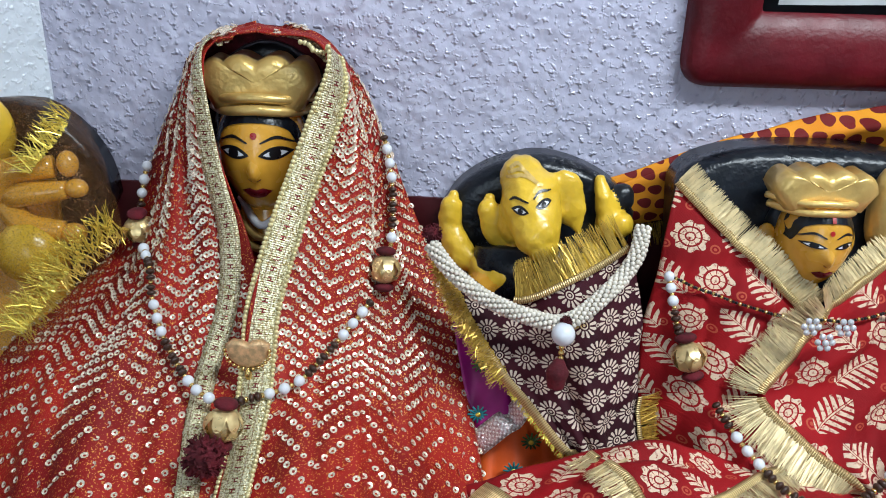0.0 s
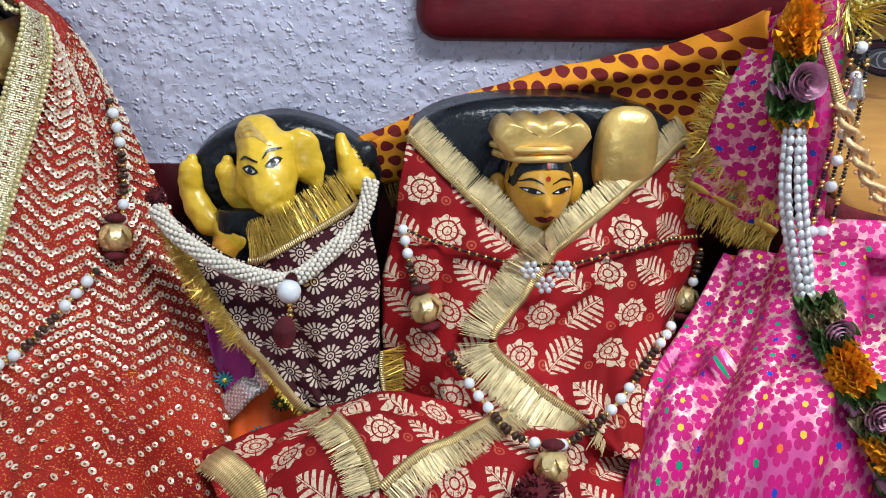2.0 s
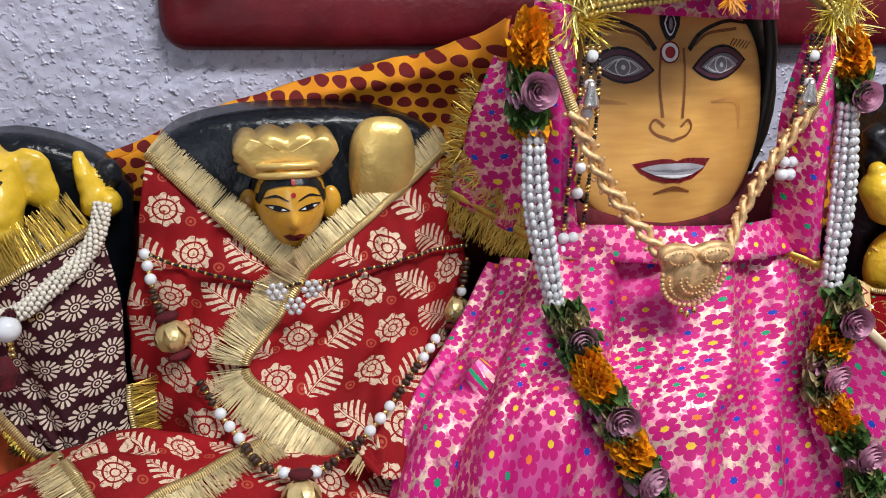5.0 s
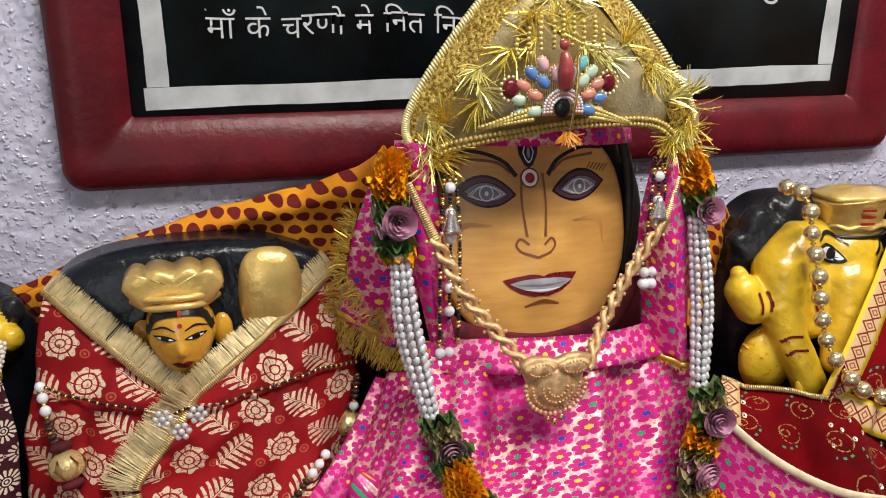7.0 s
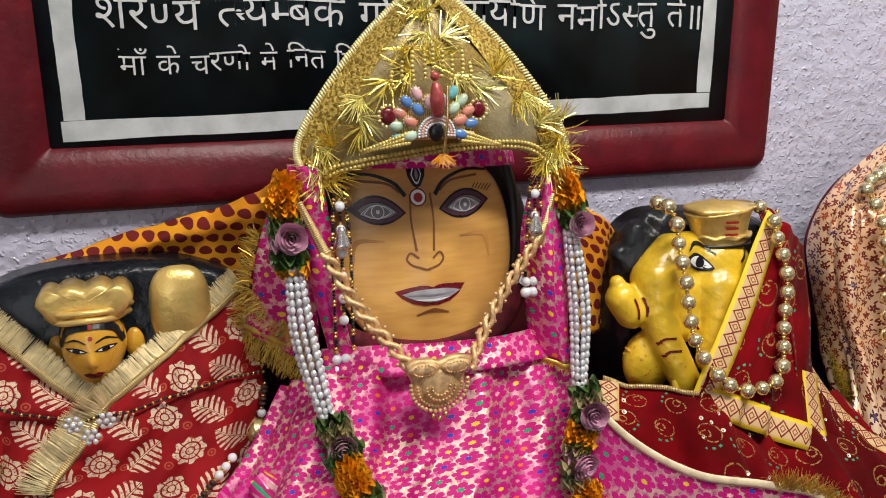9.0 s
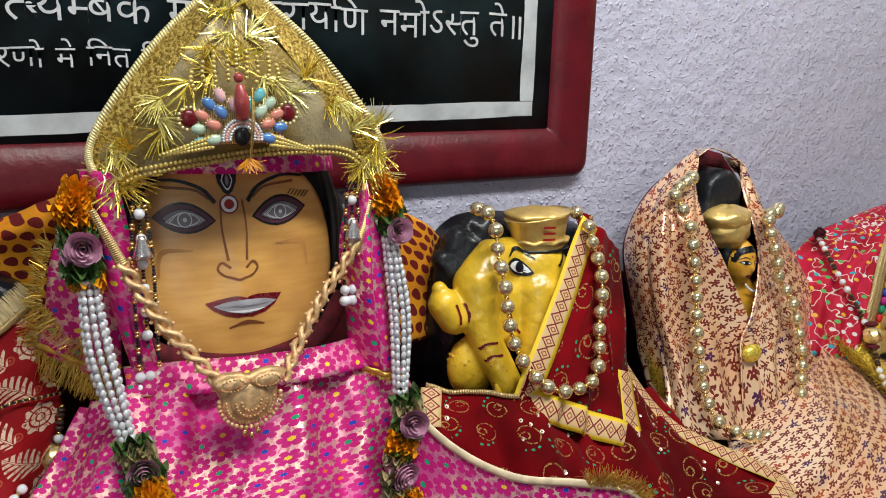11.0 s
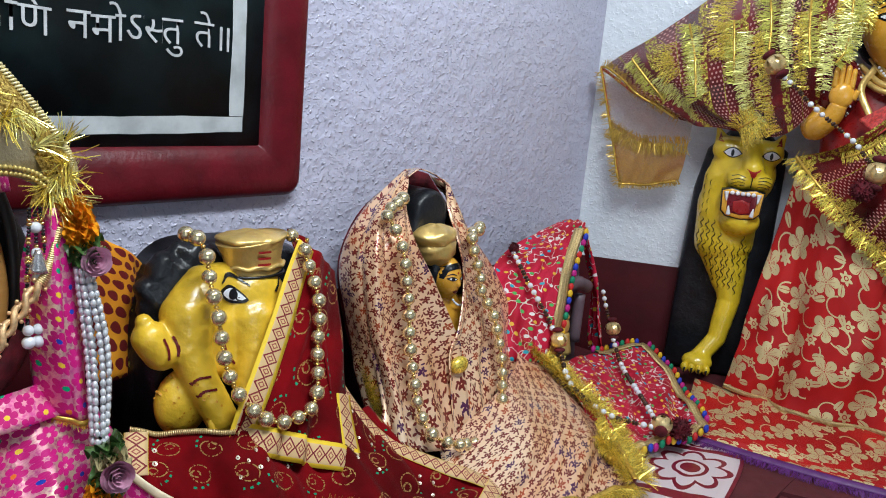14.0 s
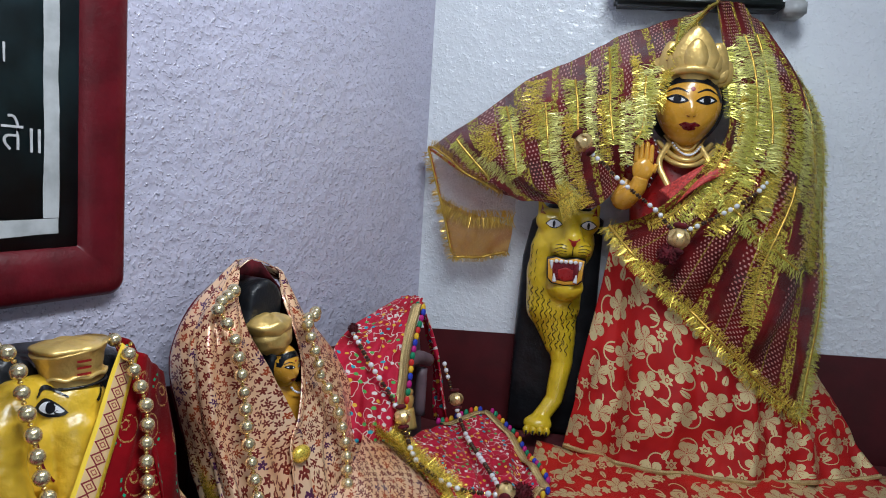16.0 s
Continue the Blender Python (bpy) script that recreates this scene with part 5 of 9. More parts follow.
S0 = Loft([[(-0.5050, 0.8350, 0.4057), (-0.4861, 0.7800, 0.3459), (-0.4833, 0.7450, 0.2612), (-0.4818, 0.7100, 0.1700)], [(-0.4305, 0.8320, 0.4186), (-0.4135, 0.7750, 0.3556), (-0.4117, 0.7420, 0.2710), (-0.4115, 0.7000, 0.1846)],
           [(-0.3873, 0.8350, 0.4014), (-0.3685, 0.7820, 0.3549), (-0.3661, 0.7550, 0.2917), (-0.3766, 0.7200, 0.2133)], [(-0.3653, 0.8450, 0.3457), (-0.3454, 0.8100, 0.3191), (-0.3333, 0.7900, 0.2886), (-0.3462, 0.7700, 0.2482)]], [(0.003, 2, 1, 0, 0.5)])
g, u, v = mat_gauze("sheer_brown_net", (0.10, 0.02, 0.015), 0.2, 0.12, (0.45, 0.22, 0.05))
g.put(g.b.inputs["Alpha"], g.ramp(g.noise(600, 2), 0.45, 0.75) * 0.6 + 0.10)
M_NET = g.mat
sheet_part("drape", S0, 20, 30, M_NET, cloth0, thick=0)
p, n, t, s = edge(S0, [(0.62, 0.05), (0.55, 0.2), (0.35, 0.36)], 60, 0.004)
part("fringe", fringe(p, n, -s, 0.028, 1300, 0.0012, 0.5, 3), M_TINSEL, cloth0, "bright gold tinsel fringe", kind="stuff")
p, n, t, s = edge(S0, [(0.99, 0.66), (0.7, 0.78), (0.33, 0.93)], 60, 0.004)
part("fringe", fringe(p, n, -s, 0.035, 1500, 0.0012, 0.45, 4), M_TINSEL, cloth0, "bright gold tinsel fringe", kind="stuff")
part("fringe", fringe(p, n, s, 0.015, 900, 0.0012, 0.6, 5), M_TINSEL2, cloth0, "gold tinsel fringe", kind="stuff")

# ======== elephant-headed idol in the maroon daisy cloth ========
mb = MB()
rim = [(0.0030, 0.8650, 0.3014), (0.0201, 0.8680, 0.3292), (0.0446, 0.8680, 0.3491), (0.0742, 0.8680, 0.3617), (0.1065, 0.8680, 0.3678), (0.1383, 0.8680, 0.3630), (0.1711, 0.8680, 0.3503), (0.1984, 0.8680, 0.3320), (0.2155, 0.8650, 0.3066)]
mb.slab([(0.19, 0.0)] + [(x, z) for x, y, z in curve(rim[::-1], 30)] + [(0.0, 0.0)], 0.824, 0.872, 2, 0.016)
clay = Clay([(7, "ball", (0.0950, 0.8000, 0.3254), (0.0295, 0.036, 0.035)),
             (7, "limb", [(0.0949, 0.8030, 0.3382), (0.0864, 0.8120, 0.3524), (0.0809, 0.8250, 0.3620)], [0.031, 0.023, 0.010]),
             (7, "limb", [(0.0985, 0.7860, 0.3180), (0.1010, 0.7700, 0.3050), (0.1068, 0.7610, 0.2930), (0.1110, 0.7580, 0.2820)], [0.029, 0.0245, 0.0165, 0.009]),
             (7, "limb", [(0.0493, 0.8000, 0.2525), (0.0656, 0.7900, 0.2487), (0.0871, 0.7850, 0.2470)], [0.016, 0.019, 0.018]),
(7, "ball", (0.0772, 0.8000, 0.3040), (0.014, 0.018, 0.022)),
             (7, "limb", [(0.0532, 0.8120, 0.3263), (0.0523, 0.8060, 0.3157), (0.0596, 0.8060, 0.2915), (0.0716, 0.8060, 0.2722)], [0.006, 0.012, 0.012, 0.009], 0.7),
             (7, "limb", [(0.1171, 0.8060, 0.3391), (0.1324, 0.8030, 0.3431)], [0.013, 0.012], 0.6),
             (7, "limb", [(0.1300, 0.8030, 0.3425), (0.1375, 0.7990, 0.3233), (0.1485, 0.7970, 0.2985)], [0.020, 0.017, 0.004], 0.5),
(7, "limb", [(0.1239, 0.8060, 0.3287), (0.1377, 0.8000, 0.3186)], [0.014, 0.013], 0.6),
             (0, "limb", [(0.0861, 0.8060, 0.2660), (0.0802, 0.7960, 0.2501), (0.0531, 0.7900, 0.2352)], [0.020, 0.022, 0.020]),
             (7, "limb", [(0.0805, 0.7930, 0.2414), (0.1139, 0.7930, 0.2458), (0.1673, 0.7960, 0.2674)], [0.020, 0.020, 0.018]),
             (7, "limb", [(0.0155, 0.8250, 0.3246), (0.0133, 0.8200, 0.3140), (0.0124, 0.8200, 0.3043)], [0.006, 0.012, 0.013], 0.8),
             (7, "limb", [(0.0129, 0.8200, 0.2899), (0.0189, 0.8150, 0.2748), (0.0281, 0.8100, 0.2591)], [0.013, 0.015, 0.015], 0.8),
             (7, "limb", [(0.1714, 0.8250, 0.3473), (0.1755, 0.8170, 0.3297), (0.1822, 0.8150, 0.3081)], [0.006, 0.010, 0.012]),
             (7, "limb", [(0.1804, 0.8130, 0.2991), (0.1954, 0.8100, 0.3020)], [0.012, 0.014]),
             (8, "ball", (0.1967, 0.8250, 0.3276), (0.014, 0.012, 0.016))], 0.0020, 0.006, 0.0006)
sfe = clay.skin(mb)
for k, (cx, cy, cz) in enumerate(((0.0860, 0.7600, 0.3580), (0.0826, 0.7700, 0.3629), (0.0798, 0.7800, 0.3674))):
    w = 0.018 - 0.005 * k
    mb.stroke([(cx - w, cz - 0.002), (cx, cz + 0.003), (cx + w, cz - 0.004)], 0.0030, sfe, 1, 0.0012)
mb.tube([(0.10, 0.80, 0.28), (0.105, 0.79, 0.15), (0.105, 0.78, 0.0)], [0.06, 0.08, 0.085], 2, 12, 16, 0.5)
for ex, ez, tilt in ((0.0818, 0.3302, -0.0006), (0.1052, 0.3380, 0.0022)):
    mb.decal(almond(ex, ez, 0.0086, 0.0048, 0.0040, tilt), sfe, 4, 0.0010)
    mb.decal(almond(ex, ez, 0.0056, 0.0025, 0.0020, tilt * 0.7), sfe, 3, 0.0016)
    mb.decal(disc(ex, ez, 0.0026, 0.0027), sfe, 4, 0.0022)
    mb.stroke([(ex - 0.0105, ez + 0.0065 - tilt), (ex - 0.004, ez + 0.0112), (ex + 0.008, ez + 0.0092 + tilt)], [0.0012, 0.0028, 0.0014], sfe, 4, 0.0014)
idol("elephant_deity_statue", "yellow painted elephant-headed statue on a glossy black slab", mb)

wrap = thing("daisy_shawl", "maroon cotton shawl with white daisy print and gold fringe", "shawl")
SE = Loft([[(-0.0017, 0.7520, 0.2920), (0.0249, 0.7350, 0.2325), (0.0754, 0.7050, 0.1724), (0.1343, 0.6600, 0.1164)],
           [(0.0731, 0.7350, 0.2455), (0.0935, 0.7120, 0.2101), (0.1220, 0.6850, 0.1686), (0.1553, 0.6500, 0.1144)],
           [(0.1346, 0.7220, 0.2748), (0.1478, 0.6920, 0.2322), (0.1613, 0.6750, 0.1794), (0.1785, 0.6550, 0.1135)],
           [(0.1944, 0.7450, 0.3058), (0.2070, 0.7250, 0.2356), (0.2084, 0.7000, 0.1652), (0.2104, 0.6800, 0.1027)]], [(0.003, 1.6, 0.3, 0.2, 0.6), (0.003, 3.3, 0.8, 0.7, 0.8), (0.0015, 1, 3.5, 0.1, 0.3)], flat=1.15)
sheet_part("drape", SE, 64, 64, M_DAISY, wrap)
gota(wrap, SE, [(0.36, 0.0), (0.6, 0.0), (0.97, 0.0)], 0.007, 1, 0.036, M_GOTA, M_TINSEL2, 3200, 11, 0.07, droop=0.0)
gota(wrap, SE, [(0.0, 0.05), (0.0, 0.5), (0.0, 1.0)], 0.010, -1, 0.006, M_GOTA, M_TINSEL, 1200, 12, 0.4)
gota(wrap, SE, [(0.03, 0.02), (0.06, 0.25), (0.05, 0.62)], 0, -1, 0.024, None, M_TINSEL2, 3600, 13, 0.8)
gota(wrap, SE, [(0.0, 1.0), (0.5, 1.0), (1.0, 1.0)], 0.006, -1, 0.004, M_GOTA, M_TINSEL, 900, 14, 0.3)
gota(wrap, SE, [(1.0, 0.70), (0.99, 1.0)], 0.006, 1, 0.040, M_GOTA, M_TINSEL2, 2600, 15, 0.14, droop=0.0)

skirt = thing("patchwork_skirt", "magenta and orange silk skirt with a silver band", "skirt")
SK = Loft([[(0.0076, 0.7950, 0.2212), (0.0190, 0.7550, 0.1528), (0.0390, 0.7200, 0.0907), (0.0491, 0.6600, 0.0220)], [(0.0626, 0.7850, 0.1653), (0.0841, 0.7450, 0.1256), (0.1102, 0.7050, 0.0895), (0.1144, 0.6500, 0.0330)], [(0.1341, 0.7450, 0.1129), (0.1489, 0.7200, 0.0798), (0.1637, 0.7000, 0.0514), (0.1725, 0.6500, 0.0277)]],
          [(0.004, 2.4, 0.5, 0.3, 0.8), (0.002, 5.0, 1.5, 0.6, 0.8)])
sheet_part("lower_panel", SK, 40, 40, M_ORANGE, skirt, "orange silk panel")
SKM = Loft([[(0.0137, 0.7860, 0.2243), (0.0285, 0.7450, 0.1556), (0.0484, 0.7040, 0.0846)], [(0.0488, 0.7760, 0.1852), (0.0671, 0.7400, 0.1508), (0.0815, 0.7040, 0.1189)], [(0.0902, 0.7600, 0.1450), (0.1024, 0.7350, 0.1397), (0.1141, 0.7150, 0.1458)]], [(0.004, 1.6, 0.5, 0.3, 0.6)])
sheet_part("upper_panel", SKM, 30, 30, M_MAGENTA, skirt, "magenta silk panel")
p, n, t, s = edge(SKM, [(0.0, 0.97), (0.5, 0.97), (1.0, 0.95)], 60, 0.004)
part("silver_band", band(p, n, s, 0.026), M_SILVERLACE, skirt, "glittering silver lace band", thick=0.001)
TEAL = plain("teal_silk", (0.02, 0.22, 0.25), 0.5)
for k, (L, uu, vv) in enumerate(((SKM, 0.30, 0.42), (SKM, 0.12, 0.80), (SK, 0.80, 0.55), (SK, 0.45, 0.66), (SK, 0.30, 0.80), (SK, 0.62, 0.80), (SK, 0.12, 0.92))):
    pp, nn = L.at(np.array([uu]), np.array([vv]), np.array([0.004]))
    fl = part("embroidered_flower", MB().ball(pp[0] + nn[0] * 0.001, (0.0034, 0.0026, 0.0034), 0, 10, 6), (M_TINSEL, M_TINSEL, TEAL)[k % 3], skirt, "raised embroidered flower")
    m2 = MB()
    for a in range(12):
        m2.tube([pp[0], pp[0] + np.array([math.cos(a * 0.5236), 0.0, math.sin(a * 0.5236)]) * 0.0105 + nn[0] * 0.003], [0.0018, 0.0009], 0, 4, 6)
    part("stitched_rays", m2, (M_LEAFR, TEAL, M_TINSEL)[k % 3], fl, kind="stuff")

gar = thing("white_bead_garland", "thick white bead garland with a round pendant", "garland")
PG = [(-0.0062, 0.7380, 0.3012), (0.0146, 0.7220, 0.2796), (0.0429, 0.7120, 0.2607), (0.0731, 0.7000, 0.2503), (0.1026, 0.6900, 0.2454), (0.1186, 0.6870, 0.2450), (0.1345, 0.6880, 0.2511), (0.1560, 0.6960, 0.2659), (0.1798, 0.7150, 0.2818), (0.1948, 0.7250, 0.3032), (0.2005, 0.7380, 0.3256)]
p, t = even(PG, 0.0042)
T = unit(t)
A = unit(np.cross(T, np.array([0, 1.0, 0.1])))
B = np.cross(A, T)
m2 = MB()
for i in range(len(p)):
    for k in range(7):
        a = 2 * math.pi * (k + 0.35 * i) / 7
        m2.ball(p[i] + (A[i] * math.cos(a) + B[i] * math.sin(a)) * 0.0062, (0.0028, 0.0028, 0.0028), 0, 6, 4)
part("bead_rope", m2, plain("cream_seed_bead", (0.74, 0.68, 0.58), 0.3, scale=60, var=0.1, bump=0), gar, "rope of tiny white beads", kind="stuff")
pompom(gar, (-0.006, 0.742, 0.312), 0.010, 4)
pc = np.array((0.1211, 0.6740, 0.2398))
pompom(gar, (0.1237, 0.6800, 0.2500), 0.006, 14)
part("round_pendant", MB().ball(pc, (0.0115, 0.0115, 0.0115), 0, 20, 14), M_BEADW, gar, "white beaded ball")
for k in range(3):
    part("small_bead", MB().ball(pc + np.array([0.0, 0.002, -0.015 - 0.006 * k]), (0.003, 0.003, 0.003), 0, 8, 6), M_BEADG, gar)
tc = np.array((0.1184, 0.6640, 0.2186))
part("tassel", MB().tube([tc, tc + np.array([-0.002, -0.004, -0.011]), tc + np.array([-0.003, -0.006, -0.027])], [0.004, 0.0115, 0.008], 0, 14, 12), M_MAROON, gar, "maroon wool tassel")

# ======== crowned idol in the red cream-printed cloth ========
mb = MB()
mb.slab([(0.26, 0.0), (0.52, 0.0), (0.534, 0.25)] + arc(0.389, 0.345, 0.146, 0.050, 0, 180, 24, 2.5) + [(0.245, 0.25)], 0.695, 0.75, 2, 0.014, lean=0.24)
hc = (0.370, 0.742, 0.320)
sf = idol_head(mb, hc, 0.0345, 0.040, 0.049)
paint_face(mb, sf, hc, 0.0345, 0.049, True, 0.62)
scalloped_crown(mb, (0.367, 0.742, 0.352), 0.049, 0.040, 0.036)
for sd in (-1, 1):
    mb.ball((0.371 + sd * 0.040, 0.760, 0.308), (0.011, 0.008, 0.019), 0)
mb.ball((0.373, 0.770, 0.318), (0.042, 0.018, 0.042), 2, 20, 14)
mb.stroke([(0.3705, 0.347), (0.3705, 0.358)], 0.0035, sf, 6, 0.0026, 6)
mb.ball((0.464, 0.762, 0.345), (0.034, 0.020, 0.050), 1, 30, 20, None, lambda v: np.stack([np.sign(v[:, 0]) * np.abs(v[:, 0] / 0.034) ** 0.7 * 0.034, v[:, 1], np.sign(v[:, 2]) * np.abs(v[:, 2] / 0.05) ** 0.75 * 0.05], 1))
mb.tube([(0.373, 0.765, 0.275), (0.373, 0.755, 0.255)], [0.018, 0.02], 0, 6, 12)
idol("crowned_deity_statue", "painted statue with small ochre face and gold crown on black slab", mb)

wrap = thing("printed_shawl", "red cotton shawl with cream leaf print and gold fringe", "shawl")
F3 = [(0.006, 1.4, 0.5, 0.15, 0.6), (0.006, 2.6, 1.3, 0.5, 0.8), (0.003, 1.2, 3.4, 0.8, 0.4), (0.0016, 5.2, 2.1, 0.3, 0.3)]
S3L = Loft([[(0.2401, 0.7780, 0.3615), (0.223, 0.748, 0.274), (0.213, 0.732, 0.192), (0.222, 0.705, 0.110), (0.250, 0.650, 0.06)],
            [(0.2822, 0.7520, 0.3223), (0.266, 0.722, 0.270), (0.270, 0.695, 0.205), (0.274, 0.665, 0.150), (0.298, 0.615, 0.106)],
            [(0.3227, 0.7280, 0.2885), (0.325, 0.710, 0.248), (0.327, 0.700, 0.205), (0.329, 0.680, 0.152), (0.338, 0.625, 0.100)],
            [(0.3642, 0.7100, 0.2522), (0.362, 0.708, 0.218), (0.350, 0.703, 0.178), (0.350, 0.690, 0.138), (0.37, 0.640, 0.090)]], F3, flat=1.25)
S3R = Loft([[(0.3756, 0.7000, 0.2591), (0.3527, 0.6900, 0.2267), (0.3169, 0.6740, 0.1793), (0.3532, 0.6480, 0.1452), (0.4268, 0.6050, 0.1057)],
            [(0.4279, 0.7260, 0.2883), (0.423, 0.695, 0.245), (0.408, 0.672, 0.190), (0.411, 0.645, 0.142), (0.434, 0.586, 0.098)],
            [(0.4817, 0.7520, 0.3207), (0.487, 0.715, 0.270), (0.477, 0.690, 0.204), (0.478, 0.660, 0.144), (0.460, 0.600, 0.080)],
            [(0.5370, 0.7780, 0.3592), (0.552, 0.750, 0.265), (0.548, 0.736, 0.188), (0.530, 0.705, 0.100), (0.49, 0.630, 0.04)]], F3, flat=1.25)
sheet_part("drape", S3L, 50, 56, M_LEAF, wrap)
sheet_part("drape", S3R, 50, 56, M_LEAF, wrap)
gota(wrap, S3L, [(0.0, 0.0), (0.33, 0.0), (0.66, 0.0), (1.0, 0.0)], 0.008, 1, 0.022, density=4200, seed=21, wild=0.06, droop=0.0)
gota(wrap, S3R, [(0.0, 0.0), (0.33, 0.0), (0.66, 0.0), (1.0, 0.0)], 0.008, 1, 0.022, density=4200, seed=22, wild=0.06, droop=0.0)
gota(wrap, S3R, [(0.01, 0.0), (0.01, 0.25), (0.0, 0.49)], 0.009, -1, 0.031, density=4200, seed=23, wild=0.06, droop=0.0)
gota(wrap, S3R, [(0.0, 0.51), (0.0, 0.75), (0.0, 0.99)], 0.009, -1, 0.033, density=4200, seed=24, wild=0.06, droop=0.0)
S3P = Loft([[(0.030, 0.640, 0.085), (0.060, 0.570, 0.080), (0.080, 0.520, 0.0)], [(0.175, 0.645, 0.138), (0.187, 0.570, 0.125), (0.187, 0.500, 0.01)],
            [(0.298, 0.640, 0.128), (0.313, 0.570, 0.105), (0.307, 0.500, 0.01)], [(0.47, 0.650, 0.090), (0.46, 0.580, 0.06), (0.45, 0.510, 0.0)]], [(0.007, 2.3, 0.9, 0.1, 0.3), (0.004, 4.0, 1.7, 0.6, 0.4)])
lap = thing("printed_cloth", "red printed cotton cloth with gold fringed edges, spread in folds", "cloth")
sheet_part("drape", S3P, 70, 40, M_LEAF, lap)
gota(lap, S3P, [(0.27, 0.05), (0.30, 0.30), (0.36, 0.62)], 0.009, -1, 0.024, density=2400, seed=25, wild=0.1, droop=0.0)
gota(lap, S3P, [(0.37, 0.62), (0.55, 0.38), (0.74, 0.05)], 0.009, -1, 0.024, density=2400, seed=26, wild=0.1, droop=0.0)
gota(lap, S3P, [(0.02, 0.1), (0.06, 0.45), (0.09, 0.9)], 0.030, -1, 0.006, density=1500, seed=27)
ch = thing("bead_chain", "thin black and gold bead chain with a jewelled brooch", "necklace")
string_beads(ch, [(0.2336, 0.7610, 0.2766), (0.2733, 0.7244, 0.2673), (0.3111, 0.7114, 0.2583), (0.3509, 0.7114, 0.2484), (0.3697, 0.6911, 0.2541), (0.3998, 0.6992, 0.2519), (0.4458, 0.7023, 0.2631), (0.4907, 0.7159, 0.2685), (0.5538, 0.7772, 0.2583)],
             ["black_bead", "black_bead", "spacer"], 0.85, (), 2, (S3L, S3R))
m2 = MB()
bc = (0.3645, 0.6640, 0.2562)
for k in range(3):
    cx, cz = bc[0] + (-0.016, 0.016, 0.0)[k], bc[2] + (0.004, 0.004, -0.012)[k]
    for a in range(6):
        m2.ball((cx + 0.0068 * math.cos(a * 1.047), bc[1], cz + 0.0068 * math.sin(a * 1.047)), (0.0032, 0.0026, 0.0032), 0, 8, 6)
    m2.ball((cx, bc[1] - 0.001, cz), (0.0034, 0.003, 0.0034), 0, 8, 6)
part("brooch", m2, M_PEARLW, ch, "brooch of three stone-set flowers", kind="stuff")
mala = thing("bead_mala", "mala of white and dark wood beads over the red shawl", "necklace", "bead malas")
P3 = [(0.2315, 0.7650, 0.2801), (0.2364, 0.7397, 0.2531), (0.2406, 0.7277, 0.2323), (0.2528, 0.7090, 0.2044), (0.2633, 0.6823, 0.1877), (0.2788, 0.6633, 0.1655), (0.2929, 0.6436, 0.1475), (0.3083, 0.6204, 0.1350), (0.3228, 0.5893, 0.1297),
      (0.3477, 0.5754, 0.1253), (0.3739, 0.5838, 0.1182), (0.4135, 0.6037, 0.1290), (0.4431, 0.6250, 0.1442), (0.4819, 0.6590, 0.1722), (0.5082, 0.6939, 0.1859), (0.5394, 0.7443, 0.1883), (0.5466, 0.7545, 0.2235), (0.5520, 0.7703, 0.2470)]
string_beads(mala, P3, MIX, 1.0, [(0.165, 0.245), (0.80, 0.875)], 3, (S3L, S3R, S3P))
lotus_bead(mala, (P3[3][0], P3[3][1] - 0.009, P3[3][2]), (0.25, -0.35, -1), 0.0155)
lotus_bead(mala, (P3[15][0], P3[15][1] - 0.009, P3[15][2]), (0.2, 0.35, 1), 0.0155)
lotus_bead(mala, (0.3556, 0.5549, 0.1160), (0.05, 0.5, 1), 0.0155)
pompom(mala, (0.3359, 0.5322, 0.1035), 0.020, 7)

# ======== the large painted mask in the magenta dress ========
FC, FHW, FHH, FLEAN = (0.746, 0.690, 0.393), 0.114, 0.118, 0.20


def mask_surf(x, z, off=0.0):
    dx, dz = (x - FC[0]) / FHW, (z - FC[2]) / FHH
    y = FC[1] + FLEAN * (z - FC[2]) + 0.020 * min(1.3, dx * dx) ** 1.2 + 0.006 * dz * dz
    y -= 0.007 * math.exp(-(dx / 0.16) ** 2) * math.exp(-((dz + 0.05) / 0.45) ** 2)
    y -= 0.004 * math.exp(-(dx / 0.34) ** 2) * math.exp(-((dz + 0.36) / 0.16) ** 2)
    return (x, y - off, z)


mb = MB()
out = []
for a in np.linspace(0, 2 * math.pi, 60, endpoint=False):
    c, s = math.cos(a), math.sin(a)
    if s >= 0:
        out.append((FC[0] + FHW * math.copysign(abs(c) ** 0.62, c), FC[2] + 0.118 * abs(s) ** 0.75))
    else:
        out.append((FC[0] + FHW * math.copysign(abs(c) ** 0.86, c) * (1 - 0.10 * abs(s)), FC[2] - 0.112 * abs(s) ** 0.92))
out = np.array(out)
ctr = np.array([FC[0], FC[2]])
rk = (1.0, 0.97, 0.9, 0.8, 0.68, 0.55, 0.42, 0.3, 0.18, 0.08)
v = [mask_surf(x, z, -0.022) for x, z in out] + [mask_surf(x, z, 0.004 * min(1, (1 - k) * 20) - 0.004) for k in rk for x, z in ctr + (out - ctr) * k] + [mask_surf(*ctr)]
f = [(i * 60 + j, i * 60 + (j + 1) % 60, (i + 1) * 60 + (j + 1) % 60, (i + 1) * 60 + j) for i in range(len(rk)) for j in range(60)]
f += [(len(rk) * 60 + j, len(rk) * 60 + (j + 1) % 60, len(v) - 1) for j in range(60)]
mb.add(v, f, 0)
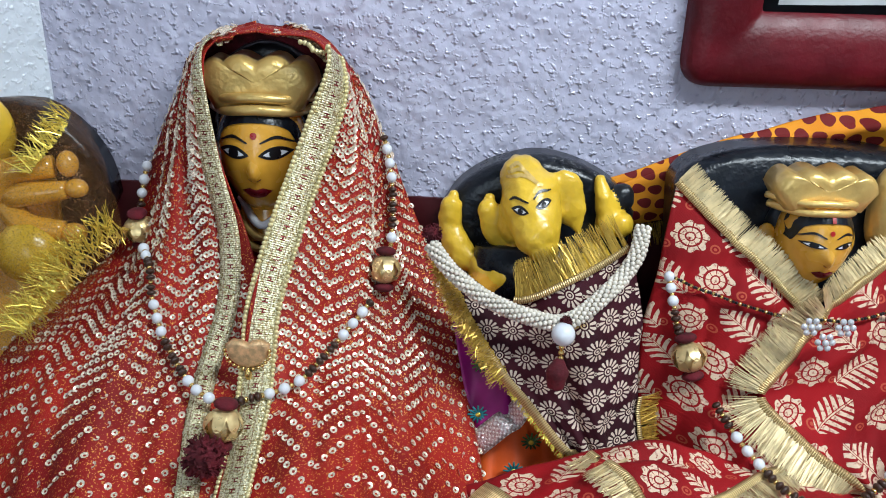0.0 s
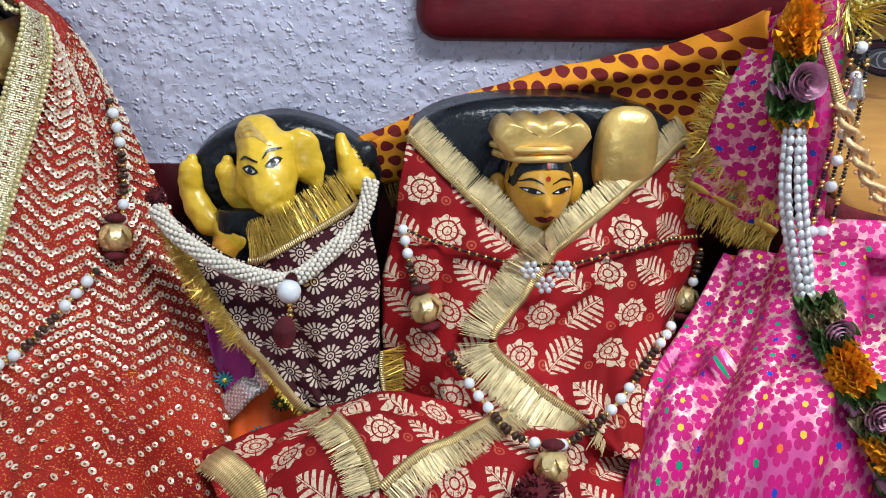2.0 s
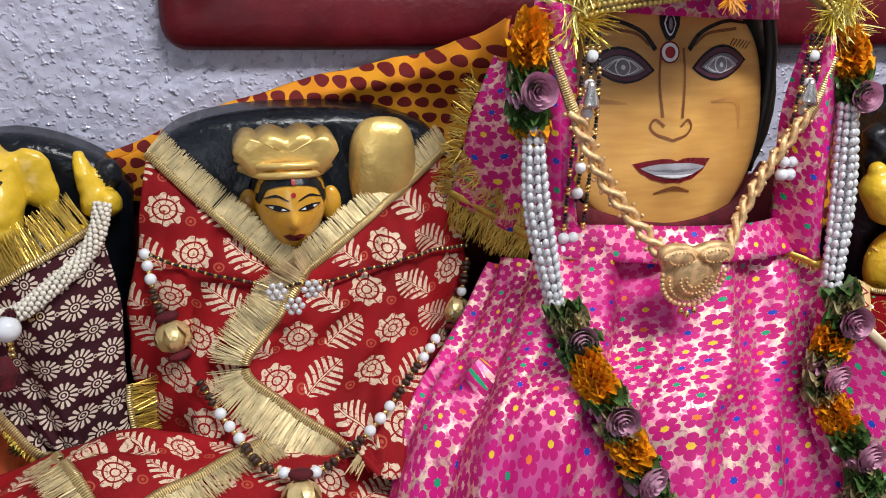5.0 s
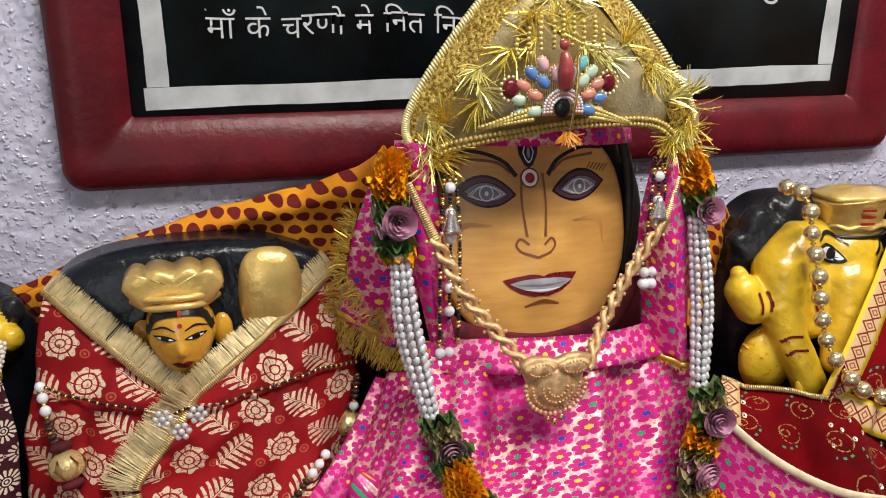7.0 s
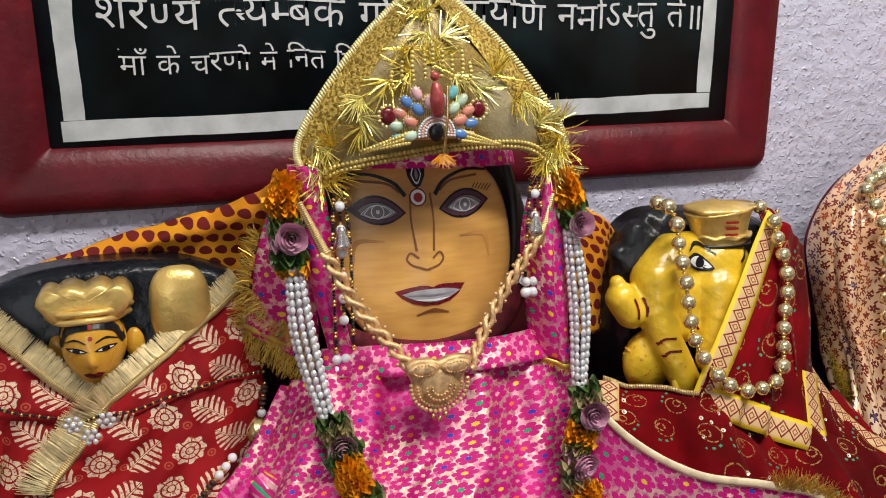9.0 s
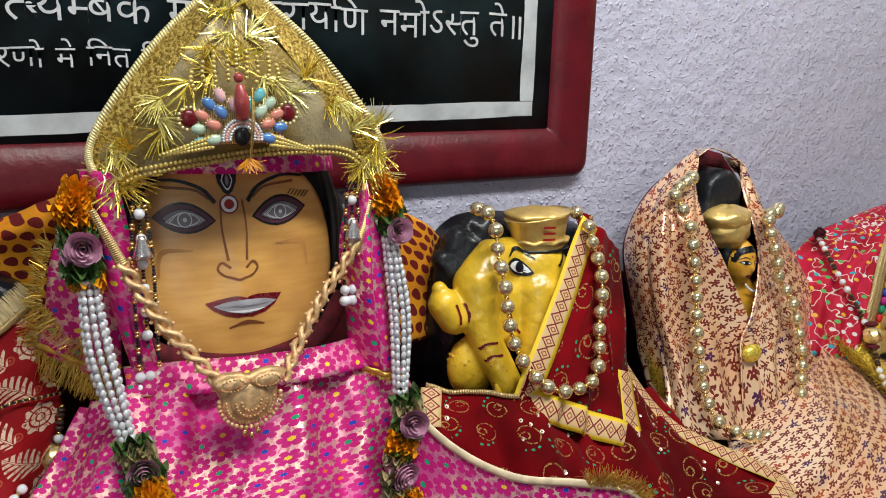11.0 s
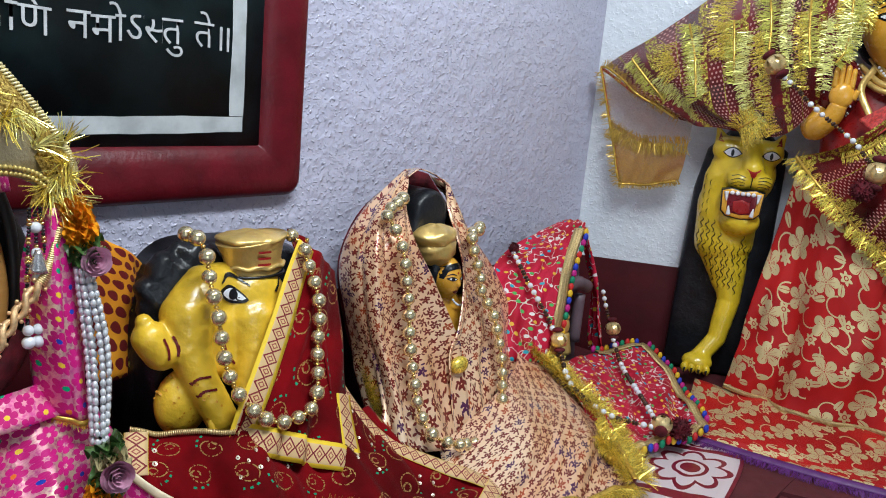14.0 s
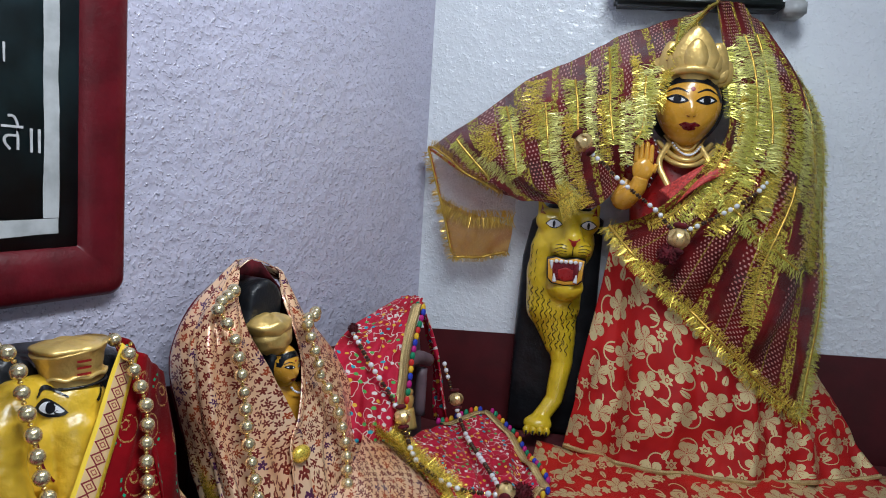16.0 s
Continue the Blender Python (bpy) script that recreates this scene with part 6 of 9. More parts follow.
# paint: 1 ink, 2 lilac, 3 grey, 4 white, 5 brown, 6 lip, 7 red
for ex, ez, sd in ((0.688, 0.452, -1), (0.795, 0.454, 1)):
    mb.decal(almond(ex, ez, 0.0335, 0.0185, 0.0155, 0.003 * sd), mask_surf, 1, 0.0006)
    mb.decal(almond(ex, ez, 0.0305, 0.0160, 0.0130, 0.003 * sd), mask_surf, 2, 0.0011)
    mb.decal(almond(ex, ez, 0.0245, 0.0115, 0.0095, 0.002 * sd), mask_surf, 1, 0.0016)
    mb.decal(almond(ex, ez, 0.0230, 0.0105, 0.0085, 0.002 * sd), mask_surf, 3, 0.0021)
    mb.decal(disc(ex, ez, 0.0078, 0.0085), mask_surf, 4, 0.0026)
    mb.decal(disc(ex, ez, 0.0066, 0.0072), mask_surf, 3, 0.0031)
    mb.decal(disc(ex, ez, 0.0022, 0.0024), mask_surf, 4, 0.0036)
    for q in (0.016, 0.0195):
        mb.stroke([(ex - q, ez - 0.002), (ex - q * 0.3, ez + 0.007), (ex + q * 0.4, ez + 0.006), (ex + q, ez - 0.001)], 0.0007, mask_surf, 4, 0.0026)
        mb.stroke([(ex - q, ez - 0.002), (ex - q * 0.3, ez - 0.007), (ex + q * 0.4, ez - 0.006), (ex + q, ez - 0.001)], 0.0007, mask_surf, 4, 0.0026)
    x0 = FC[0] - 0.006
    mb.stroke([(x0 + sd * 0.018, 0.468), (x0 + sd * 0.032, 0.484), (x0 + sd * 0.060, 0.494), (x0 + sd * 0.088, 0.492)], [0.005, 0.0042, 0.0035, 0.0025], mask_surf, 1, 0.0008)
    mb.stroke([(x0 + sd * 0.024, 0.472), (x0 + sd * 0.040, 0.483), (x0 + sd * 0.075, 0.487)], 0.003, mask_surf, 5, 0.0006)
    mb.stroke([(x0 + sd * 0.012, 0.470), (x0 + sd * 0.0135, 0.440), (x0 + sd * 0.010, 0.405)], [0.003, 0.0022, 0.003], mask_surf, 5, 0.0007)
    mb.stroke([(x0 + sd * 0.008, 0.397), (x0 + sd * 0.017, 0.403), (x0 + sd * 0.022, 0.396), (x0 + sd * 0.016, 0.389), (x0 + sd * 0.006, 0.386), (x0, 0.384)], 0.0026, mask_surf, 5, 0.0008)
    mb.stroke([(x0 + sd * 0.046, 0.418), (x0 + sd * 0.078, 0.417), (x0 + sd * 0.084, 0.39)], [0.002, 0.006, 0.002], mask_surf, 8, 0.0005)
for k in range(6):
    mb.stroke([(0.807 + k * 0.004, 0.472 - k * 0.001), (0.812 + k * 0.0045, 0.478 - k * 0.0008)], 0.0011, mask_surf, 1, 0.0009)
lx, lz = 0.745, 0.354
mb.decal([(lx - 0.044, lz + 0.006), (lx - 0.030, lz + 0.009), (lx - 0.014, lz + 0.012), (lx - 0.006, lz + 0.0120), (lx, lz + 0.010), (lx + 0.007, lz + 0.0122), (lx + 0.016, lz + 0.012), (lx + 0.030, lz + 0.0105), (lx + 0.043, lz + 0.009),
          (lx + 0.034, lz - 0.002), (lx + 0.022, lz - 0.009), (lx + 0.006, lz - 0.012), (lx - 0.010, lz - 0.012), (lx - 0.024, lz - 0.009), (lx - 0.036, lz - 0.002)], mask_surf, 6, 0.0008)
mb.decal(almond(lx, lz + 0.002, 0.036, 0.0062, 0.0095), mask_surf, 9, 0.0014)
mb.decal(almond(lx - 0.001, lz + 0.001, 0.031, 0.0012, 0.0012), mask_surf, 3, 0.0019)
mb.decal(almond(lx, lz - 0.004, 0.022, 0.0008, 0.0020), mask_surf, 4, 0.0019)
mb.stroke([(lx - 0.020, lz - 0.024), (lx, lz - 0.018), (lx + 0.020, lz - 0.023)], [0.002, 0.005, 0.002], mask_surf, 5, 0.0007)
mb.decal(disc(0.737, 0.466, 0.0105, 0.0105, 18), mask_surf, 6, 0.0008)
mb.decal(disc(0.737, 0.466, 0.0088, 0.0088, 18), mask_surf, 4, 0.0013)
mb.decal(disc(0.737, 0.466, 0.0055, 0.0055, 18), mask_surf, 7, 0.0018)
mb.decal([(0.725, 0.505), (0.749, 0.505), (0.7475, 0.490), (0.742, 0.479), (0.737, 0.476), (0.732, 0.479), (0.7265, 0.490)], mask_surf, 1, 0.0009)
mb.decal(almond(0.737, 0.492, 0.0065, 0.011, 0.011), mask_surf, 4, 0.0014)
mb.decal(almond(0.737, 0.492, 0.0052, 0.009, 0.009), mask_surf, 1, 0.0019)
mb.decal(disc(0.737, 0.492, 0.002, 0.006), mask_surf, 3, 0.0024)
idol("painted_mask", "large varnished wooden mask with painted eyes and lips", mb, "mask", mats=[M_FACE, M_INK, M_LILAC, M_GREYP, M_WHITE, M_BROWN, M_LIP, M_RED, plain("pale_brown_shading_paint", (0.42, 0.19, 0.05), 0.5, scale=40, bump=0), plain("pale_grey_paint", (0.32, 0.32, 0.35), 0.4, scale=40, bump=0)])

# body post behind the mask
body = thing("dummy_body", "dark wooden body post that carries mask and dress", "stand")
part("torso", MB().tube([(0.745, 0.76, 0.0), (0.745, 0.76, 0.15), (0.745, 0.765, 0.30), (0.745, 0.775, 0.50)], [0.12, 0.11, 0.09, 0.085], 0, 20, 20, 0.5), M_MAROON, body)
hair = thing("black_hair", "black hair behind the painted mask", "hair")
part("back_hair", MB().ball((0.745, 0.742, 0.395), (0.152, 0.022, 0.150), 0, 30, 20), M_HAIR, hair)
for sd in (-1, 1):
    part("strand", MB().tube([(0.746 + sd * 0.106, 0.725, 0.508), (0.746 + sd * 0.120, 0.725, 0.46), (0.746 + sd * 0.123, 0.722, 0.40), (0.746 + sd * 0.118, 0.722, 0.335)], [0.006, 0.007, 0.006, 0.004], 0, 18, 8), M_HAIR, hair)

dress = thing("magenta_dress", "magenta and gold brocade dress gathered under a waistband", "dress")
SD = Loft([[(0.573, 0.720, 0.245), (0.517, 0.680, 0.170), (0.458, 0.615, 0.120), (0.415, 0.540, 0.0)],
           [(0.623, 0.665, 0.283), (0.590, 0.610, 0.216), (0.542, 0.555, 0.160), (0.504, 0.480, 0.0)],
           [(0.736, 0.640, 0.285), (0.717, 0.592, 0.207), (0.686, 0.540, 0.144), (0.663, 0.460, 0.0)],
           [(0.884, 0.655, 0.275), (0.887, 0.610, 0.184), (0.888, 0.560, 0.111), (0.882, 0.480, 0.0)],
           [(0.945, 0.700, 0.255), (0.985, 0.640, 0.168), (1.045, 0.590, 0.110), (1.10, 0.530, 0.03)]],
          [(0.010, 3.6, 0.20, 0.1, 0.35), (0.006, 8.3, 0.12, 0.45, 0.15), (0.004, 2.0, 2.2, 0.2, 0.8)], flat=-1)
sheet_part("skirt", SD, 180, 70, M_PINK, dress)
wb = Loft([[(0.612, 0.682, 0.302), (0.612, 0.660, 0.276)], [(0.68, 0.655, 0.308), (0.678, 0.630, 0.279)], [(0.745, 0.646, 0.306), (0.742, 0.618, 0.278)], [(0.82, 0.650, 0.303), (0.820, 0.624, 0.275)], [(0.896, 0.680, 0.298), (0.894, 0.650, 0.268)]])
sheet_part("waistband", wb, 60, 6, M_PINK, dress, "folded waistband")
p, n, t, s = edge(SD, [(0.80, 0.22), (0.93, 0.6), (1.0, 0.85)], 60, 0.003)
gota(dress, SD, [(1.0, 0.15), (1.0, 0.5), (1.0, 0.98)], 0.008, 1, 0.0, M_GOTA)
VL = [(0.003, 2.0, 0.6, 0.3, 0.3)]
sheet_part("veil_panel", Loft([[(0.582, 0.745, 0.485), (0.553, 0.750, 0.402), (0.535, 0.755, 0.310)], [(0.600, 0.715, 0.50), (0.585, 0.715, 0.40), (0.575, 0.72, 0.29)], [(0.622, 0.700, 0.505), (0.612, 0.70, 0.413), (0.612, 0.70, 0.280)]], VL), 24, 30, M_PINK, dress, "dark magenta veil panel")
SVB = Loft([[(0.582, 0.745, 0.485), (0.553, 0.750, 0.402), (0.535, 0.755, 0.310)], [(0.622, 0.700, 0.505), (0.612, 0.70, 0.413), (0.612, 0.70, 0.280)]])
gota(dress, SVB, [(0.0, 0.97), (0.5, 0.98), (1.0, 1.0)], 0.008, -1, 0.035, M_TINSEL2, M_TINSEL2, 2200, 31, 0.2)
gota(dress, SVB, [(0.0, 0.35), (0.0, 0.7), (0.0, 0.98)], 0.0, -1, 0.022, None, M_TINSEL2, 1500, 32, 0.4)
gota(dress, SVB, [(0.02, 0.72), (0.5, 0.85), (1.0, 0.9)], 0.0, -1, 0.03, None, M_TINSEL2, 1600, 33, 0.7)
sheet_part("veil_panel", Loft([[(0.586, 0.690, 0.515), (0.592, 0.682, 0.416), (0.624, 0.678, 0.290)], [(0.602, 0.668, 0.515), (0.610, 0.668, 0.41), (0.634, 0.668, 0.290)], [(0.617, 0.675, 0.512), (0.632, 0.678, 0.405), (0.650, 0.682, 0.290)]], VL), 20, 30, M_PINK, dress, "magenta veil panel")
SVR = Loft([[(0.876, 0.690, 0.485), (0.858, 0.680, 0.401), (0.868, 0.672, 0.273)], [(0.884, 0.660, 0.488), (0.880, 0.640, 0.38), (0.895, 0.632, 0.262)], [(0.905, 0.675, 0.482), (0.912, 0.662, 0.366), (0.925, 0.668, 0.254)]], VL)
sheet_part("veil_panel", SVR, 24, 34, M_PINK, dress, "magenta veil panel")
gota(dress, SVR, [(0.0, 0.99), (0.5, 1.0), (1.0, 0.99)], 0.006, -1, 0.006, M_TINSEL2, M_TINSEL, 900, 34, 0.4)

SDR = Loft([[(0.905, 0.620, 0.245), (0.880, 0.585, 0.130), (0.860, 0.52, 0.0)], [(0.939, 0.545, 0.201), (0.925, 0.520, 0.110), (0.91, 0.48, 0.0)],
            [(0.988, 0.490, 0.178), (0.985, 0.470, 0.095), (0.98, 0.44, 0.0)], [(1.055, 0.455, 0.171), (1.06, 0.435, 0.09), (1.07, 0.41, 0.0)],
            [(1.120, 0.440, 0.150), (1.13, 0.420, 0.08), (1.14, 0.40, 0.0)], [(1.165, 0.450, 0.095), (1.175, 0.425, 0.05), (1.18, 0.40, 0.0)]], [(0.004, 1.7, 0.3, 0.2, 0.5)])
sheet_part("side_flare", SDR, 60, 34, M_PINK, dress, "flared side of the skirt")
p, n, t, s = edge(SDR, [(0.0, 0.01), (0.25, 0.01), (0.5, 0.01), (0.75, 0.01), (1.0, 0.01)], 70, 0.003)
part("hem_band", band(p, n, s, 0.009), plain("cream_silk_hem", (0.72, 0.58, 0.38), 0.45, scale=60, var=0.15), dress, "cream silk hem", thick=0.001)
gota(dress, SDR, [(0.62, 0.02), (0.75, 0.02), (0.95, 0.02)], 0.0, 1, 0.026, None, M_TINSEL2, 2600, 37, 0.8)

# neckline pieces under the chin
part("collar_fold", MB().tube([(0.625, 0.70, 0.33), (0.66, 0.685, 0.302), (0.745, 0.672, 0.288), (0.83, 0.685, 0.302), (0.87, 0.70, 0.345)], [0.012, 0.014, 0.012, 0.014, 0.012], 0, 30, 10, 0.5), M_MAROON, dress, "maroon cloth fold")

# polka-dot cloth behind the mask
pk = thing("polka_cloth", "orange cotton cloth with maroon dots, slung behind the mask", "cloth")
SP = Loft([[(0.1724, 0.8680, 0.3281), (0.1754, 0.8600, 0.3220), (0.1805, 0.8620, 0.3041), (0.1848, 0.8680, 0.2705)], [(0.3141, 0.8600, 0.3860), (0.3138, 0.8450, 0.3764), (0.3169, 0.8550, 0.3537), (0.3212, 0.8600, 0.3040)], [(0.4076, 0.8650, 0.4128), (0.4079, 0.8480, 0.4001), (0.4150, 0.8600, 0.3742), (0.4234, 0.8650, 0.3010)],
           [(0.4923, 0.8350, 0.4387), (0.4915, 0.8150, 0.4226), (0.5009, 0.8250, 0.3970), (0.5159, 0.8300, 0.3168)], [(0.5551, 0.7950, 0.4667), (0.5533, 0.7750, 0.4484), (0.5668, 0.7900, 0.4129), (0.5814, 0.8000, 0.3374)], [(0.5806, 0.7350, 0.4963), (0.5799, 0.7250, 0.4729), (0.5900, 0.7450, 0.4327), (0.5940, 0.7600, 0.3544)]], [(0.003, 0.6, 1.6, 0.1, 0.3), (0.002, 5.0, 0.5, 0.2, 0.2)], flat=1.1)
sheet_part("drape", SP, 70, 24, M_POLKA, pk)
gota(pk, SP, [(0.05, 1.0), (0.25, 1.0), (0.3, 1.0)], 0.0, -1, 0.03, None, M_TINSEL2, 900, 35, 0.15)
SP2 = Loft([[(0.93, 0.715, 0.455), (0.951, 0.725, 0.376), (0.970, 0.740, 0.250)], [(0.992, 0.735, 0.422), (1.003, 0.740, 0.350), (1.01, 0.750, 0.250)], [(1.043, 0.770, 0.386), (1.035, 0.770, 0.333), (1.03, 0.77, 0.25)]], [(0.004, 1.3, 0.6, 0.2, 0.3)])
sheet_part("drape", SP2, 30, 30, M_POLKA, pk)
p, n, t, s = edge(SP2, [(0.55, 0.55), (0.5, 0.8), (0.45, 0.95)], 40, 0.004)
part("fringe", fringe(p, n, s, 0.03, 700, 0.0013, 0.6, 36), M_TINSEL, pk, "gold tinsel threads", kind="stuff")

# headdress
M_SPARK = plain("lemon_gold_tinsel", (0.92, 0.80, 0.28), 0.3, 0.7, scale=90, bump=0)
hat = thing("gold_headdress", "pointed gold tinsel headdress with beaded peacock ornament", "headdress")
SH = Loft([[(0.7368, 0.7050, 0.6985), (0.6601, 0.6880, 0.6296), (0.5965, 0.6820, 0.5373), (0.6158, 0.6800, 0.4878)],
           [(0.7365, 0.6900, 0.6978), (0.6925, 0.6600, 0.6270), (0.6597, 0.6570, 0.5535), (0.6500, 0.6680, 0.5070)],
           [(0.7406, 0.6880, 0.6978), (0.7305, 0.6500, 0.6242), (0.7359, 0.6480, 0.5576), (0.7383, 0.6620, 0.5214)],
           [(0.7463, 0.6900, 0.6980), (0.7798, 0.6580, 0.6263), (0.8235, 0.6550, 0.5598), (0.8459, 0.6640, 0.5211)],
           [(0.7580, 0.7050, 0.6989), (0.8327, 0.6800, 0.6320), (0.9061, 0.6720, 0.5361), (0.8961, 0.6720, 0.4847)]], [(0.002, 3, 1, 0.2, 0.3)])
g, u, v = cloth("gold_tissue", 0.42, 0.3)
ns = g.noise(9, 4)
g.col(g.mix(g.ramp(ns, 0.40, 0.60), (0.24, 0.16, 0.04), (0.42, 0.35, 0.21)))
g.put(g.b.inputs["Metallic"], 0.25)
g.bump(g.noise(260, 3) + ns * 2.0, 0.7, 0.0015)
M_TISSUE = g.mat
g, u, v = cloth("dark_gold_tissue", 0.36, 0.3)
ns = g.noise(300, 3)
g.col(g.mix(g.ramp(ns, 0.35, 0.65), (0.18, 0.10, 0.012), (0.62, 0.44, 0.11)))
g.put(g.b.inputs["Metallic"], 0.5)
g.bump(ns + g.noise(30, 3) * 2.0, 0.8, 0.002)
M_TISSUE_EDGE = g.mat
M_SEED = plain("yellow_gold_seed_bead", (0.62, 0.47, 0.14), 0.3, 0.3, scale=80, bump=0)
M_CORAL = plain("dark_coral_bead", (0.34, 0.05, 0.05), 0.3, scale=80, bump=0)
M_ROSEP = plain("pink_seed_bead", (0.72, 0.42, 0.36), 0.3, scale=80, bump=0)

sheet_part("front_panel", SH, 60, 44, M_TISSUE, hat, thick=0.003)
part("back_panel", MB().tube([(0.745, 0.735, 0.50), (0.748, 0.735, 0.58), (0.75, 0.715, 0.70)], [0.128, 0.110, 0.010], 0, 20, 24, 0.28), M_PINK, hat, "magenta lining of the headdress")
for pts, wd in (([(0.0, 0.02), (0.0, 0.35), (0.0, 0.66), (0.0, 1.0)], 0.016), ([(1.0, 0.02), (1.0, 0.35), (1.0, 0.66), (1.0, 1.0)], 0.016)):
    p, n, t, s = edge(SH, pts, 90, 0.003)
    c2 = curve(p[::6], 700)
    tt = unit(np.gradient(c2, axis=0))
    aa = unit(np.cross(tt, np.array([0, 1.0, 0.1])))
    ph = np.linspace(0, 2 * math.pi * 46, 700)
    for q0 in (0, math.pi):
        q = c2 + aa * (0.0030 * np.cos(ph + q0))[:, None] + np.cross(aa, tt) * (0.0022 * np.sin(ph + q0))[:, None]
        part("picot_cord", MB().tube(q[::2], 0.0015, 0, 700, 6), M_LOOP, hat, "looped gold cord edging")
    q = p + s * (0.019 if pts[0][0] == 0 else -0.019)
    part("braid", band(q, n, s, 0.034), M_TISSUE_EDGE, hat, "gold tissue band")
p, n, t, s = edge(SH, [(0.03, 0.99), (0.25, 0.985), (0.5, 0.99), (0.75, 0.985), (0.97, 0.99)], 90, 0.003)
for k in range(2):
    q, tt = even((p + s * (0.004 + 0.006 * k) + n * 0.003)[::8][1:-1], 0.0048)
    m2 = MB()
    for i in range(len(q)):
        m2.ball(q[i], (0.0026, 0.0026, 0.0026), 0, 8, 6)
    part("bead_row", m2, M_SEED, hat, "row of tiny gold beads", kind="stuff")
rng = np.random.default_rng(8)
for k, (uu, vv) in enumerate([(0.5, 0.05), (0.5, 0.12), (0.48, 0.22), (0.55, 0.3), (0.22, 0.60), (0.25, 0.66), (0.06, 0.88), (0.12, 0.95), (0.03, 0.8), (0.82, 0.56), (0.9, 0.62), (0.96, 0.72), (0.97, 0.88), (0.9, 0.93), (0.86, 0.68), (0.4, 0.4), (0.63, 0.42), (0.5, 0.36), (0.98, 0.62), (0.3, 0.45), (0.7, 0.5), (0.38, 0.3), (0.6, 0.24), (0.15, 0.75), (0.08, 0.7), (0.04, 0.95), (0.93, 0.8), (0.98, 0.97), (0.45, 0.15), (0.1, 0.99), (0.92, 0.99), (0.99, 0.66), (0.95, 0.86), (0.97, 0.76), (0.99, 0.93), (0.02, 0.86), (0.2, 0.52), (0.46, 0.02), (0.55, 0.02), (0.8, 0.44), (0.88, 0.52)]):
    pp, nn = SH.at(np.array([uu]), np.array([vv]), np.array([0.003]))
    d0 = unit(rng.normal(size=3) * np.array([1, 0.4, 1]))
    m2 = MB()
    P_ = np.repeat(pp, 2, 0) + np.array([[0, 0, 0], [0.004, 0, 0.002]])
    for q in range(7):
        fringe(P_, np.repeat(nn, 2, 0), np.repeat(unit(d0 + rng.normal(0, 0.55, 3))[None], 2, 0), 0.034, 1100, 0.0014, 0.5, 40 + k * 7 + q, 0.1, m2)
    part("tinsel_tuft", m2, [M_SPARK, M_TINSEL][k % 2], hat, "spray of gold tinsel", kind="stuff")
GEMS = [plain("blue_gem", (0.08, 0.20, 0.48), 0.12, scale=60, bump=0, coat=0.6), plain("teal_gem", (0.12, 0.42, 0.46), 0.12, scale=60, bump=0, coat=0.6),
        plain("coral_gem", (0.60, 0.22, 0.16), 0.15, scale=60, bump=0, coat=0.6), plain("pink_gem", (0.70, 0.40, 0.42), 0.15, scale=60, bump=0, coat=0.6),
        plain("pale_mint_gem", (0.42, 0.55, 0.42), 0.15, scale=60, bump=0, coat=0.6)]
GEM = [MB().ball((0, 0, 0), (0.0056, 0.0036, 0.0078), 0, 10, 6).mesh("gem", [m]) for m in GEMS]
OC = (0.7329, 0.6480, 0.5537)
orn = part("peacock_ornament", MB().slab(arc(OC[0], OC[2], 0.036, 0.036, -20, 200, 30), 0.630, 0.650, 0, 0.004), M_GOTA, hat, "beaded peacock ornament")


def hat_point(dx, dz, off=0.006):
    x, z = OC[0] + dx, OC[2] + dz
    return (x, 0.634 - 0.02 * max(0, dz - 0.03) + 2.2 * dx * dx - off, z)


k = 0
for ring, (rad, count) in enumerate(((0.0285, 8), (0.0415, 12))):
    for a in np.linspace(-14, 194, count):
        if 78 < a < 102:
            continue
        ob = new("gem", GEM[(k * 7 + ring * 2) % 5])
        ob.parent = orn
        ob.matrix_basis = Matrix.Translation(hat_point(rad * math.cos(math.radians(a)), rad * math.sin(math.radians(a)), 0.010 - 0.003 * ring)) @ pose(0, 0, 0, 0, 90 - a, 0)
        k += 1
        m2 = MB()
        for b in np.linspace(0, 2 * math.pi, 12, endpoint=False):
            w = math.radians(a)
            du, dv = 0.0054 * math.cos(b), 0.0074 * math.sin(b)
            m2.ball(hat_point(rad * math.cos(w) - du * math.sin(w) + dv * math.cos(w), rad * math.sin(w) + du * math.cos(w) + dv * math.sin(w), 0.008 - 0.003 * ring), (0.0012,) * 3, 0, 6, 4)
        part("gem_rim", m2, M_LOOP, orn, kind="stuff")
for rad, mt in ((0.0195, M_PEARLW), (0.0160, M_ROSEP), (0.0125, M_PEARLW)):
    m2 = MB()
    for a in np.linspace(-5, 185, int(rad * 1250)):
        m2.ball(hat_point(rad * math.cos(math.radians(a)), -0.006 + rad * math.sin(math.radians(a)), 0.012), (0.0019,) * 3, 0, 8, 6)
    part("pearl_arch", m2, mt, orn, "arch of tiny beads", kind="stuff")
part("dark_stone", MB().ball(hat_point(0, -0.004, 0.010), (0.008, 0.004, 0.010), 0, 14, 10), M_INK, orn)
part("coral_body", MB().tube([hat_point(0, 0.014, 0.014), hat_point(-0.001, 0.030, 0.017), hat_point(-0.002, 0.040, 0.016), hat_point(-0.002, 0.047, 0.014)], [0.006, 0.008, 0.006, 0.004], 0, 18, 12), M_CORAL, orn)
part("coral_head", MB().ball(hat_point(-0.003, 0.054, 0.014), (0.005, 0.004, 0.005), 0, 12, 8), M_CORAL, orn)
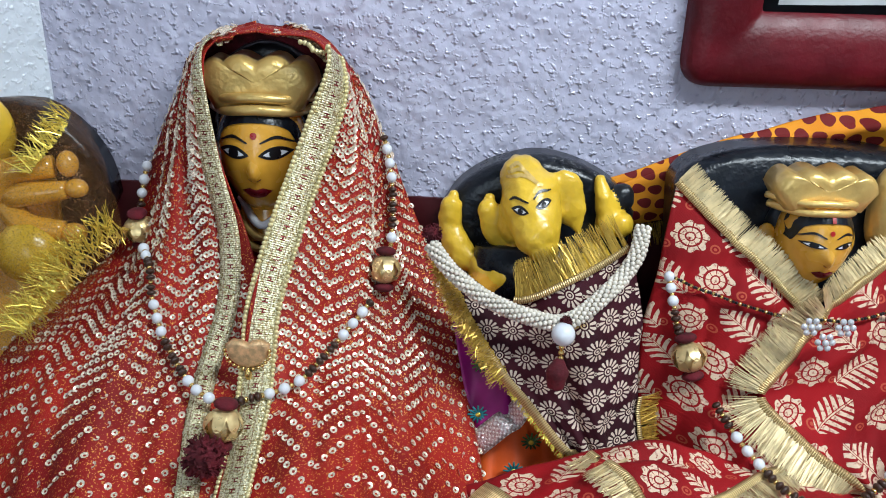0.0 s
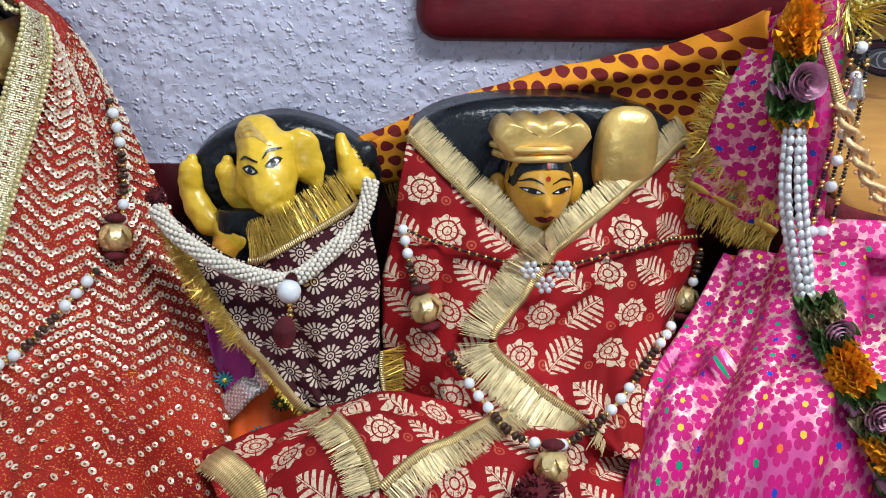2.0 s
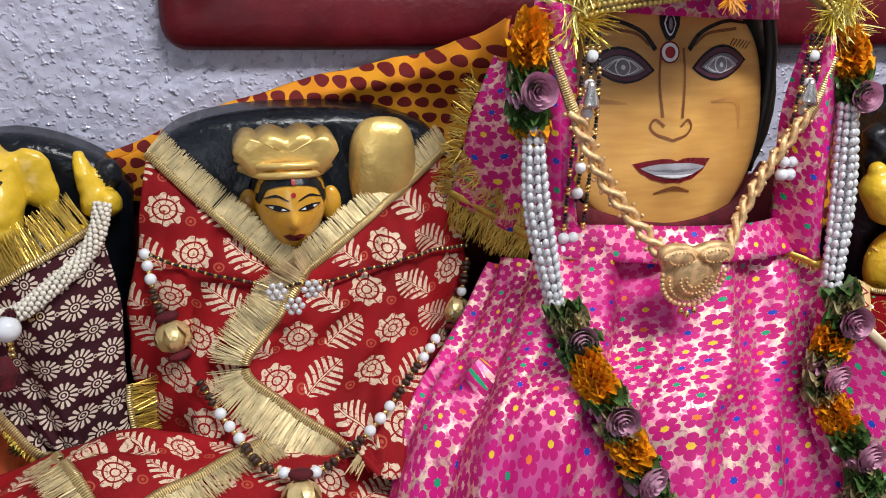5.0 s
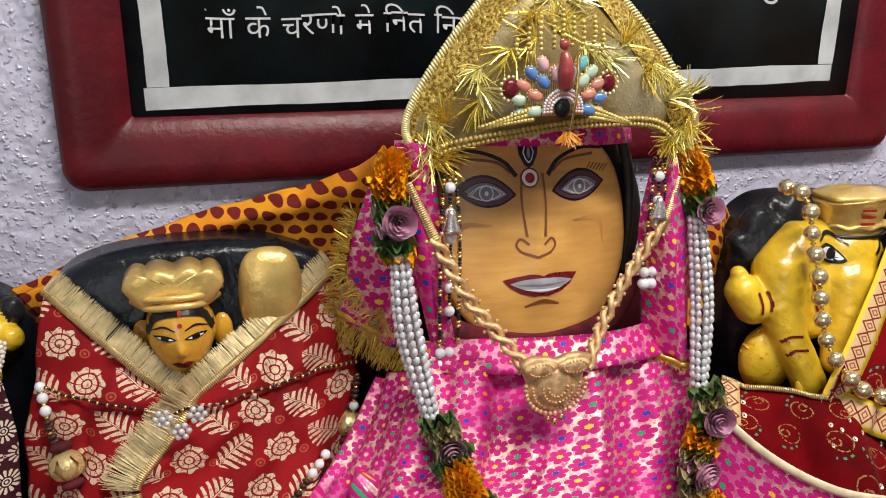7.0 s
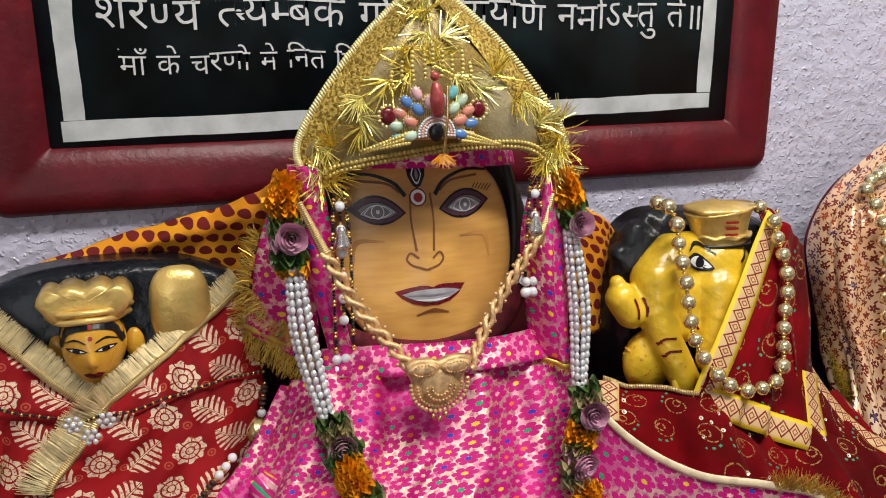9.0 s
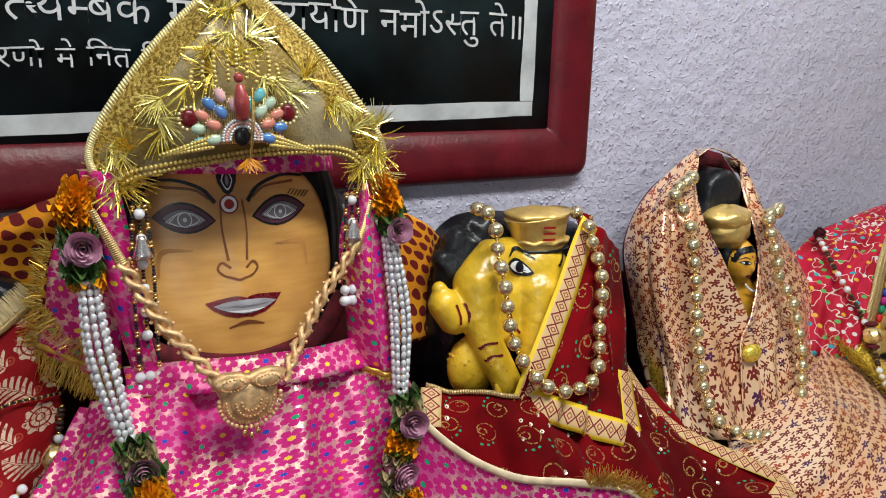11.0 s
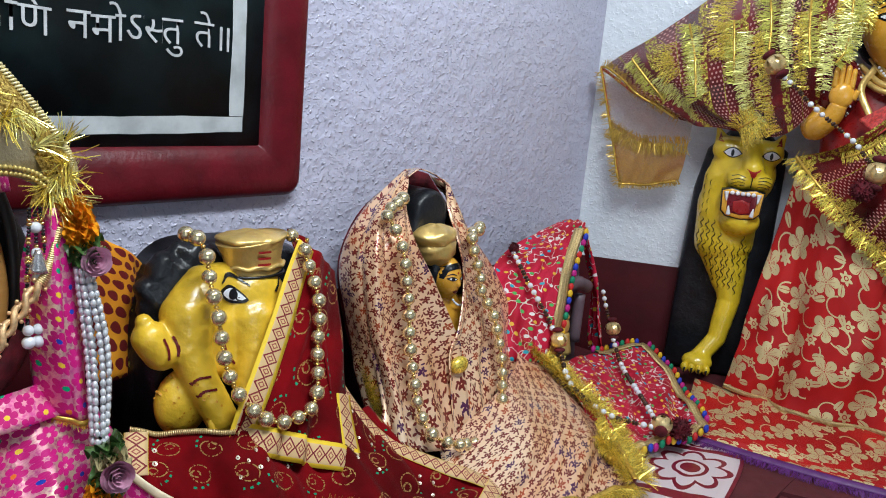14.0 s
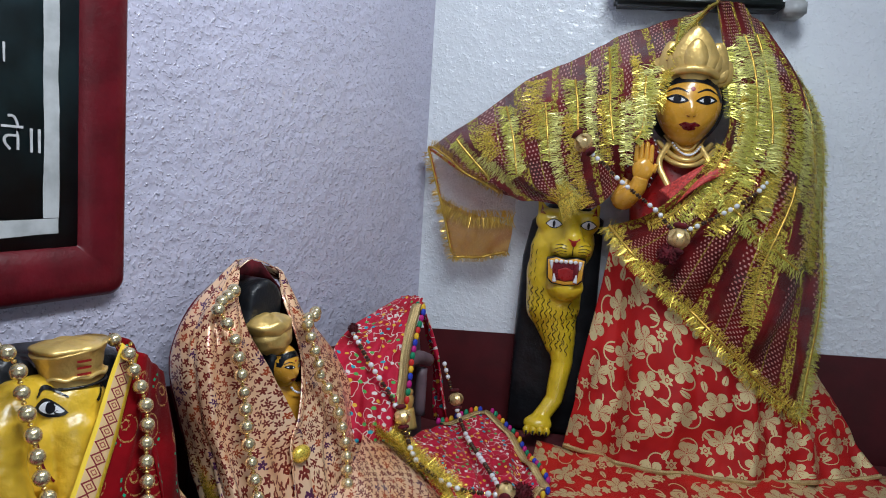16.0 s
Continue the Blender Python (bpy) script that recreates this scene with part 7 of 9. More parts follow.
for dx, z0, z1 in ((-0.044, 0.042, 0.058), (-0.034, 0.046, 0.068), (-0.024, 0.050, 0.078), (-0.012, 0.052, 0.074), (-0.004, 0.058, 0.084), (0.006, 0.054, 0.078), (0.016, 0.050, 0.074), (0.027, 0.048, 0.078), (0.036, 0.046, 0.066)):
    q, tt = even([hat_point(dx, z0, 0.010), hat_point(dx * 1.08, (z0 + z1) / 2, 0.012), hat_point(dx * 1.05, z1, 0.010)], 0.0045)
    m2 = MB()
    for i in range(len(q)):
        m2.ball(q[i], (0.0024,) * 3, 0, 8, 6)
    part("bead_spike", m2, M_SEED, orn, "short string of gold beads", kind="stuff")
for sd in (-1, 1):
    c0 = hat_point(sd * 0.050, 0.016 + 0.002 * sd, 0.008)
    part("side_stone", MB().ball(c0, (0.008, 0.004, 0.009), 0, 12, 8), M_LIP, orn)
    m2 = MB()
    for a in range(14):
        m2.ball((c0[0] + 0.0100 * math.cos(a * 0.4488), c0[1], c0[2] + 0.0110 * math.sin(a * 0.4488)), (0.0019,) * 3, 0, 6, 4)
    part("stone_rim", m2, M_LOOP, orn, kind="stuff")
    m2 = MB()
    for row in range(3):
        for a in np.linspace(0, 1, 16):
            m2.ball(hat_point(sd * (0.030 + 0.048 * a), -0.014 - 0.008 * a + 0.005 * row * (1 - a), 0.010), (0.0027, 0.0024, 0.0024), 0, 8, 5)
    part("leaf_beadwork", m2, M_SEED, orn, kind="stuff")
m2 = MB().tube([hat_point(0.009, 0.045, 0.020), hat_point(0.008, 0.01, 0.022), hat_point(0.006, -0.026, 0.016)], 0.0016, 0, 30, 6)
part("hanging_chain", m2, M_BEADG, hat, "thin gold chain")
m2 = MB()
ft_ = np.array([hat_point(0.002, -0.028, 0.012), hat_point(0.010, -0.028, 0.012)])
fringe(ft_, np.array([[0, -1.0, 0]] * 2), np.array([[0, -0.3, -1.0]] * 2), 0.016, 5000, 0.0013, 0.9, 77, 0.2, m2)
part("orange_tuft", m2, M_MARI, hat, "small tuft of orange thread", kind="stuff")

# earrings: strings of beads at both temples
for x, yy, z1 in ((0.636, 0.668, 0.300), (0.866, 0.662, 0.37)):
    er = thing("bead_earring", "long bead earring with white pearls and dark caps", "earring", "earrings")
    for k in range(3):
        xx = x + (k - 1) * 0.010
        string_beads(er, [(xx * 0.5 + x * 0.5, yy, 0.490), (xx, yy - 0.004, 0.42), (xx, yy - 0.002, z1 + 0.03 * (k == 1))], ["black_bead", "black_bead", "black_bead", "spacer", "white_bead" if k == 1 else "spacer"], 1.05, (), k)
        for j in range(2):
            part("pearl_drop", MB().ball((xx, yy - 0.004, z1 - 0.006 - 0.013 * j), (0.0058 + 0.001 * j,) * 3, 0, 12, 8), M_BEADW, er)
    m2 = MB().tube([(x, yy - 0.006, 0.448), (x, yy - 0.006, 0.425)], [0.003, 0.011], 0, 6, 12)
    part("bell_cap", m2, M_SILVER, er, "silver bell-shaped cap")

# twisted gold necklace with its locket
neck = thing("gold_necklace", "pale gold twisted rope necklace with a filigree locket", "necklace")
for pts in ([(0.5905, 0.6550, 0.4793), (0.6044, 0.6500, 0.4470), (0.6169, 0.6450, 0.4188), (0.6465, 0.6320, 0.3618), (0.6693, 0.6150, 0.3321), (0.6928, 0.5900, 0.3010)], [(0.8873, 0.6550, 0.4694), (0.8724, 0.6500, 0.4254), (0.8517, 0.6450, 0.4025), (0.8186, 0.6340, 0.3660), (0.7873, 0.6180, 0.3271), (0.7581, 0.5900, 0.2960)]):
    p, t = even(pts, 0.0022)
    T = unit(t)
    A = unit(np.cross(T, np.array([0, 1.0, 0.1])))
    B = np.cross(A, T)
    i0 = int(len(p) * 0.27)
    for ph in (0, np.pi):
        a = np.arange(len(p)) * 0.36 + ph
        q = p + (A * np.cos(a)[:, None] * 0.0046 + B * np.sin(a)[:, None] * 0.0026)
        part("rope_strand", MB().tube(q[i0::2], 0.0034, 0, 3 * len(p), 8), M_GOLDJ, neck)
    m2 = MB()
    for i in range(i0, len(p) - 1, 6):
        for sd in (-1, 1):
            m2.ball(p[i] + A[i] * 0.0082 * sd, (0.0022,) * 3, 0, 6, 5)
    part("granule_trim", m2, M_GOLDJ, neck, kind="stuff")
    part("ribbed_bar", MB().tube(p[:i0 + 2:4], [0.0035, 0.006], 0, 60, 8, 0.6), M_GOTA, neck, "ribbed gold bar")
lc = (0.7192, 0.5780, 0.2878)
o = [(lc[0] + 0.82 * x, lc[2] + 0.82 * z) for x, z in [(-0.046, 0.030), (-0.030, 0.035), (-0.012, 0.034), (0.0, 0.029), (0.012, 0.034), (0.030, 0.035), (0.046, 0.030), (0.042, 0.018), (0.036, 0.010)]]
o += [(lc[0] + 0.0295 * math.cos(a), lc[2] - 0.002 + 0.028 * math.sin(a)) for a in np.linspace(0.1, -math.pi - 0.1, 16)] + [(lc[0] - 0.035, lc[2] + 0.015)]
part("locket", MB().slab(o[::-1], lc[1], lc[1] + 0.008, 0, 0.003, lean=0.0), M_GOLDJ, neck, "half-moon filigree locket")
for sd in (-1, 1):
    part("lobe", MB().ball((lc[0] + sd * 0.018, lc[1] - 0.001, lc[2] + 0.018), (0.0175, 0.005, 0.008), 0, 18, 10), M_GOLDJ, neck)
part("moon_dome", MB().ball((lc[0], lc[1] + 0.001, lc[2] - 0.004), (0.021, 0.006, 0.020), 0, 22, 12), M_GOLDJ, neck)
m2 = MB()
for a in np.linspace(0.1, -math.pi - 0.1, 21):
    m2.ball((lc[0] + 0.032 * math.cos(a), lc[1], lc[2] - 0.002 + 0.030 * math.sin(a)), (0.0026,) * 3, 0, 8, 6)
for rr in (0.010, 0.016, 0.025):
    for a in np.linspace(0.0, -math.pi, int(900 * rr)):
        m2.ball((lc[0] + rr * math.cos(a), lc[1] - (0.0055 if rr < 0.02 else 0.001), lc[2] - 0.002 + rr * math.sin(a)), (0.0015,) * 3, 0, 6, 4)
for sd in (-1, 1):
    for a in np.linspace(0, 2 * math.pi, 22):
        m2.ball((lc[0] + sd * 0.018 + 0.0125 * math.cos(a), lc[1] - 0.0045, lc[2] + 0.018 + 0.0062 * math.sin(a)), (0.0013,) * 3, 0, 6, 4)
part("bead_rim", m2, M_GOLDJ, neck, "rim of gold beads", kind="stuff")
for k in range(3):
    part("drop", MB().ball((lc[0] + (k - 1) * 0.007, lc[1], lc[2] - 0.038 - 0.004 * (k == 1)), (0.0028, 0.0028, 0.0042), 0, 8, 6), M_BEADG, neck)


# satin flower garlands
def rose_mesh():
    mb = MB()
    for layer, (r0, h) in enumerate(((0.016, 0.010), (0.0135, 0.0125), (0.010, 0.0145), (0.0065, 0.016), (0.003, 0.016))):
        n = 5 if layer < 3 else 3
        for k in range(n):
            a0 = 2 * math.pi * k / n + layer * 0.6
            U, Vv = np.linspace(-0.8, 0.8, 7), np.linspace(0, 1, 5)
            v = [((r0 * (0.45 + 0.6 * w ** 0.7) + 0.0015 * w * math.cos(3 * q)) * math.cos(a0 + q * 1.15 * 6.28 / n / 1.6), -h * w * (1 - 0.25 * q * q) + 0.002, (r0 * (0.45 + 0.6 * w ** 0.7)) * math.sin(a0 + q * 1.15 * 6.28 / n / 1.6)) for q in U for w in Vv]
            f = [(i * 5 + j, i * 5 + j + 1, (i + 1) * 5 + j + 1, (i + 1) * 5 + j) for i in range(6) for j in range(4)]
            mb.add(v, f)
    return mb


def ruffle_mesh(r, seed, waves=9, amp=0.35, layers=3):
    mb = MB()
    rng = np.random.default_rng(seed)
    for L in range(layers):
        n = 48
        v, f = [(0, -0.002 * L, 0)], []
        ph = rng.uniform(0, 6.28)
        for i, q in enumerate((0.35, 0.7, 1.0)):
            for j in range(n):
                a = 2 * math.pi * j / n
                rr = r * q * (1 + 0.10 * math.sin(3 * a + ph)) * (1 - 0.12 * L)
                v.append((rr * math.cos(a), -0.0045 * L + r * amp * q * q * math.sin(waves * a + ph + L), rr * math.sin(a)))
        f += [(0, 1 + j, 1 + (j + 1) % n) for j in range(n)]
        f += [(1 + i * n + j, 1 + (i + 1) * n + j, 1 + (i + 1) * n + (j + 1) % n, 1 + i * n + (j + 1) % n) for i in range(2) for j in range(n)]
        mb.add(v, f)
    return mb


ROSE = rose_mesh().mesh("rose", [M_ROSE])
RUF = {"leaf_ruffle": ruffle_mesh(0.019, 1, 7, 0.35, 3).mesh("leaf_ruffle", [M_LEAFR]), "olive_ruffle": ruffle_mesh(0.019, 2, 8, 0.35, 3).mesh("olive_ruffle", [M_OLIVE]),
       "mauve_ruffle": ruffle_mesh(0.018, 4, 7, 0.35, 3).mesh("mauve_ruffle", [M_ROSE]), "marigold_ruffle": ruffle_mesh(0.0190, 3, 11, 0.20, 4).mesh("marigold_ruffle", [M_MARI]), "rose": ROSE}


def blossom(owner, kind, c, axis, sx=1.0, seed=0):
    """One ribbon flower: ruffles are threaded edge-on along the string, roses face outwards."""
    ob = new(kind, RUF[kind])
    ob.parent = owner
    rng = random.Random(seed * 31 + len(kind))
    if kind == "rose":
        turn = pose(0, 0, 0, rng.uniform(-20, 10), rng.uniform(0, 360), rng.uniform(-25, 25))
    else:
        turn = Vector(axis).to_track_quat("-Y", "Z").to_matrix().to_4x4() @ pose(0, 0, 0, rng.uniform(-14, 14), rng.uniform(0, 360), rng.uniform(-14, 14))
    ob.matrix_basis = Matrix.Translation(c) @ turn @ Matrix.Scale(sx, 4)
    return ob


STACK = ["leaf_ruffle", "leaf_ruffle", "olive_ruffle", "olive_ruffle", "rose", "leaf_ruffle", "leaf_ruffle", "marigold_ruffle", "marigold_ruffle", "marigold_ruffle", "marigold_ruffle", "leaf_ruffle", "olive_ruffle",
         "mauve_ruffle", "rose", "olive_ruffle", "leaf_ruffle", "olive_ruffle", "marigold_ruffle", "marigold_ruffle", "marigold_ruffle", "marigold_ruffle", "leaf_ruffle", "leaf_ruffle", "rose", "mauve_ruffle", "olive_ruffle", "leaf_ruffle"]
HEAD = ["marigold_ruffle"] * 6 + ["leaf_ruffle", "olive_ruffle", "leaf_ruffle", "rose", "mauve_ruffle", "leaf_ruffle", "leaf_ruffle", "leaf_ruffle"]


def thread_flowers(ob, line, order, seed, over=()):
    q, t = even(line, 0.0006)
    if over:
        q = clear_of(q, over, 0.017)
    q = q[::11]
    t = np.gradient(q, axis=0)
    rng = random.Random(seed)
    for i in range(len(q)):
        kind = order[i % len(order)]
        c = q[i] + np.array([rng.uniform(-0.0025, 0.0025), 0, 0])
        if kind == "rose":
            c = c + np.array([rng.uniform(-0.005, 0.005), -0.014, 0.002])
        blossom(ob, kind, c, t[i], rng.uniform(0.88, 1.08), seed + 50 + i)


def garland(top, strand, low, seed):
    ob = thing("satin_flower_garland", "garland of satin roses, marigold ribbon and white bead strands", "garland", "flower garlands")
    thread_flowers(ob, top, HEAD, seed)
    p, t = even(strand, 0.0085)
    rng = np.random.default_rng(seed)
    for k in range(8):
        a = 2 * math.pi * k / 8
        m2 = MB()
        f = np.sin(np.linspace(0, np.pi, len(p)))
        for i in range(len(p)):
            off = np.array([math.cos(a) * (0.007 + 0.0045 * f[i]), math.sin(a) * 0.008, rng.uniform(-0.001, 0.001)])
            m2.ball(p[i] + off, (0.0034, 0.0034, 0.0046), 0, 7, 5)
        part("bead_strand", m2, M_PEARLW, ob, "strand of oblong white beads", kind="stuff")
    thread_flowers(ob, low, STACK, seed + 7, (SD, SDR))
    return ob


garland([(0.5840, 0.6800, 0.4955), (0.5769, 0.6720, 0.4836), (0.5756, 0.6680, 0.4641), (0.5786, 0.6660, 0.4377), (0.5809, 0.6640, 0.4080)],
        [(0.5824, 0.6600, 0.4054), (0.5864, 0.6420, 0.3349), (0.6026, 0.6200, 0.2497)],
        [(0.6042, 0.6120, 0.2529), (0.6111, 0.5980, 0.2316), (0.6149, 0.5820, 0.2110), (0.6380, 0.5620, 0.1648), (0.6508, 0.5450, 0.1369), (0.6726, 0.5250, 0.0967), (0.6948, 0.5050, 0.0560)], 3)
garland([(0.9021, 0.6680, 0.4864), (0.9069, 0.6600, 0.4736), (0.9113, 0.6550, 0.4538), (0.9146, 0.6520, 0.4269)],
        [(0.9082, 0.6480, 0.4232), (0.9174, 0.6360, 0.3324), (0.9071, 0.6120, 0.2466)],
        [(0.9046, 0.6060, 0.2497), (0.9047, 0.5960, 0.2266), (0.8918, 0.5800, 0.1950), (0.8823, 0.5660, 0.1554), (0.905, 0.552, 0.086), (0.895, 0.535, 0.045)], 11)

# ======== elephant-headed idol in profile, red velvet and pearls ========
mb = MB()
rim = [(1.0144, 0.7350, 0.2199), (1.0085, 0.7350, 0.3106), (1.0173, 0.7350, 0.3475), (1.0358, 0.7350, 0.3769), (1.0562, 0.7350, 0.4000), (1.0908, 0.7350, 0.4135), (1.1614, 0.7350, 0.4116), (1.2428, 0.7350, 0.3999), (1.3062, 0.7350, 0.3504)]
mb.slab([(rim[-1][0], 0.0)] + [(x, z) for x, y, z in curve(rim[::-1], 40)] + [(rim[0][0], 0.0)], 0.700, 0.790, 8, 0.03)
lump = lambda v: v * (1 + 0.05 * np.sin(v[:, 0] * 210) * np.sin(v[:, 2] * 190 + 1) + 0.04 * np.sin(v[:, 0] * 90 + v[:, 2] * 120))[:, None]
mb.ball((1.0761, 0.7150, 0.3551), (0.072, 0.030, 0.070), 8, 50, 36, None, lump)
clay = Clay([(7, "ball", (1.1420, 0.6800, 0.3490), (0.049, 0.040, 0.046)),
             (7, "ball", (1.0990, 0.6850, 0.3540), (0.037, 0.028, 0.046)),
             (7, "limb", [(1.1340, 0.6620, 0.3215), (1.1300, 0.6480, 0.2942), (1.1189, 0.6380, 0.2643), (1.1102, 0.6340, 0.2383)], [0.040, 0.030, 0.022, 0.018]),
(7, "limb", [(1.0729, 0.6820, 0.3697), (1.0468, 0.6720, 0.3424), (1.0420, 0.6620, 0.3075), (1.0508, 0.6460, 0.2670), (1.0617, 0.6340, 0.2395), (1.0692, 0.6280, 0.2197)], [0.030, 0.033, 0.027, 0.021, 0.020, 0.020]),
             (7, "limb", [(1.0919, 0.6780, 0.3231), (1.0901, 0.6680, 0.2785)], [0.030, 0.024]),
             (7, "limb", [(0.9922, 0.6760, 0.3432), (0.9978, 0.6720, 0.3240), (1.0100, 0.6680, 0.3051), (1.0302, 0.6680, 0.3067), (1.0483, 0.6700, 0.3158)], [0.010, 0.021, 0.022, 0.019, 0.018]),
             (7, "ball", (1.0402, 0.6680, 0.2343), (0.036, 0.024, 0.043))], 0.0026, 0.006, 0.0003)
g2s = clay.skin(mb)
for j, (dx, w) in enumerate(((-9, 0.0052), (-3, 0.0056), (3, 0.0056), (9, 0.0052))):
    b = (1.0653, 0.6220, 0.2196)
    mb.tube([(b[0] + dx * 0.0014, b[1] + 0.002, b[2] + 0.004), (b[0] + dx * 0.0016, b[1] - 0.004, b[2] - 0.012), (b[0] + dx * 0.0016, b[1] - 0.003, b[2] - 0.022)], [w, w, w * 0.7], 7, 10, 8)
capb, capt = np.array((1.1480, 0.6800, 0.3830)), np.array((1.1425, 0.6800, 0.4290))
mb.tube([capb, capb * 0.7 + capt * 0.3, capb * 0.3 + capt * 0.7, capt], [0.0405, 0.039, 0.0435, 0.0500], 1, 24, 40, 0.70)
mb.ball(capt, (0.0492, 0.0346, 0.009), 1, 40, 12, None, lambda v: v * (1 + 0.05 * np.cos(5 * np.arctan2(v[:, 1], v[:, 0])) + 0.03 * np.sin(v[:, 0] * 300))[:, None])
mb.tube([capb + np.array([0.0412 * math.cos(a), 0.0290 * math.sin(a), 0.011 + 0.0016 * math.sin(9 * a)]) for a in np.linspace(math.pi, 2 * math.pi, 15)], 0.0030, 1, 40, 8)
mb.tube([capb + np.array([0.0415 * math.cos(a), 0.0293 * math.sin(a), 0.0]) for a in np.linspace(math.pi, 2 * math.pi, 15)], 0.0020, 4, 40, 8)
e = (1.0968, 0.6400, 0.3651)
mb.decal(almond(e[0], e[2], 0.0200, 0.0125, 0.0100, -0.007), g2s, 4, 0.0014)
mb.decal(almond(e[0] + 0.001, e[2], 0.0155, 0.0085, 0.0065, -0.005), g2s, 3, 0.0022)
mb.decal(disc(e[0] + 0.002, e[2] + 0.001, 0.0062, 0.0070), g2s, 4, 0.0030)
mb.stroke([(e[0] - 0.014, e[2] + 0.017), (e[0] + 0.004, e[2] + 0.024), (e[0] + 0.024, e[2] + 0.010)], [0.002, 0.005, 0.002], g2s, 4, 0.0016)
e = (1.1661, 0.6550, 0.3546)
mb.decal(almond(e[0], e[2], 0.011, 0.010, 0.008, 0.004), g2s, 4, 0.0014)
mb.decal(almond(e[0], e[2], 0.008, 0.0065, 0.005, 0.003), g2s, 3, 0.0022)
mb.stroke([(e[0] - 0.012, e[2] + 0.010), (e[0] + 0.006, e[2] + 0.024)], [0.004, 0.002], g2s, 4, 0.0016)
for pts in ([(1.0306, 0.6300, 0.2691), (1.0375, 0.6200, 0.2774), (1.0519, 0.6200, 0.2779)], [(1.0362, 0.6300, 0.2535), (1.0432, 0.6200, 0.2619), (1.0569, 0.6200, 0.2625)], [(1.0033, 0.6500, 0.3281), (1.0069, 0.6500, 0.3156), (1.0073, 0.6500, 0.3020)], [(1.0165, 0.6500, 0.3277), (1.0193, 0.6500, 0.3168), (1.0188, 0.6500, 0.3048)],
            [(1.0781, 0.6300, 0.3383), (1.0847, 0.6200, 0.3000), (1.0965, 0.6100, 0.2790)], [(1.1601, 0.6450, 0.3468), (1.1475, 0.6400, 0.3229), (1.1332, 0.6350, 0.2996)]):
    mb.stroke([(q[0], q[2]) for q in pts], 0.0030, g2s, 5, 0.0012)
rng = np.random.default_rng(3)
for k in range(26):
    a, q = rng.uniform(0, 6.28), math.sqrt(rng.uniform(0, 0.8))
    b = (1.0292, 0.6500, 0.2429)
    mb.decal(disc(b[0] + 0.034 * q * math.cos(a), b[2] + 0.040 * q * math.sin(a), 0.0016, 0.0016, 7), g2s, 0, 0.0008)
for k in range(3):
    b = (1.1384, 0.6400, 0.4084)
    mb.stroke([(b[0] - 0.008, b[2] + 0.008 * (k - 1)), (b[0] + 0.010, b[2] + 0.008 * (k - 1))], 0.003, lambda x, z, off=0.0: (x, capb[1] - 0.66 * math.sqrt(max(0, 0.0470 ** 2 - (x - capb[0]) ** 2)) - off, z), 6, 0.0026)
idol("elephant_profile_statue", "yellow painted elephant-headed statue with gold cap on dark slab", mb)

sh = thing("velvet_shawl", "red velvet shawl with yellow lozenge ribbon border", "shawl")
SG = Loft([[(1.2045, 0.6520, 0.4193), (1.1401, 0.6220, 0.3321), (1.0767, 0.5920, 0.2520), (1.0536, 0.5780, 0.2124)], [(1.2393, 0.6600, 0.4028), (1.2009, 0.6250, 0.3150), (1.1586, 0.5880, 0.2299), (1.1373, 0.5650, 0.1717)], [(1.2968, 0.6900, 0.3616), (1.2860, 0.6550, 0.2686), (1.2627, 0.6050, 0.1862), (1.2508, 0.5600, 0.1115)]], [(0.005, 1.8, 0.4, 0.2, 0.6), (0.003, 3.6, 0.8, 0.6, 0.6)], flat=-1)
sheet_part("drape", SG, 44, 50, M_VELVET, sh)
SG2 = Loft([[(1.215, 0.70, 0.43), (1.235, 0.655, 0.32), (1.225, 0.60, 0.20)], [(1.260, 0.71, 0.405), (1.28, 0.675, 0.30), (1.265, 0.625, 0.17)], [(1.297, 0.74, 0.34), (1.315, 0.71, 0.24), (1.30, 0.66, 0.12)]], [(0.004, 1.8, 0.4, 0.5, 0.5)])
sheet_part("drape", SG2, 30, 40, M_VELVET, sh)
for pts in ([(0.06, 0.0), (0.06, 0.5), (0.08, 0.97)], [(0.03, 0.955), (0.5, 0.955), (0.97, 0.955)], [(0.94, 0.60), (0.94, 0.8), (0.94, 0.97)]):
    p, n, t, s = edge(SG, pts, 80, 0.003)
    part("ribbon", band(p, n, s, 0.036), M_RIBBON, sh, "yellow ribbon with chain of lozenges", thick=0.001)
ds = thing("velvet_skirt", "red velvet skirt with gold embroidery and ribbon border", "skirt")
SGK = Loft([[(0.955, 0.640, 0.232), (0.931, 0.595, 0.176), (0.920, 0.52, 0.0)], [(1.064, 0.590, 0.216), (1.049, 0.540, 0.150), (1.030, 0.470, 0.0)],
            [(1.20, 0.60, 0.165), (1.20, 0.525, 0.105), (1.19, 0.45, 0.0)], [(1.340, 0.640, 0.160), (1.36, 0.535, 0.100), (1.37, 0.43, 0.0)]], [(0.015, 2.6, 0.2, 0.3, 0.6), (0.009, 5.4, 0.4, 0.1, 0.6)])
sheet_part("drape", SGK, 80, 40, M_VELVET, ds)
p, n, t, s = edge(SGK, [(0.0, 0.01), (0.17, 0.01), (0.33, 0.01)], 50, 0.003)
part("waist_cord", band(p, n, s, 0.006), M_GOTA, ds, "gold waist cord", thick=0.001)
p, n, t, s = edge(SGK, [(0.02, 0.03), (0.02, 0.2), (0.02, 0.4)], 40, 0.003)
part("ribbon", band(p, n, s, 0.026), M_RIBBON, ds, "yellow ribbon", thick=0.001)
sequin_rows(SGK, 0.034, 0.013, 0.0030, (0.012, 0.041), M_SEQUIN, ds, 0.05, 0.98, 0.12, 0.98, 9, 0.8)
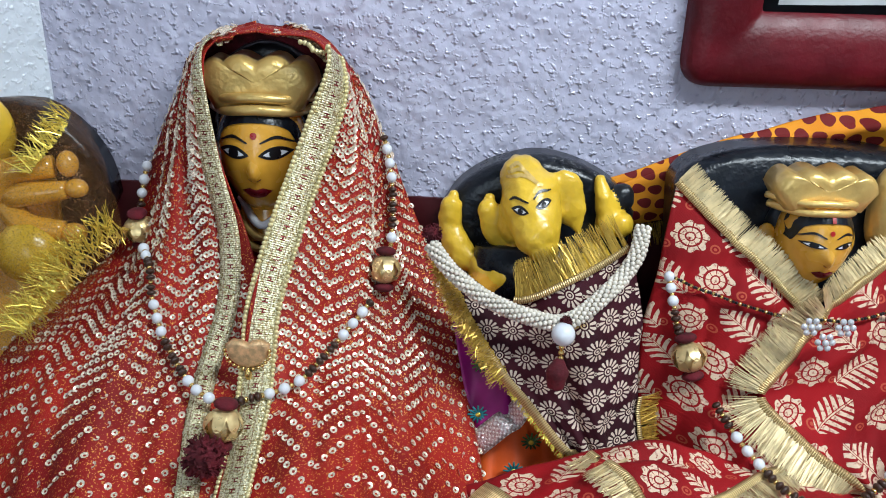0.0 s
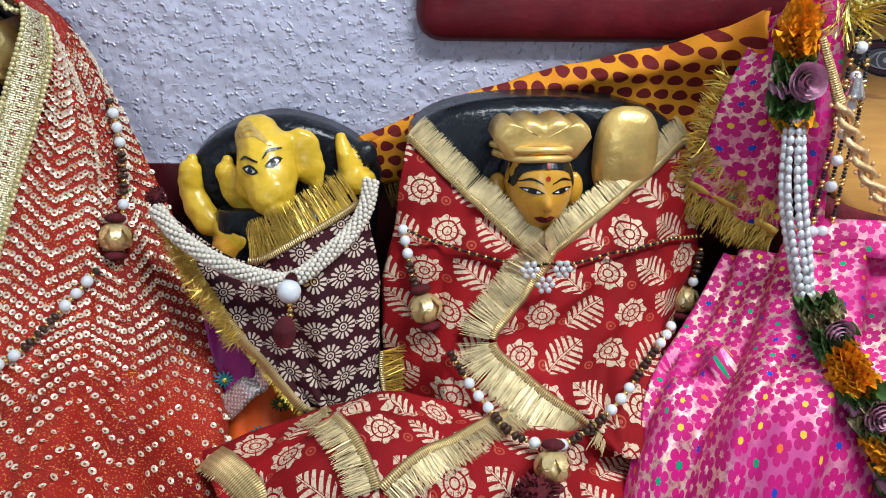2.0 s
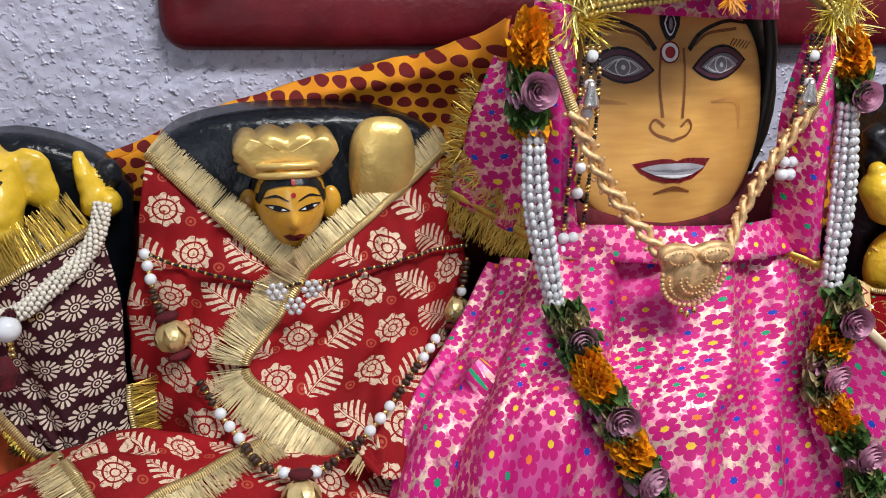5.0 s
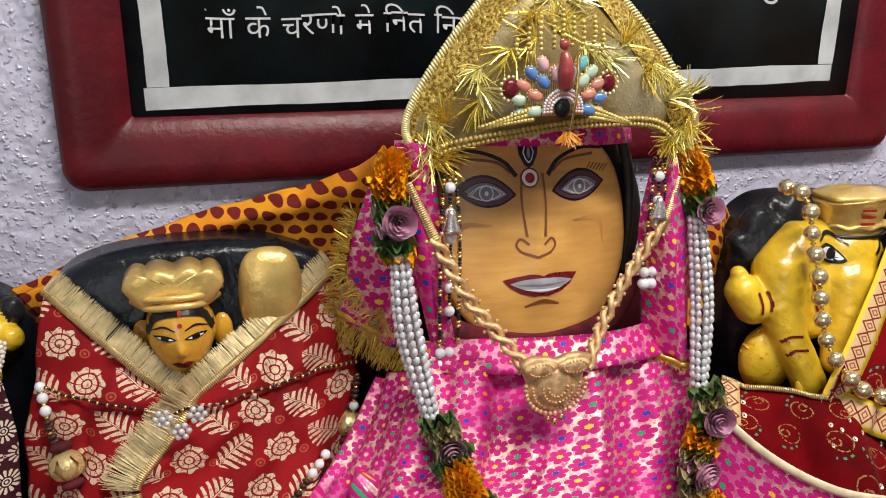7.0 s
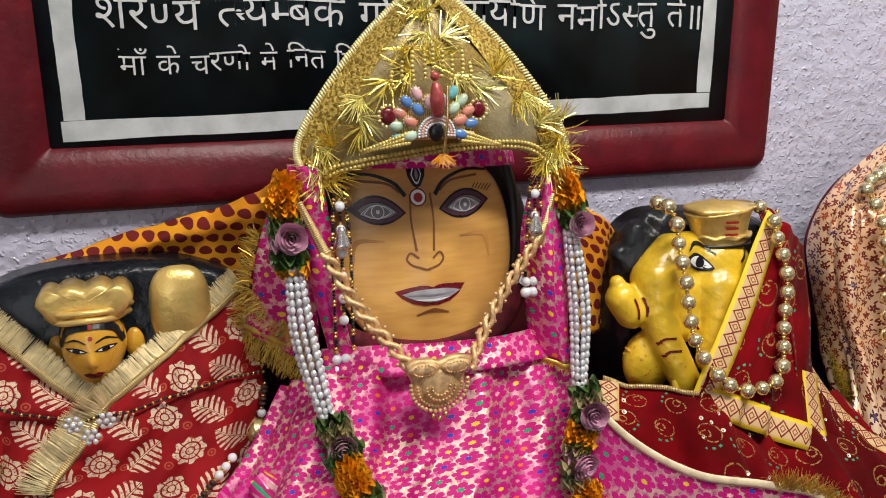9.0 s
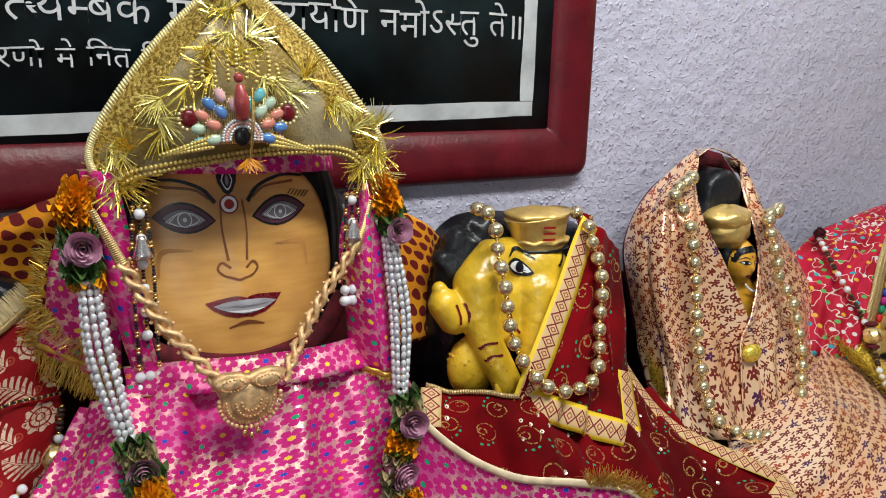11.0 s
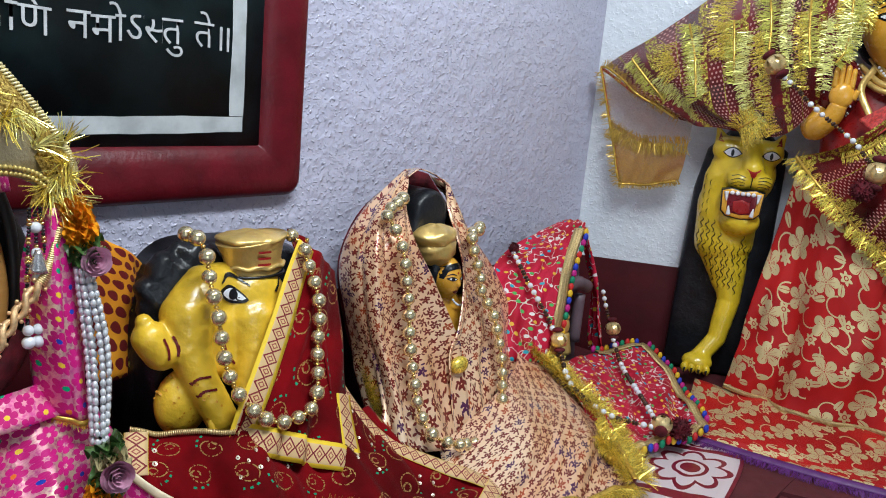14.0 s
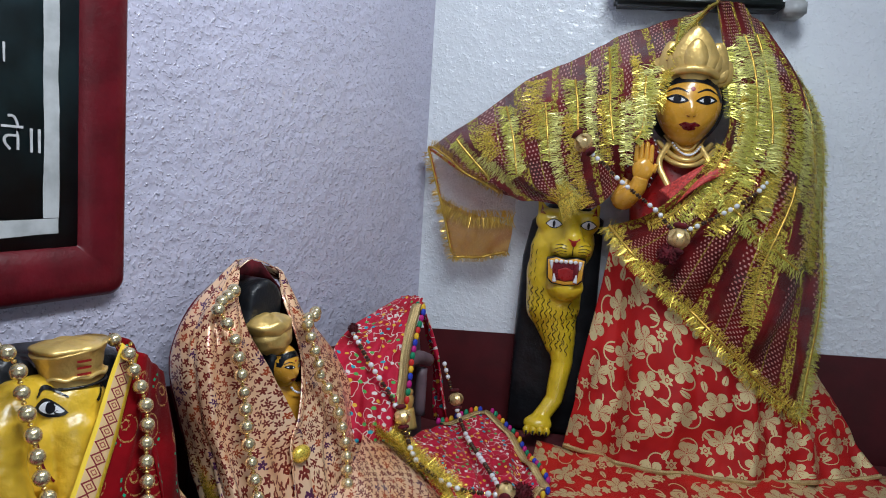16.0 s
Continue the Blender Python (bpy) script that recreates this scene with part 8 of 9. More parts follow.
SGT = Loft([[(1.265, 0.655, 0.235), (1.33, 0.60, 0.130), (1.40, 0.53, 0.085), (1.475, 0.475, 0.052)], [(1.255, 0.62, 0.20), (1.28, 0.56, 0.115), (1.33, 0.50, 0.070), (1.42, 0.455, 0.045)], [(1.20, 0.585, 0.14), (1.22, 0.53, 0.095), (1.27, 0.47, 0.050), (1.35, 0.43, 0.03)]], [(0.003, 2, 1.4, 0.2, 0.4)])
sheet_part("side_panel", SGT, 30, 50, M_VELVET, ds)
p, n, t, s = edge(SGT, [(0.08, 0.02), (0.07, 0.5), (0.07, 0.98)], 90, 0.003)
part("ribbon", band(p, n, s, 0.026), M_RIBBON, ds, "yellow ribbon with chain of lozenges", thick=0.001)
p, n, t, s = edge(SGT, [(0.05, 0.97), (0.5, 0.97), (1.0, 0.97)], 60, 0.004)
part("ribbon", band(p, n, s, 0.026), M_RIBBON, ds, "yellow ribbon with chain of lozenges", thick=0.001)
sequin_rows(SGT, 0.024, 0.010, 0.0026, (0.008, 0.06), M_SEQUIN, ds, 0.3, 0.98, 0.1, 0.95, 10, 0.75)

pl = thing("pearl_string", "string of large gold pearls round the elephant-headed statue", "necklace", "pearl strings")
string_beads(pl, [(1.0494, 0.6900, 0.4384), (1.0463, 0.6700, 0.4452), (1.0499, 0.6550, 0.4390), (1.0534, 0.6450, 0.4226), (1.0525, 0.6350, 0.3921), (1.0535, 0.6200, 0.3592), (1.0544, 0.6100, 0.3235), (1.0570, 0.6000, 0.2905), (1.0681, 0.5850, 0.2577), (1.0865, 0.5750, 0.2365), (1.1077, 0.5680, 0.2249), (1.1329, 0.5700, 0.2221),
                  (1.1603, 0.5780, 0.2269), (1.1789, 0.5900, 0.2470), (1.1903, 0.6050, 0.2809), (1.2001, 0.6200, 0.3101), (1.2073, 0.6350, 0.3484), (1.2048, 0.6450, 0.3821), (1.1963, 0.6500, 0.4048), (1.1967, 0.6650, 0.4269), (1.2023, 0.6850, 0.4275)], ["pearl", "spacer"], 1.15, (), 5, (SG,), 0.011)

# ======== small idol wrapped in cream floral satin ========
mb = MB()
mb.slab([(1.44, 0.0), (1.66, 0.0), (1.625, 0.30), (1.60, 0.40)] + arc(1.560, 0.415, 0.042, 0.045, 0, 180, 12) + [(1.515, 0.40), (1.47, 0.30)], 0.735, 0.80, 8, 0.012)
hc = (1.5660, 0.7000, 0.3140)
sf = idol_head(mb, hc, 0.0265, 0.029, 0.038)
paint_face(mb, sf, hc, 0.0265, 0.038)
cb = np.array((1.5500, 0.7060, 0.3530))
mb.ball((hc[0] - 0.003, 0.714, hc[2] + 0.006), (0.034, 0.024, 0.042), 2, 18, 14)
lobed = lambda v: v * (1 + 0.06 * np.cos(4 * np.arctan2(v[:, 1], v[:, 0]) + 0.6) + 0.03 * np.sin(v[:, 2] * 320 + 2 * np.sin(v[:, 0] * 150)))[:, None]
mb.ball(cb + np.array([-0.004, 0.002, 0.014]), (0.037, 0.030, 0.030), 1, 36, 26, None, lobed)
mb.ball(cb + np.array([-0.010, 0.005, 0.034]), (0.044, 0.034, 0.020), 1, 36, 22, None, lobed)
nb_ = np.array((1.5854, 0.7050, 0.2485))
mb.tube([(hc[0], 0.712, hc[2] - 0.02), nb_, nb_ + np.array([0.004, -0.008, -0.07]), nb_ + np.array([0.004, -0.015, -0.24])], [0.016, 0.034, 0.032, 0.05], 0, 20, 14, 0.7)
mb.tube([nb_ + np.array([0.028, 0.0, 0.02]), nb_ + np.array([0.044, -0.012, -0.012]), nb_ + np.array([0.026, -0.03, -0.04])], [0.012, 0.010, 0.008], 0, 12, 10)
for k in range(12):
    mb.ball((nb_[0] - 0.019 + 0.0035 * k, 0.676 + 0.0006 * abs(k - 5.5), nb_[2] + 0.018 + 0.0008 * (k - 5.5) ** 2 * 0.5), (0.0022,) * 3, 3, 6, 4)
idol("satin_wrapped_statue", "small painted statue with gold crown before a dark slab", mb)
sat = thing("satin_wrap", "cream satin wrap with small maroon flowers and gold tinsel edging", "shawl")
F5 = [(0.007, 1.9, 0.4, 0.2, 0.5), (0.005, 4.0, 0.6, 0.7, 0.6), (0.002, 1.0, 3.1, 0.2, 0.5)]
S5L = Loft([[(1.5877, 0.8100, 0.4853), (1.4829, 0.8200, 0.4222), (1.4258, 0.8100, 0.3552), (1.4061, 0.7900, 0.2984), (1.4072, 0.7600, 0.2182), (1.4023, 0.7200, 0.1533), (1.3819, 0.6600, 0.0831)],
            [(1.5449, 0.7900, 0.4854), (1.4319, 0.7600, 0.4303), (1.3757, 0.7300, 0.3807), (1.3643, 0.7050, 0.3151), (1.3695, 0.6850, 0.2468), (1.3744, 0.6550, 0.1818), (1.3543, 0.6000, 0.0966)],
            [(1.5088, 0.7650, 0.4841), (1.4362, 0.7250, 0.4402), (1.4010, 0.6900, 0.3865), (1.4009, 0.6720, 0.3191), (1.4044, 0.6550, 0.2506), (1.4070, 0.6280, 0.1854), (1.4085, 0.5750, 0.0855)],
            [(1.5092, 0.7550, 0.4816), (1.4854, 0.7300, 0.4364), (1.4686, 0.6920, 0.3893), (1.5095, 0.6750, 0.3148), (1.5406, 0.6600, 0.2430), (1.5510, 0.6420, 0.1834), (1.5271, 0.5850, 0.0523)]], F5, flat=-1)
S5R = Loft([[(1.6082, 0.7550, 0.4688), (1.6016, 0.7350, 0.4187), (1.5860, 0.7000, 0.3682), (1.5868, 0.6800, 0.3046), (1.5496, 0.6560, 0.2428), (1.5108, 0.6340, 0.1931), (1.4850, 0.5780, 0.0656)],
            [(1.6263, 0.7650, 0.4618), (1.6242, 0.7250, 0.3993), (1.6428, 0.7000, 0.3334), (1.6473, 0.6800, 0.2674), (1.6368, 0.6600, 0.2035), (1.5969, 0.6300, 0.1393), (1.5477, 0.5750, 0.0518)],
            [(1.6431, 0.7850, 0.4634), (1.6931, 0.7600, 0.3675), (1.7326, 0.7300, 0.2914), (1.7556, 0.7000, 0.2160), (1.7518, 0.6750, 0.1484), (1.7005, 0.6400, 0.0947), (1.6176, 0.5850, 0.0304)],
            [(1.6248, 0.8050, 0.4746), (1.7372, 0.8000, 0.3617), (1.8205, 0.7900, 0.2789), (1.8644, 0.7600, 0.2011), (1.8918, 0.7350, 0.1403), (1.8418, 0.6900, 0.0825), (1.7494, 0.6300, 0.0119)]], F5, flat=-1)
# Dark sheet closing the hood's back: shade of the satin's inside put into colour.
sheet_part("lining", Loft([S5L.g[0] + np.array([0.0, 0.006, 0.0]), (S5L.g[0] + S5R.g[3]) / 2 + np.array([0.0, 0.012, 0.0]), S5R.g[3] + np.array([0.0, 0.006, 0.0])]), 16, 40, M_MAROON, sat, "maroon sheet standing in for the satin hood's shaded inside")
sheet_part("drape", S5L, 60, 80, M_SATIN, sat)
sheet_part("drape", S5R, 60, 80, M_SATIN, sat)
sheet_part("hood_top", Loft([[(1.5092, 0.7550, 0.4816), (1.5449, 0.7900, 0.4854)], [(1.5310, 0.7500, 0.4944), (1.5822, 0.8000, 0.4887)], [(1.5697, 0.7500, 0.4855), (1.6189, 0.8000, 0.4774)], [(1.6082, 0.7550, 0.4688), (1.6431, 0.7850, 0.4634)]], flat=-1), 20, 8, M_SATIN, sat)
gota(sat, S5L, [(0.04, 0.35), (0.08, 0.6), (0.16, 0.97)], 0.010, -1, 0.034, M_TINSEL, M_TINSEL, 5200, 51, 0.8)
gota(sat, S5L, [(0.08, 0.45), (0.13, 0.7), (0.20, 0.98)], 0.0, 1, 0.016, None, M_TINSEL, 2600, 55, 0.9)
S5T = Loft([[(1.44, 0.58, 0.085), (1.40, 0.52, 0.060), (1.36, 0.46, 0.02)], [(1.60, 0.60, 0.115), (1.56, 0.50, 0.080), (1.45, 0.42, 0.03)], [(1.72, 0.64, 0.130), (1.68, 0.50, 0.085), (1.55, 0.37, 0.045)], [(1.82, 0.70, 0.14), (1.80, 0.50, 0.055), (1.66, 0.345, 0.035)]],
           [(0.006, 1.8, 1.0, 0.3, 0.5), (0.003, 4.0, 1.6, 0.2, 0.5)])
sheet_part("tail", S5T, 50, 50, M_SATIN, sat, "spread end of the satin wrap")
gota(sat, S5T, [(1.0, 0.0), (1.0, 0.35), (1.0, 0.7), (1.0, 1.0)], 0.010, 1, 0.036, M_TINSEL2, M_TINSEL, 6500, 52, 0.7, 0.014)
gota(sat, S5T, [(0.97, 0.0), (0.97, 0.35), (0.97, 0.7), (0.97, 1.0)], 0.0, -1, 0.030, M_TINSEL2, M_TINSEL, 5200, 53, 0.8, 0.014)
gota(sat, S5T, [(1.0, 1.0), (0.6, 1.0), (0.2, 0.98), (0.0, 0.95)], 0.010, 1, 0.028, M_TINSEL2, M_TINSEL, 4200, 54, 0.5)
m2 = MB()
pt_, nn_ = S5T.at(np.array([0.86, 0.9, 0.94]), np.array([0.72, 0.8, 0.88]), np.array([0.004] * 3))
for q in range(8):
    fringe(pt_ + 0.004 * q, nn_, np.repeat(unit(np.array([[math.cos(q), -0.5, math.sin(q)]])), 3, 0), 0.022, 2200, 0.0012, 0.7, 60 + q, 0.3, m2)
part("tinsel_knot", m2, M_TINSEL, sat, "knot of gold tinsel", kind="stuff")
part("waist_tie", MB().ball((1.5361, 0.6280, 0.1829), (0.020, 0.012, 0.015), 0, 14, 10), M_TINSEL, sat, "gold waist tie")
pl = thing("pearl_string", "long string of gold pearls over the satin wrap", "necklace", "pearl strings")
string_beads(pl, [(1.4580, 0.7700, 0.4596), (1.4086, 0.7077, 0.4384), (1.4103, 0.6802, 0.4070), (1.4118, 0.6635, 0.3556), (1.4161, 0.6524, 0.2898), (1.4097, 0.6314, 0.2379), (1.4029, 0.6098, 0.1835), (1.3998, 0.5883, 0.1466), (1.4068, 0.5688, 0.1182), (1.4396, 0.5585, 0.1003),
                  (1.5009, 0.5666, 0.0785), (1.5400, 0.5627, 0.0788), (1.5854, 0.5771, 0.0800), (1.6099, 0.5930, 0.1104), (1.6476, 0.6308, 0.1603), (1.6531, 0.6516, 0.2097), (1.6412, 0.6620, 0.2499), (1.6134, 0.6654, 0.3012), (1.5983, 0.6740, 0.3436), (1.5965, 0.6899, 0.3837), (1.6601, 0.7600, 0.3956)],
             ["pearl", "spacer"], 1.28, (), 6, (S5L, S5R), 0.026)

# ======== small stone shrine under a red mirror-work cloth ========
mb = MB()
mb.slab([(1.90, 0.0), (2.14, 0.0)] + arc(2.02, 0.20, 0.10, 0.118, 0, 180, 14, 2.4), 0.745, 0.80, 0, 0.02)
for x in (1.985, 2.075):
    mb.tube([(x, 0.722, 0.09), (x, 0.722, 0.2)], 0.013, 0, 8, 10)
mb.tube([(1.955, 0.72, 0.215), (2.03, 0.715, 0.235), (2.10, 0.72, 0.215)], 0.015, 0, 14, 10)
mb.ball((2.02, 0.722, 0.135), (0.016, 0.014, 0.022), 1, 14, 10)
mb.tube([(2.02, 0.722, 0.12), (2.02, 0.72, 0.075)], [0.016, 0.024], 1, 8, 10)
mb.ball((2.02, 0.720, 0.157), (0.012, 0.010, 0.008), 1, 12, 8)
idol("stone_shrine_plaque", "small grey-violet carved stone plaque with a tiny figure", mb, "plaque", mats=[M_STONE, M_GOLDP])
rc = thing("mirror_work_cloth", "red mirror-work cloth with gold braid and coloured tassel edging", "cloth")
F6 = [(0.004, 2.0, 0.7, 0.2, 0.5), (0.003, 4.0, 1.3, 0.6, 0.5)]
S6H = Loft([[(2.085, 0.80, 0.352), (1.90, 0.80, 0.310), (1.80, 0.78, 0.25), (1.73, 0.72, 0.12)], [(2.085, 0.765, 0.362), (1.925, 0.735, 0.305), (1.830, 0.705, 0.235), (1.775, 0.66, 0.125)], [(2.069, 0.730, 0.364), (1.975, 0.695, 0.300), (1.900, 0.662, 0.212), (1.850, 0.630, 0.110)]], F6)
sheet_part("hood", S6H, 40, 50, M_BANDH, rc)
S6R = Loft([[(2.069, 0.730, 0.364), (2.100, 0.715, 0.28), (2.118, 0.695, 0.19), (2.118, 0.675, 0.08)], [(2.085, 0.765, 0.360), (2.125, 0.75, 0.275), (2.150, 0.735, 0.18), (2.150, 0.72, 0.06)]], F6)
sheet_part("hood_side", S6R, 12, 40, M_BANDH, rc)
S6C = Loft([[(1.85, 0.630, 0.112), (1.79, 0.52, 0.080), (1.76, 0.42, 0.035)], [(1.97, 0.665, 0.085), (1.92, 0.53, 0.060), (1.85, 0.40, 0.030)], [(2.10, 0.660, 0.075), (2.05, 0.53, 0.045), (1.93, 0.38, 0.025)], [(2.24, 0.62, 0.075), (2.16, 0.50, 0.045), (2.00, 0.365, 0.028)]], [(0.006, 2.0, 1.2, 0.2, 0.4), (0.004, 4.4, 1.9, 0.5, 0.4)])
sheet_part("apron", S6C, 50, 44, M_BANDH, rc, "spread front of the red cloth")
TASSEL = [plain(nm, c, 0.6, scale=80) for nm, c in (("magenta_floss", (0.5, 0.01, 0.22)), ("green_floss", (0.01, 0.25, 0.12)), ("red_floss", (0.6, 0.02, 0.02)), ("yellow_floss", (0.8, 0.5, 0.02)), ("blue_floss", (0.02, 0.05, 0.5)))]
TM = [MB().ball((0, 0, 0), (0.0075, 0.005, 0.0085), 0, 10, 6).mesh("tassel", [m]) for m in TASSEL]
for L, pts, out, wd in ((S6H, [(0.95, 0.03), (0.95, 0.5), (0.95, 0.98)], 1, 0.022), (S6C, [(0.0, 0.985), (0.5, 0.985), (1.0, 0.985)], -1, 0.016), (S6C, [(0.97, 0.0), (0.96, 0.5), (0.97, 1.0)], 1, 0.020), (S6C, [(0.62, 0.0), (0.8, 0.0), (0.98, 0.0)], 1, 0.014)):
    p, n, t, s = edge(L, pts, 80, 0.004)
    part("braid", band(p, n, s, wd), M_GOTA, rc, "gold braid", thick=0.001)
    q = p + s * out * (wd * 0.5 + 0.006)
    qq, tt = even(q[::8], 0.0165)
    for i in range(len(qq)):
        ob = new("tassel", TM[i % 5])
        ob.parent = rc
        ob.location = qq[i]
for pts in ([(1.868, 0.775, 0.312), (1.83, 0.700, 0.265), (1.850, 0.655, 0.195), (1.842, 0.615, 0.140), (1.80, 0.56, 0.105), (1.80, 0.48, 0.075), (1.861, 0.410, 0.055)], [(2.137, 0.700, 0.207), (2.129, 0.670, 0.144), (2.113, 0.640, 0.100), (2.052, 0.580, 0.072), (1.945, 0.475, 0.062), (1.874, 0.410, 0.056)]):
    ml = thing("bead_mala", "white and dark bead mala lying over the red cloth", "necklace", "bead malas")
    string_beads(ml, pts, MIX, 1.05, (), 8, (S6H, S6C))
    lotus_bead(ml, curve(pts, 20)[8 if len(pts) > 6 else 5] + np.array([0, -0.006, 0]), (0.1, 0.3, 1), 0.016)
lotus_bead(ml, (1.868, 0.40, 0.062), (1, 0.4, 0.2), 0.017)
pompom(ml, (1.895, 0.375, 0.055), 0.022, 9)
pompom(ml, (1.868, 0.772, 0.318), 0.012, 10)

# printed sheet under the cloths
st = thing("printed_sheet", "glossy printed sheet with white ornament on dark red", "sheet")
sheet_part("sheet", Loft([[(1.46, 0.42, 0.004), (1.52, 0.20, 0.004)], [(1.80, 0.60, 0.004), (1.97, 0.275, 0.004)], [(2.02, 0.66, 0.004), (2.06, 0.38, 0.004)]], [(0.0012, 2, 1.4, 0.2, 0)]), 30, 16, M_SHEET, st)

# ======== goddess with lion before the side wall ========
mb = MB()
mb.slab([(0.258, 0.0), (0.46, 0.0), (0.46, 0.55), (0.40, 0.60), (0.33, 0.59), (0.285, 0.54), (0.268, 0.45), (0.262, 0.30)], -0.055, -0.005, 8, 0.02)
clay = Clay([(9, "ball", (0.368, -0.085, 0.495), (0.072, 0.062, 0.078)),
             (9, "limb", [(0.326, -0.105, 0.548), (0.420, -0.105, 0.548)], [0.030, 0.028]),
             (9, "limb", [(0.322, -0.098, 0.480), (0.321, -0.092, 0.410)], [0.034, 0.034]),
             (9, "limb", [(0.380, -0.128, 0.552), (0.388, -0.150, 0.512)], [0.017, 0.023]),
             (9, "ball", (0.366, -0.146, 0.486), (0.029, 0.025, 0.021)),
             (9, "ball", (0.406, -0.144, 0.487), (0.026, 0.025, 0.021)),
             (9, "ball", (0.378, -0.132, 0.394), (0.043, 0.036, 0.034)),
             (9, "limb", [(0.350, -0.075, 0.420), (0.352, -0.080, 0.340), (0.372, -0.085, 0.250)], [0.068, 0.066, 0.036], 0.85),
             (9, "limb", [(0.378, -0.085, 0.270), (0.385, -0.095, 0.200), (0.372, -0.120, 0.110), (0.345, -0.140, 0.072)], [0.034, 0.026, 0.021, 0.020]),
             (9, "ball", (0.338, -0.155, 0.058), (0.034, 0.028, 0.022)),
             (9, "limb", [(0.316, -0.088, 0.560), (0.302, -0.084, 0.592)], [0.018, 0.005], 0.6),
             (9, "limb", [(0.430, -0.088, 0.558), (0.443, -0.084, 0.588)], [0.018, 0.005], 0.6)], 0.0030, 0.010, 0.0003)
lion_surf = clay.skin(mb)
for k in range(4):
    mb.ball((0.313 + 0.016 * k, -0.178, 0.048), (0.009, 0.010, 0.012), 9, 10, 8)
    mb.tube([(0.313 + 0.016 * k, -0.188, 0.050), (0.313 + 0.016 * k, -0.192, 0.038)], [0.003, 0.001], 4, 4, 6)
for ex, tip in ((0.312, -0.004), (0.434, 0.004)):
    mb.decal([(ex - 0.006, 0.566), (ex + 0.007, 0.564), (ex + tip, 0.585)], lion_surf, 6, 0.0012)
# open jaws: rim, gums, throat, tongue, teeth
jaw = [(0.332, 0.462), (0.335, 0.418), (0.346, 0.407), (0.375, 0.403), (0.404, 0.407), (0.415, 0.418), (0.418, 0.464), (0.399, 0.468), (0.375, 0.463), (0.351, 0.468)]
grown = lambda q, k: [(0.375 + (x - 0.375) * k, 0.436 + (z - 0.436) * k) for x, z in q]
mb.slab(grown(jaw, 1.06), -0.1700, -0.10, 4, 0.003)
mb.slab(jaw, -0.1715, -0.10, 0, 0.003)
mb.slab(grown(jaw, 0.74), -0.1728, -0.10, 5, 0.002)
mb.slab([(0.358, 0.440), (0.358, 0.419), (0.375, 0.413), (0.393, 0.419), (0.393, 0.440), (0.375, 0.446)], -0.1745, -0.11, 6, 0.002)
for k in range(5):
    mb.ball((0.353 + 0.011 * k, -0.1735, 0.459), (0.0050, 0.004, 0.0048), 3, 10, 8)
for sx, lean in ((0.341, 0.002), (0.409, -0.002)):
    mb.tube([(sx, -0.1735, 0.461), (sx + lean, -0.1765, 0.441)], [0.0052, 0.0014], 3, 8, 8)
    mb.tube([(sx + 5 * lean, -0.1735, 0.411), (sx + 4 * lean, -0.1765, 0.430)], [0.0052, 0.0014], 3, 8, 8)
mb.decal([(0.374, 0.514), (0.404, 0.514), (0.392, 0.495), (0.387, 0.495)], lion_surf, 6, 0.0015)
mb.stroke([(0.389, 0.496), (0.388, 0.472)], 0.0022, lion_surf, 4, 0.0012)
for ex in (0.340, 0.421):
    mb.decal(almond(ex, 0.543, 0.0205, 0.0125, 0.0105), lion_surf, 4, 0.0015)
    mb.decal(almond(ex, 0.543, 0.0180, 0.0102, 0.0084), lion_surf, 3, 0.0025)
    mb.decal(disc(ex, 0.543, 0.0034, 0.0082), lion_surf, 4, 0.0035)
for sd in (-1, 1):
    for k in range(4):
        mb.stroke([(0.388 + sd * 0.013, 0.495 - 0.0062 * k), (0.388 + sd * 0.028, 0.499 - 0.0075 * k), (0.388 + sd * 0.042, 0.495 - 0.009 * k)], 0.0014, lion_surf, 4, 0.0014)
rng = np.random.default_rng(5)
for row in range(6):
    for col in range(12):
        x, z = 0.286 + 0.0125 * col + 0.006 * (row % 2) + rng.uniform(-0.002, 0.002), 0.392 - 0.027 * row + rng.uniform(-0.005, 0.005)
        if abs(x - 0.354) > 0.066 * (1 - 0.45 * max(0, 0.36 - z) / 0.15) or (abs(x - 0.378) < 0.046 and z > 0.364):
            continue
        w, b = rng.uniform(0.026, 0.036), rng.uniform(0.002, 0.0034)
        mb.stroke([(x, z), (x + b, z - w * 0.22), (x - b, z - w * 0.5), (x + b, z - w * 0.78), (x - 0.3 * b, z - w)], [0.0006, 0.0019, 0.0020, 0.0017, 0.0006], lion_surf, 4, 0.0012, 14)
for k in range(9):
    x, z = 0.296 + 0.011 * (k % 2) + rng.uniform(-0.002, 0.002), 0.490 - 0.011 * k
    mb.stroke([(x, z), (x - 0.003, z - 0.007), (x - 0.001, z - 0.014)], [0.0006, 0.0017, 0.0006], lion_surf, 4, 0.0012, 8)
# the goddess herself
hc = (0.617, -0.155, 0.832)
sf = idol_head(mb, hc, 0.0735, 0.068, 0.092, 0, 0.26, 0.16)
paint_face(mb, sf, hc, 0.0735, 0.092)
mb.ball((0.617, -0.118, 0.850), (0.088, 0.058, 0.108), 2, 28, 18)
mb.tube([(0.617, -0.13, 0.78), (0.620, -0.13, 0.71)], [0.034, 0.042], 0, 8, 16)
for sd in (-1, 1):
    mb.tube([(0.617 + sd * 0.034, -0.165, 0.745), (0.617 + sd * 0.055, -0.195, 0.700), (0.617 + sd * 0.030, -0.220, 0.645)], 0.007, 1, 20, 8, 0.5)
